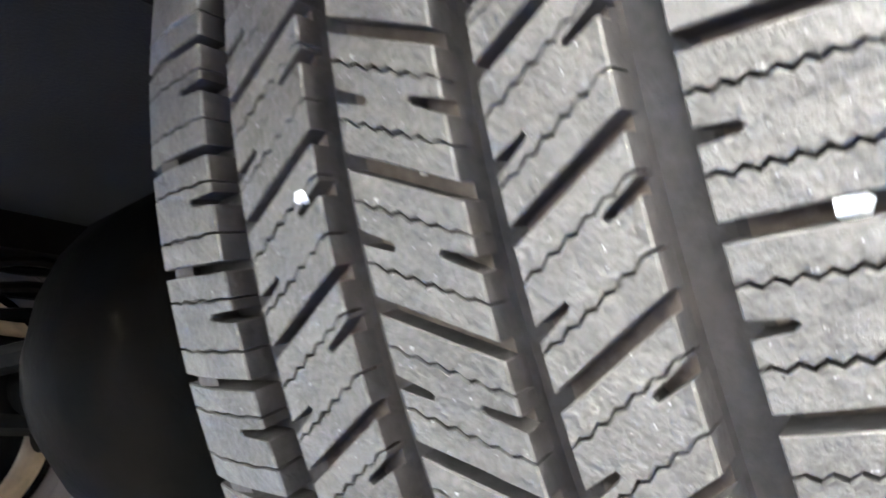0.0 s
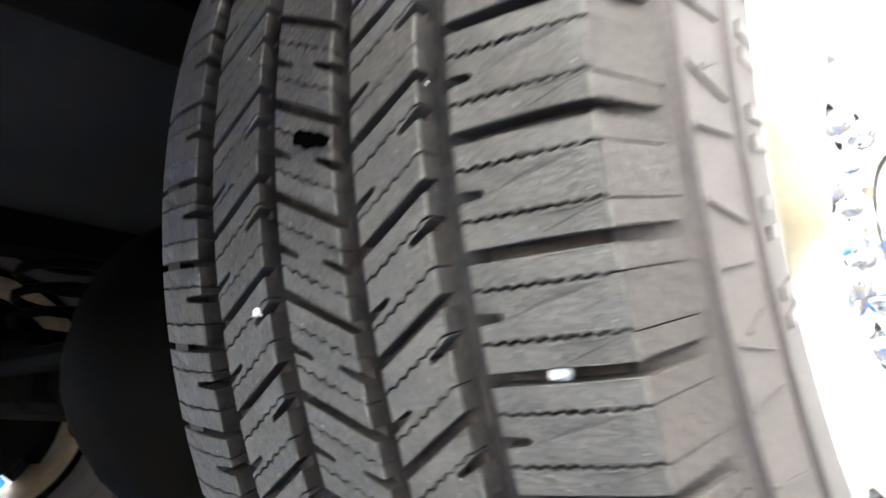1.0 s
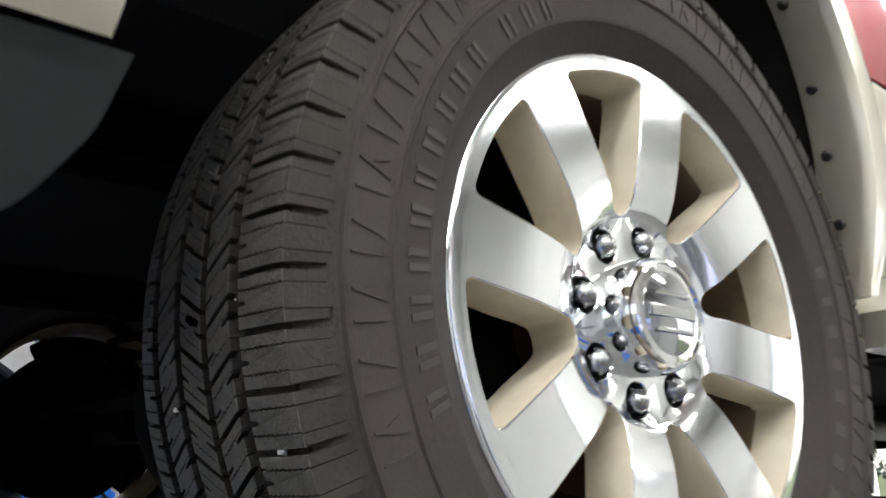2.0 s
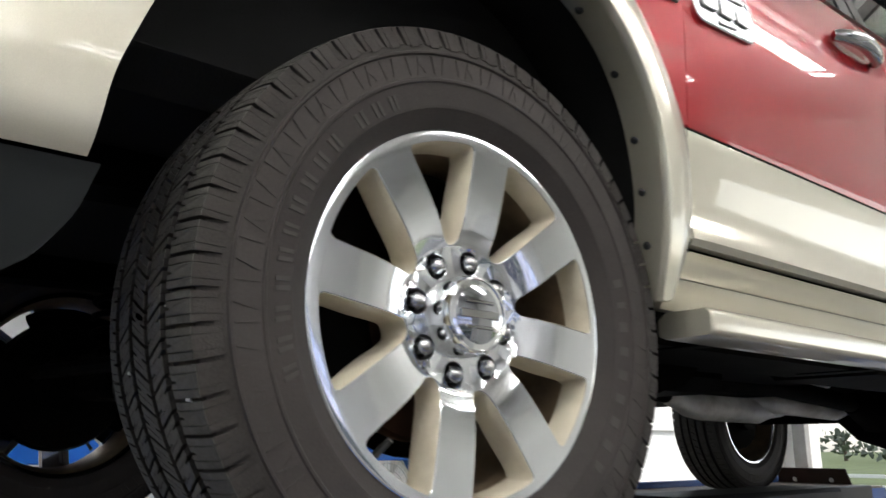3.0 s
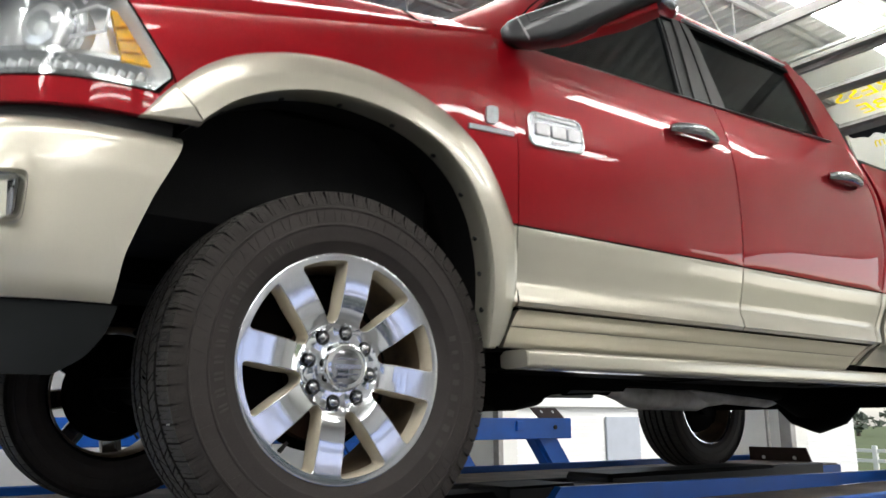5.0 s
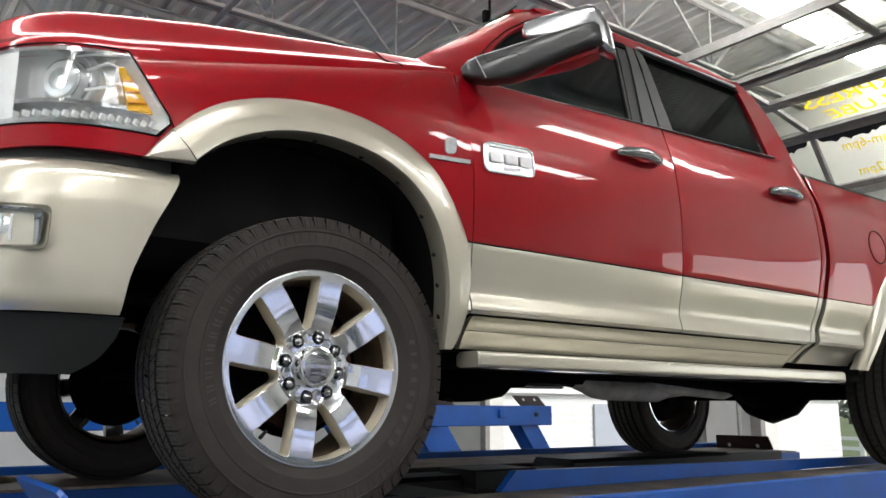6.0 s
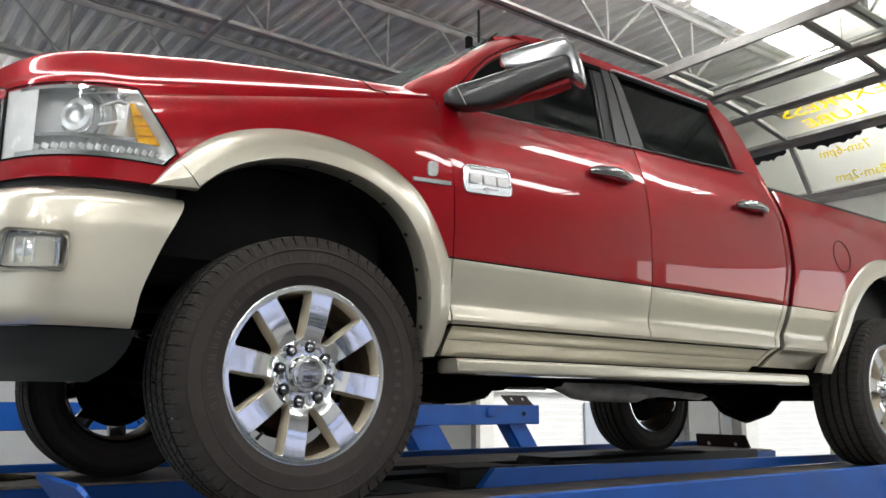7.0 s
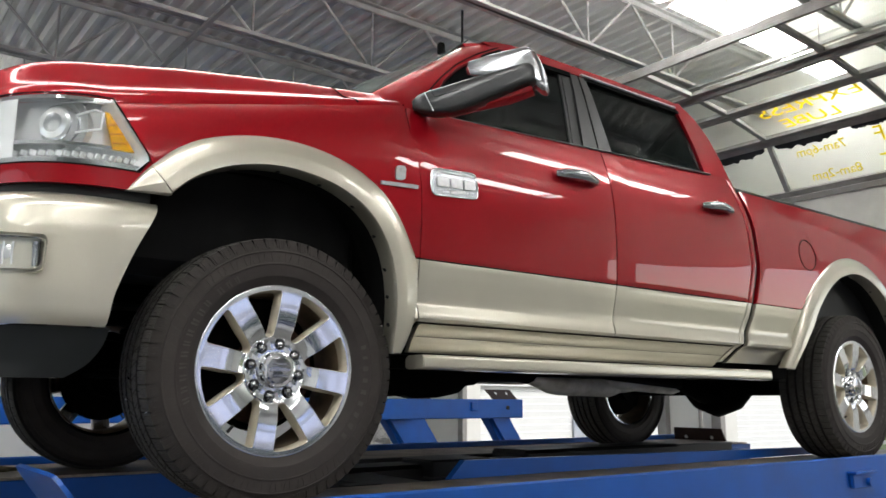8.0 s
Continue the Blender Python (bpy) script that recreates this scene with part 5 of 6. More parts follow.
def fender(sh):
    def fn(u, v):
        x = -0.572 + (0.529 + 0.572) * u
        lo = arch_z(x) if x > -0.49 else 1.02
        if x < -0.452:
            lo = max(lo, 1.03 + (-0.452 - x) / 0.123 * 0.165)
        hi = HOODLINE(x)
        lo = min(max(lo, TWO_TONE + 0.003), hi - 0.004)
        z = lo + (hi - lo) * v
        xx = min(x, SEAM1(z) - 0.003)
        return (xx, -fender_side(z, x), z)
    sh.slab(fn, 70, 26, (0, 0.02, 0))


both(fender, "front_fender", M_RED, truck, "glossy red front fender")


def fender_rear(sh):
    def fn(u, v):
        z = 0.50 + (TWO_TONE - 0.003 - 0.50) * v
        return (0.47 + (SEAM1(z) - 0.003 - 0.47) * u, -(SIDE(z) - 0.002), z)
    sh.slab(fn, 4, 14, (0, 0.02, 0))


both(fender_rear, "fender_lower", M_GOLD, truck)
HOODTOP = table([-0.97, -0.92, -0.87, -0.81, -0.74, -0.67, -0.60, -0.47, -0.34, -0.105, 0.067, 0.253, 0.50], [1.235, 1.273, 1.303, 1.324, 1.337, 1.346, 1.354, 1.376, 1.401, 1.434, 1.458, 1.477, 1.500], 0.03)


def hood_fn(u, v):
    """u from the nose to the cowl, v across from side to side."""
    side = abs(2 * v - 1)                # 1 at the edges
    sgn = -1 if v < 0.5 else 1
    mid = 1 - side
    x0 = -0.955 + 0.0 * side
    x1 = 0.24 + 0.24 * side ** 3
    x = x0 + (x1 - x0) * u ** 0.85
    ye = max(fender_side(HOODLINE(x), x), 0.30) - 0.002
    zh, zt = HOODLINE(x) + 0.003, HOODTOP(x)
    f = mid
    y = ye * (1 - f ** 1.25)
    rise = table_hood(f)
    bulge = 0.010 * math.exp(-((y - 0.33) / 0.13) ** 2)
    return (x, sgn * y, zh + (zt - zh) * rise + bulge * min(1, u * 3))


table_hood = table([0, 0.010, 0.022, 0.040, 0.065, 0.085, 0.13, 0.155, 0.19, 0.25, 0.5, 1.0], [0, 0.15, 0.25, 0.31, 0.36, 0.46, 0.87, 0.97, 1.0, 1.01, 1.08, 1.12], 0.008)
s = Shape().slab(hood_fn, 50, 240, (0, 0, -0.018))
part("hood", s.mesh("hood", M_RED, 30), truck, "glossy red sculpted hood")
s = Shape().box(-0.50, 0.40, -0.78, 0.78, 0.72, 1.14, 0.05)
part("engine_bay", s.mesh("engine_bay", M_LINER), truck)


def nose_strip(sh, z0, z1, xa, out=0.0, xb=-0.945, nz=6, thick=0.02):
    def fn(u, v):
        z = z0 + (z1 - z0) * v
        x = xa(z) + (xb - xa(z)) * (1 - (1 - u) ** 1.8)
        return (x, -(nose(x) + out), z)
    sh.slab(fn, 40, nz, (0, thick, 0))


both(lambda sh: nose_strip(sh, 0.928, 0.984, LAMP_X), "headlight_filler", M_RED, truck, "red panel under the headlight")
both(lambda sh: nose_strip(sh, 0.880, 0.932, const(-0.44), -0.03), "bumper_gap", M_BLACK, truck, "black filler between bumper and panel")

both(lambda sh: nose_strip(sh, 0.915, 1.205, const(-0.868), 0.006, -0.948, 10), "grille_side", M_CHROME, truck, "chrome end of the grille surround")


def lamp_corner(sh):
    sh.prism([(-0.520, 0.930), (-0.468, 0.945), (-0.432, 1.020), (-0.436, 1.046), (-0.449, 1.036), (-0.482, 0.984), (-0.515, 0.982)], 0.0, 0.012, lambda x, z: -(nose(x) - 0.002))


both(lamp_corner, "lamp_corner", M_RED, truck, "red corner under the headlight")
# headlights
for sgn in (-1, 1):
    lamp = new("headlight")
    lamp.parent = truck
    tagged(lamp, "clear wrap-round headlight with chrome projector and amber marker")

    def add(name, sh, mat, label="", smooth=35):
        if sgn > 0:
            sh.flip_y()
        ob = part(name, sh.mesh(name, mat, smooth), lamp, label)
        return ob

    sh = Shape()
    nose_strip(sh, 0.988, 1.191, lambda z: LAMP_X(z) - 0.003, -0.001, -0.862, 12, 0.004)
    ob = add("lens", sh, M_CLEAR, "clear lens")
    ob.visible_shadow = False
    sh = Shape()
    nose_strip(sh, 0.986, 1.193, lambda z: LAMP_X(z) - 0.006, -0.060, -0.895, 8, 0.01)
    add("reflector_housing", sh, M_LAMPREF, "bright silver housing")
    sh = Shape()

    def rear_wall(u, v):
        z = 0.988 + 0.203 * v
        x = LAMP_X(z) - 0.004
        return (x - 0.012 * u - 0.020 * math.sin(math.pi * u), -(nose(x) - 0.004 - 0.085 * u), z)
    sh.slab(rear_wall, 10, 10, (0.004, 0, 0))
    add("end_wall", sh, M_LAMPGREY, "satin silver end wall", 60)
    sh = Shape()
    for z0, z1 in ((0.990, 1.004), (1.178, 1.190)):
        nose_strip(sh, z0, z1, lambda z: LAMP_X(z) - 0.006, -0.006, -0.836, 2, 0.07)
    nose_strip(sh, 1.046, 1.056, lambda z: LAMP_X(z) - 0.05, -0.02, -0.832, 2, 0.05)
    add("trim_ledge", sh, M_CHROME, "chrome ledge")
    sh = Shape()
    nose_strip(sh, 0.992, 1.187, const(-0.800), -0.008, -0.861, 6, 0.006)
    add("front_bezel", sh, M_LAMPGREY, "pale grey bezel")
    sh = Shape()
    for k in range(16):
        x = -0.50 - 0.020 * k
        y = nose(x) - 0.03
        sh.box(-0.004, 0.004, 0.0, 0.02, -0.008, 0.008, 0.002, m=pose(x, -y, 1.024, 0, 25, -35 - 2 * k))
    add("marker_lamps", sh, M_LAMPGREY)
    c = Vector((-0.672, -0.865, 1.112))
    aim = look(c, c + Vector((-0.75, -0.62, 0.0)))
    turned = aim @ pose(0, 0, 0, 90, 0, 0)
    sh = Shape().turn([(0.030, -0.055), (0.046, -0.052), (0.052, -0.045), (0.054, 0.0), (0.056, 0.05)], 32, m=turned)
    sh.turn([(0.050, -0.01), (0.075, -0.03), (0.078, -0.026), (0.055, 0.01)], 32, m=turned)
    add("projector_bezel", sh, M_LAMPREF, "bright projector ring")
    sh = Shape().turn([(0.056, 0.045), (0.070, 0.030), (0.084, 0.0), (0.090, -0.022), (0.093, -0.022), (0.088, 0.004), (0.074, 0.036), (0.058, 0.052)], 40, m=turned)
    add("reflector_bowl", sh, M_LAMPREF, "bright silver reflector bowl")
    sh = Shape().turn([(0.0, -0.030), (0.012, -0.031), (0.022, -0.036), (0.030, -0.046), (0.032, -0.052)], 24, m=turned)
    add("projector_bowl", sh, M_LAMPREF, "silver bowl behind the projector lens")
    sh = Shape().turn([(0.0, -0.060), (0.012, -0.059), (0.022, -0.056), (0.031, -0.050)], 24, m=turned)
    ob = add("projector_lens", sh, M_CLEAR, "clear projector lens", 60)
    ob.visible_shadow = False
    # fluted drum beside the projector and a light guide round it
    sh = Shape()
    for k in range(7):
        x = 0.062 + 0.016 * k
        sh.tube([(x, -0.018 + 0.0012 * k, -0.058 + 0.003 * k), (x, -0.034 + 0.0012 * k, -0.02), (x, -0.034 + 0.0012 * k, 0.02), (x, -0.018 + 0.0012 * k, 0.058 - 0.003 * k)], 0.0075, 8)
    sh.v = [tuple(turned @ Vector(p)) for p in sh.v]
    add("reflector_drum", sh, M_LAMPREF, "fluted bright silver reflector", 50)
    sh = Shape()
    for pts in ([(-0.06, -0.03, 0.026), (-0.135, -0.02, 0.018), (-0.14, -0.02, -0.030), (-0.115, -0.024, -0.040), (-0.06, -0.03, -0.026)],
                [(-0.17, -0.016, -0.058), (-0.08, -0.030, -0.066), (0.02, -0.034, -0.070), (0.12, -0.026, -0.064), (0.165, -0.016, -0.050)]):
        sh.tube([turned @ Vector(p) for p in pts], 0.0036, 6)
    add("light_guide", sh, M_LAMPGREY, "white light guide", 50)
    sh = Shape()
    for r, d in ((0.0545, -0.045), (0.060, -0.020), (0.083, 0.004)):
        sh.tube([turned @ Vector((r * math.cos(t), d, r * math.sin(t))) for t in np.linspace(0, 2 * math.pi, 33)[:-1]], 0.0013, 5, closed=True)
    for k in range(8):
        a = math.pi * k / 4 + 0.3
        sh.tube([turned @ Vector((q * math.cos(a), d, q * math.sin(a))) for q, d in ((0.058, 0.040), (0.072, 0.026), (0.086, -0.004))], 0.0012, 5)
    add("reflector_seam", sh, M_DARKCHROME, "dark joint lines of the reflector")
    sh = Shape()

    def amber(u, v):
        z = 1.045 + 0.108 * v
        x = -0.500 - 0.078 * v - (0.060 - 0.048 * v) * u
        return (x, -(nose(x) - 0.012), z)
    sh.slab(amber, 6, 10, (0, 0.012, 0))
    am = add("amber_marker", sh, M_AMBER, "amber side marker")
    sh = Shape()
    for v0 in (0.22, 0.46, 0.70):
        a, b = amber(0, v0), amber(1, v0 - 0.06)
        sh.tube([(a[0], a[1] - 0.002, a[2]), (b[0], b[1] - 0.002, b[2])], 0.0022, 6)
    if sgn > 0:
        sh.flip_y()
    part("amber_ribs", sh.mesh("amber_ribs", M_AMBERDARK), am)
    sh = Shape()
    lens_edge = [(LAMP_X(z), -(nose(LAMP_X(z)) + 0.0005), z) for z in np.linspace(0.986, 1.193, 12)]
    tops = []
    for t in np.linspace(0, 1, 16):
        x = LAMP_X(1.193) + (-0.862 - LAMP_X(1.193)) * (1 - (1 - t) ** 1.8)
        tops.append((x, -(nose(x) + 0.0005), 1.193))
    lows = []
    for t in np.linspace(0, 1, 16):
        x = LAMP_X(0.986) + (-0.862 - LAMP_X(0.986)) * (1 - (1 - t) ** 1.8)
        lows.append((x, -(nose(x) + 0.0005), 0.986))
    sh.tube(lows[::-1] + lens_edge[1:-1] + tops, 0.0026, 6, closed=True)
    add("lens_seal", sh, M_SEAM, "black seal round the lens", 60)

# bumper and air dam
BUMP_X = table([0.50, 0.53, 0.62, 0.69, 0.76, 0.82, 0.87, 0.90], [-0.567, -0.564, -0.552, -0.527, -0.500, -0.470, -0.447, -0.440], 0.04)
BUMP_IN = table([0.52, 0.535, 0.56, 0.62, 0.80, 0.865, 0.885, 0.902], [0.030, 0.014, 0.006, 0.002, 0.0, 0.006, 0.018, 0.045], 0.008)


def around(a, z, xe, half, front):
    """Point of the bumper's rounded plan, a from 0 at the side to 90 at the middle."""
    q = radians(a)
    x0 = xe(z)
    return (x0 - (x0 + front) * math.sin(q) ** 0.62, -half * math.cos(q) ** 0.62, z)


def bumper_fn(u, v):
    z = 0.527 + 0.375 * v
    w = 1 - abs(2 * u - 1)
    x, y, _ = around(90 * w ** 1.0, z, BUMP_X, 1.0 - BUMP_IN(z), 1.01 - BUMP_IN(z))
    return (x, y if u < 0.5 else -y, z)


s = Shape().slab(bumper_fn, 96, 30, (0.02, 0, 0))
bumper = part("front_bumper", s.mesh("front_bumper", M_GOLD, 30), truck, "champagne painted front bumper")
DAM_X = table([0.34, 0.38, 0.42, 0.47, 0.525], [-0.72, -0.665, -0.60, -0.565, -0.548], 0.02)


def dam_fn(u, v):
    z = 0.385 + 0.139 * v
    w = 1 - abs(2 * u - 1)
    x, y, _ = around(90 * w, z, DAM_X, 0.972 - 0.02 * (1 - v), 0.985 - 0.03 * (1 - v))
    return (x, y if u < 0.5 else -y, z)


s = Shape().slab(dam_fn, 96, 12, (0.02, 0, 0))
part("air_dam", s.mesh("air_dam", M_DAM, 30), truck, "dark grey plastic air dam")
for sgn in (-1, 1):
    c = Vector(around(23, 0.713, BUMP_X, 1.0, 1.01))
    n_ = (Vector(around(25, 0.713, BUMP_X, 1.0, 1.01)) - Vector(around(21, 0.713, BUMP_X, 1.0, 1.01))).normalized()
    m = Matrix.Translation(c) @ pose(0, 0, 0, 0, 0, math.degrees(math.atan2(n_.y, n_.x)) + 180)
    if sgn > 0:
        m = Matrix.Diagonal((1, -1, 1, 1)) @ m
    fog = Shape()
    hole = rounded([(-0.078, -0.046), (0.076, -0.042), (0.080, 0.044), (-0.070, 0.050)], 0.018)
    inner = [(x * 0.95, z * 0.92) for x, z in hole]
    k = len(hole)
    fog.add([m @ Vector((x, -0.012, z)) for x, z in hole] + [m @ Vector((x, -0.006, z)) for x, z in inner] + [m @ Vector((x, 0.03, z)) for x, z in hole],
            [[j, (j + 1) % k, k + (j + 1) % k, k + j] for j in range(k)] + [[j, 2 * k + j, 2 * k + (j + 1) % k, (j + 1) % k] for j in range(k)])
    fo = part("fog_lamp", fog.mesh("fog_lamp", M_HANDLE, 35), bumper, "chrome framed fog lamp")
    ring = [(x * 1.16, z * 1.22) for x, z in hole]
    well = Shape().add([m @ Vector((x, -0.004, z)) for x, z in ring] + [m @ Vector((x, 0.020, z)) for x, z in hole], [[j, (j + 1) % k, k + (j + 1) % k, k + j] for j in range(k)])
    part("lamp_well", well.mesh("lamp_well", M_GOLD, 50), fo, "champagne recess round the lamp")
    bowl = Shape().slab(lambda u, v: m @ Vector((-0.066 + 0.100 * u, 0.016 - 0.018 * math.sin(math.pi * min(max(u, 0.0), 1.0)) + 0.010 * (2 * v - 1) ** 2, -0.034 + 0.070 * v)), 14, 10, m.to_3x3() @ Vector((0, 0.004, 0)))
    part("fog_reflector", bowl.mesh("fog_reflector", M_LAMPREF, 50), fo, "bright silver reflector")
    side = Shape().slab(lambda u, v: m @ Vector((0.034 + 0.034 * u, 0.016 - 0.020 * u, -0.034 + 0.068 * v)), 4, 6, m.to_3x3() @ Vector((0, 0.004, 0)))
    part("fog_bezel", side.mesh("fog_bezel", M_DARKCHROME, 50), fo, "dark chrome lamp bezel")
    for q in (-0.044, -0.020, 0.004):
        rib = Shape().tube([m @ Vector((q, -0.004, -0.030)), m @ Vector((q, -0.007, 0.0)), m @ Vector((q, -0.004, 0.032))], 0.0030, 6)
        part("lens_rib", rib.mesh("lens_rib", M_LAMPGREY, 50), fo)
    glass = part("fog_lens", Shape().prism(inner, -0.0105, -0.009, m=m).mesh("fog_lens", M_CLEAR), fo, "clear lens")
    glass.visible_shadow = False
# grille
s = Shape()
for k in range(9):
    s.box(-0.965, -0.945, -0.62, 0.62, 0.86 + 0.04 * k, 0.872 + 0.04 * k, 0.003)
s.box(-0.945, -0.92, -0.66, 0.66, 0.83, 1.21, 0.01)
part("grille", s.mesh("grille", M_BLACK), truck, "dark barred grille")
s = Shape()
for a, b in (((-0.66, 0.85), (-0.68, 1.22)), ((0.66, 0.85), (0.68, 1.22)), ((-0.66, 0.85), (0.66, 0.85)), ((-0.68, 1.22), (0.68, 1.22)), ((0, 0.85), (0, 1.22))):
    s.tube([(-0.965, a[0], a[1]), (-0.955, b[0], b[1])], 0.032, 10)
part("grille_surround", s.mesh("grille_surround", M_CHROME, 40), truck, "chrome grille surround")

# bed


def bed_side(sh, z0, z1, nz):
    def fn(u, v):
        z = z0 + (z1 - z0) * v
        x0 = GAP(z) + 0.034
        x = x0 + (5.02 - x0) * u
        dx, zz = x - AXLE_R, z
        return (x, -(SIDE(z) - (0.004 if u in (0, 1) else 0)), zz)
    nx = 90
    w = nz + 1
    a = [Vector(fn(i / nx, j / nz)) for i in range(nx + 1) for j in range(nz + 1)]
    keep = []
    for i in range(nx):
        for j in range(nz):
            q = [i * w + j, (i + 1) * w + j, (i + 1) * w + j + 1, i * w + j + 1]
            cx = sum(a[k].x for k in q) / 4 - AXLE_R
            cz = sum(a[k].z for k in q) / 4 - HUB_Z
            ang = math.degrees(math.atan2(cz, cx))
            if 4 < ang < 177 and math.hypot(cx, cz) < R_OUT(min(max(ang, 5), 176)) - 0.04:
                continue
            if cz < 0.15 and abs(cx) < 0.68:
                continue
            keep.append(q)
    sh.add(a, keep)
    n = len(a)
    sh.add([p + Vector((0, 0.02, 0)) for p in a], [k[::-1] for k in keep])
    edge = [j for j in range(w)]
    sh.add([a[j] for j in edge] + [a[j] + Vector((0, 0.018, 0)) for j in edge], [[j, j + 1, w + j + 1, w + j] for j in range(w - 1)])


beds = both(lambda sh: bed_side(sh, TWO_TONE + 0.003, 1.462, 44), "bed_side", M_RED, truck, "glossy red bed side")
both(lambda sh: bed_side(sh, 0.53, TWO_TONE - 0.003, 22), "lower_bed_side", M_GOLD, truck, "champagne lower bed side")
both(lambda sh: sh.box(2.70, 5.0, -0.925, -0.84, 1.455, 1.482, 0.01), "bed_rail_cap", M_BLACK, truck, "black bed rail cap")
s = Shape().box(2.72, 5.0, -0.84, -0.82, 0.75, 1.456).box(2.72, 5.0, 0.82, 0.84, 0.75, 1.456).box(2.72, 2.75, -0.82, 0.82, 0.75, 1.456).box(2.72, 5.0, -0.82, 0.82, 0.72, 0.75)
part("bed_tub", s.mesh("bed_tub", M_BLACK), truck)
part("tailgate", Shape().box(5.0, 5.06, -0.90, 0.90, 0.75, 1.46, 0.015).mesh("tailgate", M_RED), truck)
part("rear_bumper", Shape().box(5.08, 5.28, -0.95, 0.95, 0.56, 0.74, 0.03).mesh("rear_bumper", M_CHROME), truck, "chrome rear bumper")
for ob, sgn in zip(beds, (-1, 1)):
    pts = [(3.275 + 0.088 * math.cos(t), sgn * (SIDE(1.16 + 0.088 * math.sin(t)) + 0.0005), 1.16 + 0.088 * math.sin(t)) for t in [2 * math.pi * k / 40 for k in range(40)]]
    part("fuel_door_seam", Shape().tube(pts, 0.0028, 6, closed=True).mesh("fuel_door_seam", M_SEAM), ob, "round fuel door seam")

# greenhouse


def glass_y(x, z):
    """Side of the cab above the belt."""
    return -(0.918 - 0.29 * max(z - 1.462, 0.0) - 0.12 * max(z - 1.82, 0.0))


def cab_piece(name, outline, mat, y0=0.0, y1=0.05, label="", sub=4, parent=None, smooth=40):
    """A piece of the cab side cut to an outline, on both sides."""
    pts = []
    m = len(outline)
    for k in range(m):
        a, b = outline[k], outline[(k + 1) % m]
        pts += [(a[0] + (b[0] - a[0]) * j / sub, a[1] + (b[1] - a[1]) * j / sub) for j in range(sub)]
    obs = []
    for k in (0, 1):
        sh = Shape().prism(pts, y0, y1, glass_y)
        if k:
            sh.flip_y()
        obs.append(part(name, sh.mesh(name, mat, smooth), parent[k] if parent else truck, label))
    return obs


REAR_X = table([0, 0.2, 0.4, 0.6, 0.8, 1], [0.585, 0.654, 0.735, 0.83, 0.95, 1.11], 0.06)
REAR_Z = table([0, 0.2, 0.4, 0.6, 0.8, 1], [1.422, 1.525, 1.625, 1.715, 1.797, 1.888], 0.06)
FRONT_X = table([0, 0.2, 0.4, 0.6, 0.8, 1], [0.33, 0.438, 0.62, 0.79, 0.935, 1.065], 0.06)
FRONT_Y = table([0, 0.2, 0.4, 0.6, 0.8, 1], [0.875, 0.842, 0.800, 0.770, 0.755, 0.748], 0.06)
FRONT_Z = table([0, 0.2, 0.4, 0.6, 0.8, 1], [1.440, 1.517, 1.645, 1.770, 1.868, 1.920], 0.06)


def pillar_fn(u, v):
    """The windscreen pillar, from the door edge round to the screen."""
    r = Vector((REAR_X(u), glass_y(REAR_X(u), REAR_Z(u)), REAR_Z(u)))
    f = Vector((FRONT_X(u), -FRONT_Y(u), FRONT_Z(u)))
    return r + (f - r) * v + Vector((-0.35, -0.75, 0.55)) * 0.009 * math.sin(math.pi * v)


both(lambda sh: sh.slab(pillar_fn, 24, 12, (0.012, 0.03, -0.02)), "a_pillar", M_RED, truck, "red windscreen pillar", 50)
both(lambda sh: sh.tube([Vector(pillar_fn(t, 0.14)) + Vector((-0.0003, -0.001, 0.0004)) for t in np.linspace(0.0, 1.0, 24)], 0.0026, 5), "pillar_seam", M_SEAM, truck, "dark seam along the pillar")
both(lambda sh: sh.tube([Vector(hood_fn(0.85, v)) + Vector((0, 0, 0.0005)) for v in np.linspace(0.004, 0.13, 14)], 0.0035, 5), "hood_seam", M_SEAM, truck, "dark hood edge seam")
cab_piece("b_pillar", [(1.50, belt(1.5)), (1.70, belt(1.7)), (1.665, 1.888), (1.56, 1.888)], M_BFRAME, -0.004, 0.05, "dark grey pillar trim")
cab_piece("pillar_seam", [(1.600, belt(1.6)), (1.608, belt(1.6)), (1.617, 1.889), (1.610, 1.889)], M_SEAM, -0.006, 0.0)
cab_piece("c_pillar", [(2.46, belt(2.46)), (2.685, belt(2.68)), (2.665, 1.62), (2.62, 1.75), (2.54, 1.88), (2.45, 1.955), (2.36, 1.93), (2.395, 1.885), (2.435, 1.70)], M_RED, label="red rear cab pillar")
cab_piece("roof_rail", [(1.09, 1.886), (1.30, 1.889), (1.60, 1.895), (2.37, 1.897), (2.45, 1.942), (2.36, 1.949), (1.90, 1.951), (1.50, 1.949), (1.20, 1.943), (1.08, 1.921), (1.01, 1.898)], M_RED, 0.0, 0.06, "red roof rail")
# near-white in place of chrome, so the colour carries the highlight line
cab_piece("drip_moulding", [(1.64, 1.899), (2.38, 1.901), (2.38, 1.909), (1.64, 1.907)], M_LAMPGREY, -0.014, 0.0, "drip moulding with its highlight in the colour")
fw = cab_piece("front_window", [(0.60, belt(0.60)), (1.50, belt(1.5)), (1.555, 1.888), (1.30, 1.888), (1.10, 1.882), (0.945, 1.79), (0.83, 1.71), (0.735, 1.62), (0.654, 1.52)], M_GLASS, 0.016, 0.022, "dark tinted side window", 3, FRONT_DOORS)
rw = cab_piece("rear_window", [(1.70, belt(1.7)), (2.46, belt(2.46)), (2.435, 1.70), (2.395, 1.887), (1.665, 1.886)], M_GLASS, 0.016, 0.022, "dark tinted side window", 3, REAR_DOORS)
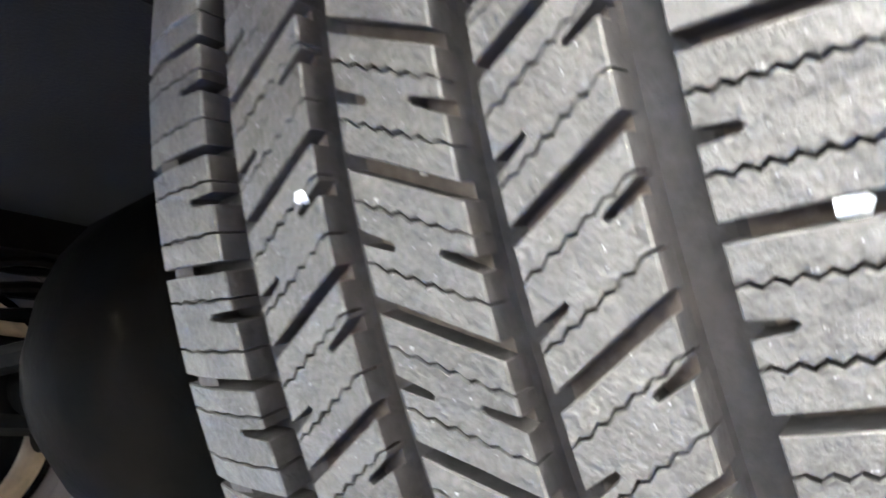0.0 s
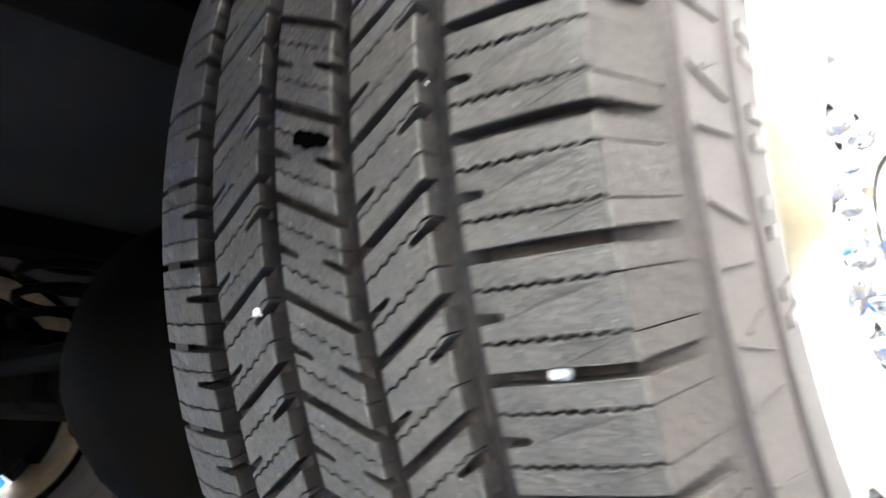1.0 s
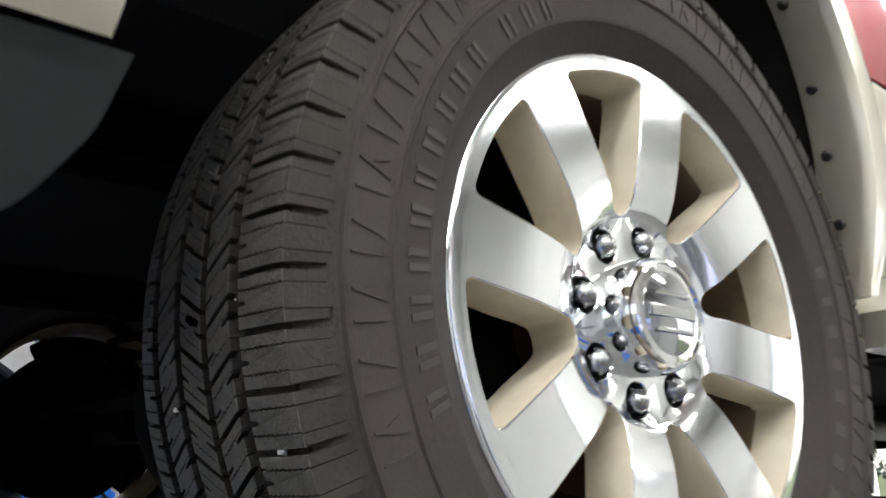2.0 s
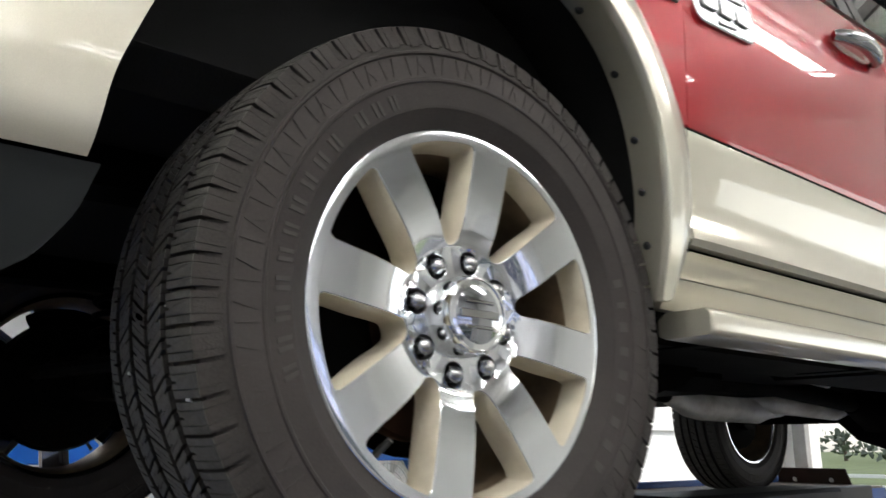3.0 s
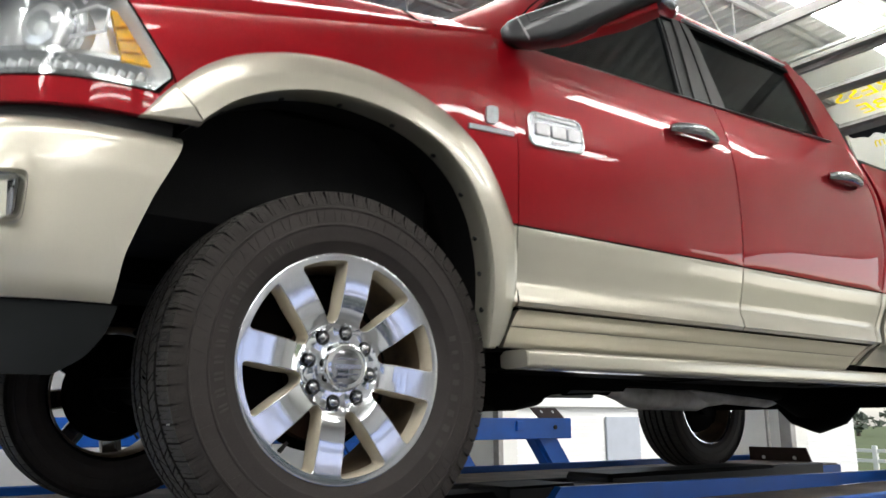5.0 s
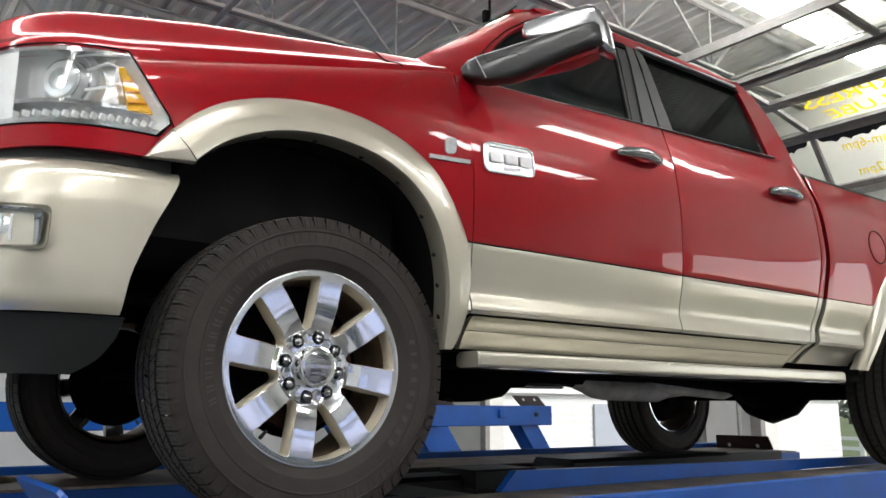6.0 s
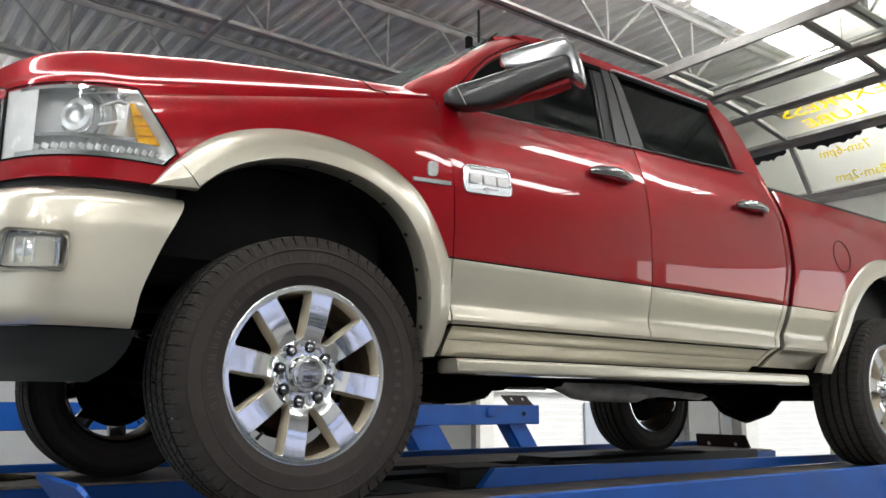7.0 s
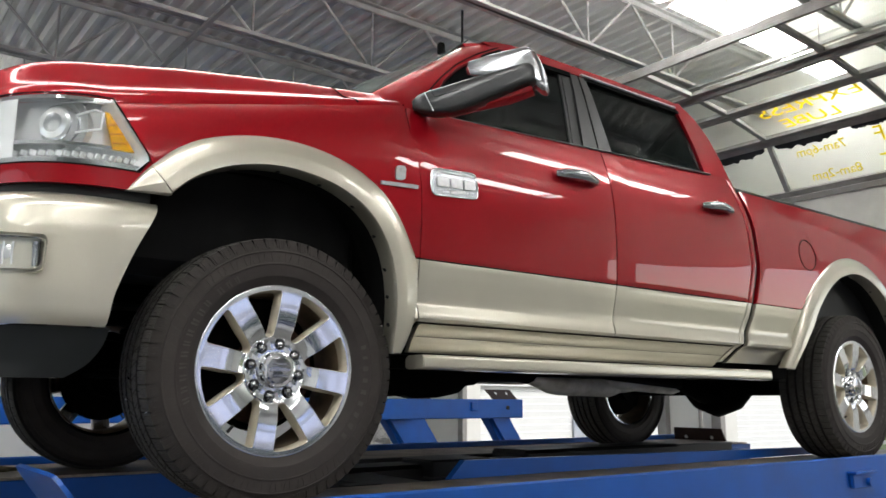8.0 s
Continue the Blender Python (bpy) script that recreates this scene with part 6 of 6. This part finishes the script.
cab_piece("window_run", [(1.44, belt(1.44)), (1.503, belt(1.5)), (1.557, 1.885), (1.50, 1.884)], M_BLACK, 0.004, 0.03, "black rubber window channel", 4, FRONT_DOORS)
cab_piece("window_channel", [(1.425, belt(1.42)), (1.442, belt(1.44)), (1.502, 1.884), (1.485, 1.884)], M_BFRAME, 0.008, 0.03, "grey window divider", 4, FRONT_DOORS)
cab_piece("window_top_seal", [(1.655, 1.874), (2.405, 1.874), (2.40, 1.898), (1.655, 1.896)], M_SEAM, -0.004, 0.02, "black window visor", 3, REAR_DOORS)
cab_piece("window_top_seal", [(0.99, 1.800), (1.10, 1.855), (1.30, 1.866), (1.555, 1.868), (1.560, 1.896), (1.30, 1.893), (1.10, 1.884), (0.97, 1.810)], M_SEAM, -0.004, 0.02, "black window visor", 3, FRONT_DOORS)
both(lambda sh: sh.slab(lambda u, v: (0.60 + 1.88 * u, -0.932 - 0.0 * u + 0.012 * v + 0.008 * u, belt(0.60 + 1.88 * u) - 0.002 + 0.010 * v), 20, 2, (0, 0.02, 0)), "belt_moulding", M_BELT, truck, "thin grey belt moulding")


ROOFZ = table([0.85, 0.945, 1.071, 1.176, 1.257, 1.634, 2.2, 2.38, 2.50], [1.82, 1.876, 1.923, 1.942, 1.946, 1.950, 1.951, 1.944, 1.915], 0.05)


def roof_fn(u, v):
    y = -0.765 + 1.53 * v
    e = (y / 0.765) ** 2
    xf, xr = 0.985 + 0.03 * (1 - e), 2.44 + 0.05 * (1 - e)
    x = xf + (xr - xf) * u
    z = ROOFZ(x) + 0.016 * (1 - e ** 1.5) * min(1.0, u * 4)
    return (x, y, z - 0.004 * e ** 4)


part("roof", Shape().slab(roof_fn, 30, 24, (0, 0, -0.03)).mesh("roof", M_RED, 40), truck, "red cab roof")


def shield_fn(u, v):
    y = (-0.84 + 1.68 * v)
    e = (2 * v - 1) ** 2
    x0, x1 = 0.22 + 0.18 * e, 0.965 - 0.025 * e
    w = 1 - 0.09 * u
    return (x0 + (x1 - x0) * u, y * w, 1.475 + 0.43 * u - 0.01 * e + 0.05 * (1 - e) * math.sin(math.pi * u))


part("windscreen", Shape().slab(shield_fn, 8, 16, (0.004, 0, -0.004)).mesh("windscreen", M_WSHIELD, True), truck, "pale windscreen glass")


def header_fn(u, v):
    """Red strip between the top of the screen and the roof."""
    a, b = Vector(shield_fn(0.95, v)), Vector(roof_fn(0.05, v))
    p = a + (b - a) * u
    return p + Vector((-0.004, 0, 0.002)) * math.sin(math.pi * u) + Vector((0, 0, -0.006))


part("roof_header", Shape().slab(header_fn, 6, 24, (0.01, 0, -0.012)).mesh("roof_header", M_RED, 50), truck, "red front edge of the roof")
s = Shape().slab(lambda u, v: (0.20 + 0.10 * u + 0.22 * (2 * v - 1) ** 2, -0.88 + 1.76 * v, 1.455 + 0.015 * u), 3, 16, (0, 0, -0.02))
part("cowl", s.mesh("cowl", M_BLACK), truck, "black cowl grille")
part("rear_glass", Shape().box(2.50, 2.506, -0.70, 0.70, 1.50, 1.86).mesh("rear_glass", M_GLASS), truck)
part("cab_rear", Shape().box(2.60, 2.66, -0.86, 0.86, 0.80, 1.46, 0.02).mesh("cab_rear", M_RED), truck)
for x, y in ((1.25, -0.42), (1.25, 0.42), (2.25, -0.42), (2.25, 0.42)):
    seat = part("seat_back", Shape().box(x, x + 0.16, y - 0.26, y + 0.26, 1.2, 1.62, 0.06).mesh("seat_back", M_SEAT, 40), truck, "dark leather seat back")
    part("headrest", Shape().box(x + 0.02, x + 0.13, y - 0.14, y + 0.14, 1.63, 1.80, 0.04).mesh("headrest", M_SEAT, 40), seat)
s = Shape().box(0.50, 0.85, -0.82, 0.82, 1.25, 1.47, 0.05)
part("dashboard", s.mesh("dashboard", M_BLACK), truck)
pts = [(0.95 + 0.06 * math.sin(t), -0.42 + 0.19 * math.cos(t), 1.42 + 0.18 * math.sin(t)) for t in [2 * math.pi * k / 28 for k in range(28)]]
part("steering_wheel", Shape().tube(pts, 0.014, 8, closed=True).mesh("steering_wheel", M_SEAT, True), truck)
part("roof_marker", Shape().box(0.900, 0.936, -0.615, -0.588, 1.868, 1.934, 0.008).mesh("roof_marker", M_SEAM), truck)

# door handles, badges and mirrors
for obs, x0, z0 in ((FRONT_DOORS, 1.375, 1.292), (REAR_DOORS, 2.425, 1.312)):
    for ob, sgn in zip(obs, (-1, 1)):
        sh = Shape()
        pts = [(x0 - 0.125 + 0.25 * t, -(SIDE(z0) + 0.010 + 0.030 * math.sin(math.pi * t) ** 0.5), z0 - 0.004 * math.cos(math.pi * 2 * t)) for t in np.linspace(0, 1, 15)]
        sh.tube(pts, [0.014 + 0.009 * math.sin(math.pi * t) ** 0.6 for t in np.linspace(0, 1, 15)], 12)
        if sgn > 0:
            sh.flip_y()
        h = part("door_handle", sh.mesh("door_handle", M_HANDLE, 50), ob, "chrome door handle")
        sh = Shape().turn([(0.0, -0.001), (0.062, -0.001), (0.066, 0.004), (0.0, 0.006)], 24, m=pose(x0 - 0.01, -(SIDE(z0) + 0.0005), z0, 8, 0, 0) @ Matrix.Diagonal((1.5, 1, 0.62, 1)))
        if sgn > 0:
            sh.flip_y()
        part("handle_cup", sh.mesh("handle_cup", M_RED, 40), h)
for ob, sgn in zip(FRONT_DOORS, (-1, 1)):
    def on_side(sh, outline, y0, y1, mt, nm, lab):
        sh.prism(outline, y0, y1, lambda x, z: -SIDE(z))
        if sgn > 0:
            sh.flip_y()
        return part(nm, sh.mesh(nm, mt, 35), ob, lab)
    on_side(Shape(), rounded([(0.572, 1.085), (0.80, 1.10), (0.79, 1.202), (0.572, 1.188)], 0.03), -0.005, 0.002, M_SATIN, "door_badge", "textured metal door badge")
    sh = Shape()
    for k in range(3):
        x = 0.598 + 0.066 * k
        sh.prism(rounded([(x, 1.122 + 0.003 * k), (x + 0.054, 1.125 + 0.003 * k), (x + 0.054, 1.162 + 0.003 * k), (x, 1.159 + 0.003 * k)], 0.006, 2), -0.011, -0.006, lambda x, z: -SIDE(z))
    for z, xa, xb in ((1.176, 0.60, 0.77), (1.102, 0.66, 0.73)):
        sh.prism([(xa, z), (xb, z + 0.008), (xb, z + 0.017), (xa, z + 0.009)], -0.009, -0.006, lambda x, z: -SIDE(z))
    if sgn > 0:
        sh.flip_y()
    part("badge_relief", sh.mesh("badge_relief", M_PLATE, 35), ob, "raised plain bright badge shapes")
    edge = [(x, -SIDE(z) - 0.005, z) for x, z in rounded([(0.572, 1.085), (0.80, 1.10), (0.79, 1.202), (0.572, 1.188)], 0.03, 6)]
    sh = Shape().tube(edge, 0.0042, 8, closed=True)
    if sgn > 0:
        sh.flip_y()
    part("badge_rim", sh.mesh("badge_rim", M_CHROME, 60), ob, "bright chrome badge rim")
for sgn in (-1, 1):
    sh = Shape()
    for outline in (rounded([(0.412, 1.115), (0.455, 1.12), (0.46, 1.175), (0.415, 1.17)], 0.016), [(0.352, 1.088), (0.512, 1.096), (0.512, 1.110), (0.352, 1.102)]):
        sh.prism(outline, -0.006, 0.004, lambda x, z: -fender_side(z, x))
    if sgn > 0:
        sh.flip_y()
    part("fender_badge", sh.mesh("fender_badge", M_BADGE, 35), truck, "small chrome fender badge")

for ob, sgn in zip(FRONT_DOORS, (-1, 1)):
    def loft(stations, n=24, power=0.38):
        sh = Shape()
        rows = []
        for c, side, up, a, b in stations:
            c, side, up = Vector(c), Vector(side).normalized(), Vector(up).normalized()
            row = []
            for k in range(n):
                t = 2 * math.pi * k / n
                ct, st = math.cos(t), math.sin(t)
                row.append(c + side * a * math.copysign(abs(ct) ** power, ct) + up * b * math.copysign(abs(st) ** power, st))
            rows.append(row)
        vs = [p for r in rows for p in r]
        m = len(rows)
        fs = [[i * n + k, i * n + (k + 1) % n, (i + 1) * n + (k + 1) % n, (i + 1) * n + k] for i in range(m - 1) for k in range(n)]
        fs += [list(range(n)), [(m - 1) * n + k for k in range(n)][::-1]]
        sh.add(vs, fs)
        if sgn > 0:
            sh.flip_y()
        return sh
    sd, up = (0.81, 0.587, 0), (-0.10, 0.13, 1)
    sh = loft([((0.537, -0.932, 1.441), sd, up, 0.020, 0.017), ((0.554, -0.956, 1.442), sd, up, 0.036, 0.036), ((0.582, -0.994, 1.442), sd, up, 0.040, 0.049), ((0.623, -1.051, 1.447), sd, up, 0.040, 0.056), ((0.656, -1.096, 1.458), sd, up, 0.040, 0.057),
               ((0.719, -1.183, 1.486), sd, up, 0.040, 0.050), ((0.788, -1.278, 1.515), sd, up, 0.038, 0.041), ((0.806, -1.304, 1.520), sd, up, 0.034, 0.039), ((0.814, -1.315, 1.519), sd, up, 0.022, 0.030)], 32, 0.42)
    mir = part("mirror", sh.mesh("mirror", M_BFRAME, 40), ob, "dark grey towing mirror arm")

    def line(pts, mat, name, label, r=0.0016):
        sh = Shape().tube([Vector(p) - Vector((0.81, 0.587, 0)) * 0.0395 for p in pts], r, 5)
        if sgn > 0:
            sh.flip_y()
        part(name, sh.mesh(name, mat), mir, label)
    line([(0.584, -0.997, 1.490), (0.592, -1.008, 1.455), (0.650, -1.088, 1.474), (0.662, -1.104, 1.462)], M_SEAM, "hinge_line", "thin dark hinge line")
    line([(0.568, -0.975, 1.480), (0.590, -1.006, 1.400)], M_BELT, "hinge_crease", "pale folded edge at the mirror foot", 0.0025)
    sh = loft([((0.700, -1.060, 1.577), sd, up, 0.020, 0.014), ((0.709, -1.074, 1.580), sd, up, 0.040, 0.032), ((0.765, -1.152, 1.579), sd, up, 0.050, 0.050), ((0.818, -1.226, 1.573), sd, up, 0.052, 0.068), ((0.838, -1.254, 1.566), sd, up, 0.052, 0.080),
               ((0.852, -1.274, 1.556), sd, up, 0.050, 0.085), ((0.864, -1.290, 1.540), sd, up, 0.046, 0.080), ((0.873, -1.302, 1.524), sd, up, 0.040, 0.062), ((0.879, -1.311, 1.508), sd, up, 0.026, 0.034)], 40, 0.36)
    part("mirror_cap", sh.mesh("mirror_cap", M_MIRRORCAP, 40), mir, "bright silver mirror cap")
    # red paint stands in for the truck reflected in the mirror's underside
    sh = loft([((0.664, -1.040, 1.418), sd, up, 0.030, 0.008), ((0.724, -1.130, 1.440), sd, up, 0.036, 0.016), ((0.777, -1.205, 1.455), sd, up, 0.036, 0.022), ((0.833, -1.283, 1.474), sd, up, 0.030, 0.016)])
    part("mirror_underside", sh.mesh("mirror_underside", M_RED, 50), mir, "mirror underside coloured as the red reflection")

# running boards
STEP_SEC = [(-1.005, 0.448), (-1.003, 0.484), (-0.992, 0.493), (-0.90, 0.493), (-0.88, 0.480), (-0.88, 0.448), (-0.90, 0.440), (-0.997, 0.441)]


def running_board(sh):
    rows = []
    for x, k in ((0.545, 0.90), (0.549, 0.96), (0.60, 0.99), (0.66, 1.0), (2.795, 1.0), (2.803, 0.99), (2.806, 0.95)):
        rows.append([(x, -0.94 + (y + 0.94) * k, 0.467 + (z - 0.467) * (0.6 + 0.4 * k)) for y, z in rounded(STEP_SEC, 0.004, 2)])
    n = len(rows[0])
    vs = [p for r in rows for p in r]
    fs = [[i * n + k, i * n + (k + 1) % n, (i + 1) * n + (k + 1) % n, (i + 1) * n + k] for i in range(len(rows) - 1) for k in range(n)]
    fs += [list(range(n)), [(len(rows) - 1) * n + k for k in range(n)][::-1]]
    sh.add(vs, fs)


rb = both(running_board, "running_board", M_GOLD, truck, "champagne running board")
for ob, sgn in zip(rb, (-1, 1)):
    for x in (0.78, 1.62, 2.55):
        part("bracket", Shape().box(x - 0.03, x + 0.03, sgn * 0.88, sgn * 0.62, 0.452, 0.478, 0.006).mesh("bracket", M_UNDER), ob)

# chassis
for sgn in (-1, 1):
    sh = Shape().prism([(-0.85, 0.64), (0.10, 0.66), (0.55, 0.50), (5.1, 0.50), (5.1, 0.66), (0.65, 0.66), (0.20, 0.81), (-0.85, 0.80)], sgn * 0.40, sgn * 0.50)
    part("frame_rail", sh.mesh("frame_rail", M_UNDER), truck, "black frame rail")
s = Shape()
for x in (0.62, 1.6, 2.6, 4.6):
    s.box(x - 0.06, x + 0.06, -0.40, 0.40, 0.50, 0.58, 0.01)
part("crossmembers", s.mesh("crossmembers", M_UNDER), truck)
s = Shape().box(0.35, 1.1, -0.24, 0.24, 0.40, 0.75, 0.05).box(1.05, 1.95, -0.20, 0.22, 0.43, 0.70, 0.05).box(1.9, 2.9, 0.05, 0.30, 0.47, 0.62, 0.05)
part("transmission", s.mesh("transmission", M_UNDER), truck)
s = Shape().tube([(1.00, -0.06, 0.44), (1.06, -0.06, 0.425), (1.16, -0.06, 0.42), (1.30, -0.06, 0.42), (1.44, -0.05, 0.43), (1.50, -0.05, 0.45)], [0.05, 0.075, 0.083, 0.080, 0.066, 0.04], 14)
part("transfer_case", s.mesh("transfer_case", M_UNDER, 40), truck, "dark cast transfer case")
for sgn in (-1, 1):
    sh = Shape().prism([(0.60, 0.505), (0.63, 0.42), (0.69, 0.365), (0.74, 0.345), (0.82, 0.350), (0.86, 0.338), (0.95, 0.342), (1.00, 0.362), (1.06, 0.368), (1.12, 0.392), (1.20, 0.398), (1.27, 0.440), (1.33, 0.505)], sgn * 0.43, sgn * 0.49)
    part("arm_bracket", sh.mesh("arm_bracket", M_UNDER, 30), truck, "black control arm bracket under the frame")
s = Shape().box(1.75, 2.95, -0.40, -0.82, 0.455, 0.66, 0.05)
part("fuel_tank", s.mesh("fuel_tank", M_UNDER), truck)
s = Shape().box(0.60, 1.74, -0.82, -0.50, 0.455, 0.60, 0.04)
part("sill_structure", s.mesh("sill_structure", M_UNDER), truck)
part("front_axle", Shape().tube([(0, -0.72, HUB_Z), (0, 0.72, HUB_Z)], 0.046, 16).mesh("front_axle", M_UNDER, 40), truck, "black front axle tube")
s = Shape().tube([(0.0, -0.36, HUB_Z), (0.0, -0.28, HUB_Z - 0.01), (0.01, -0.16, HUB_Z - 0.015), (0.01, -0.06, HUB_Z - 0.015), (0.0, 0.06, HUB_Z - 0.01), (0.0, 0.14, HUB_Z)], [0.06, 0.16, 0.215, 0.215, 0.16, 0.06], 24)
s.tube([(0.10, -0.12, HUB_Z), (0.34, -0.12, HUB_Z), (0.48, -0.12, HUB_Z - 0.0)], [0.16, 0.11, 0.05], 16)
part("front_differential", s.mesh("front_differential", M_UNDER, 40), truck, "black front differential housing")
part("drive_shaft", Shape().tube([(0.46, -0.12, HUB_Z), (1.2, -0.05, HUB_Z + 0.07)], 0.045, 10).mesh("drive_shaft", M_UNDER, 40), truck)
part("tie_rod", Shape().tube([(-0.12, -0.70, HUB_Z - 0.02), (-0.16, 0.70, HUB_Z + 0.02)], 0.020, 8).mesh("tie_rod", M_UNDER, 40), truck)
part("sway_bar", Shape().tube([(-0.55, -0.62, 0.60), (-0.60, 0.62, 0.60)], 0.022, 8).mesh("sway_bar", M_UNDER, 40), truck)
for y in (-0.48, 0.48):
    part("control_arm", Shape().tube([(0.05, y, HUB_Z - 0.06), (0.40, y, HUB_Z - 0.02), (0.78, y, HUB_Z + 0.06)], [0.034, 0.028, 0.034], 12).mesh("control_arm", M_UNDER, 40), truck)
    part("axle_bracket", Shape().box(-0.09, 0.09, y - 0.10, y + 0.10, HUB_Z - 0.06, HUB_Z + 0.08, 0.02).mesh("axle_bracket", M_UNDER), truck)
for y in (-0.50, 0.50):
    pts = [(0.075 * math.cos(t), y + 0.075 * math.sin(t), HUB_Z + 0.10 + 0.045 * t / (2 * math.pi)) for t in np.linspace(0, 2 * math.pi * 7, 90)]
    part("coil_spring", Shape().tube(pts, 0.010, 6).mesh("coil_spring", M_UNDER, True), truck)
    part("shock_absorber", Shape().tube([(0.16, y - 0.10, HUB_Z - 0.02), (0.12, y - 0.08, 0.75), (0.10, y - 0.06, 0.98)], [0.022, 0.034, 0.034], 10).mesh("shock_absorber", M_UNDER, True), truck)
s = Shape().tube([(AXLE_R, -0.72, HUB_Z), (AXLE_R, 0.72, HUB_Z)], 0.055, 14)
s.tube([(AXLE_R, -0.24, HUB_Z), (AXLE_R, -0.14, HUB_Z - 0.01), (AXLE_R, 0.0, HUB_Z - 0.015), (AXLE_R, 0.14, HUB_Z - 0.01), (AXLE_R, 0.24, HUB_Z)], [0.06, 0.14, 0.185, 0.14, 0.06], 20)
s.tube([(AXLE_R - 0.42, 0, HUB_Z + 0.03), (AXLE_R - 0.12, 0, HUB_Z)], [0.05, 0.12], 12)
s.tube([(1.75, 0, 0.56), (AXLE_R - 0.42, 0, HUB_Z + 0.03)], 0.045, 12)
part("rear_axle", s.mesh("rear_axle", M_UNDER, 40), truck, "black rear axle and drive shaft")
for y in (-0.56, 0.56):
    s = Shape()
    for k in range(4):
        w = 0.72 - 0.15 * k
        pts = [(AXLE_R + w * t, y, HUB_Z + 0.075 - 0.012 * k + 0.10 * t * t * w) for t in np.linspace(-1, 1, 13)]
        for a, b in zip(pts[:-1], pts[1:]):
            s.add([(a[0], y - 0.035, a[2]), (b[0], y - 0.035, b[2]), (b[0], y + 0.035, b[2]), (a[0], y + 0.035, a[2]),
                   (a[0], y - 0.035, a[2] - 0.009), (b[0], y - 0.035, b[2] - 0.009), (b[0], y + 0.035, b[2] - 0.009), (a[0], y + 0.035, a[2] - 0.009)],
                  [[0, 1, 2, 3], [7, 6, 5, 4], [0, 4, 5, 1], [2, 6, 7, 3]])
    part("leaf_spring", s.mesh("leaf_spring", M_UNDER), truck)
part("front_exhaust_pipe", Shape().tube([(0.9, 0.30, 0.55), (1.8, 0.32, 0.52), (2.32, 0.335, 0.47)], 0.040, 12).mesh("front_exhaust_pipe", M_UNDER, 50), truck)
s = Shape().tube([(2.32, 0.335, 0.470), (2.42, 0.34, 0.455), (2.50, 0.34, 0.440), (2.60, 0.34, 0.432), (3.02, 0.30, 0.425), (3.10, 0.29, 0.425)], [0.040, 0.050, 0.066, 0.070, 0.070, 0.046], 18)
s.tube([(2.92, 0.30, 0.470), (3.08, 0.22, 0.445), (3.42, 0.10, 0.420), (3.50, 0.10, 0.435)], [0.045, 0.046, 0.046, 0.040], 14)
s.tube([(3.10, 0.29, 0.425), (3.35, 0.36, 0.44), (3.6, 0.42, 0.58), (4.2, 0.45, 0.60), (5.0, 0.6, 0.52)], 0.045, 14)
part("exhaust", s.mesh("exhaust", M_EXHAUST, 50), truck, "dull steel exhaust pipe and silencer")
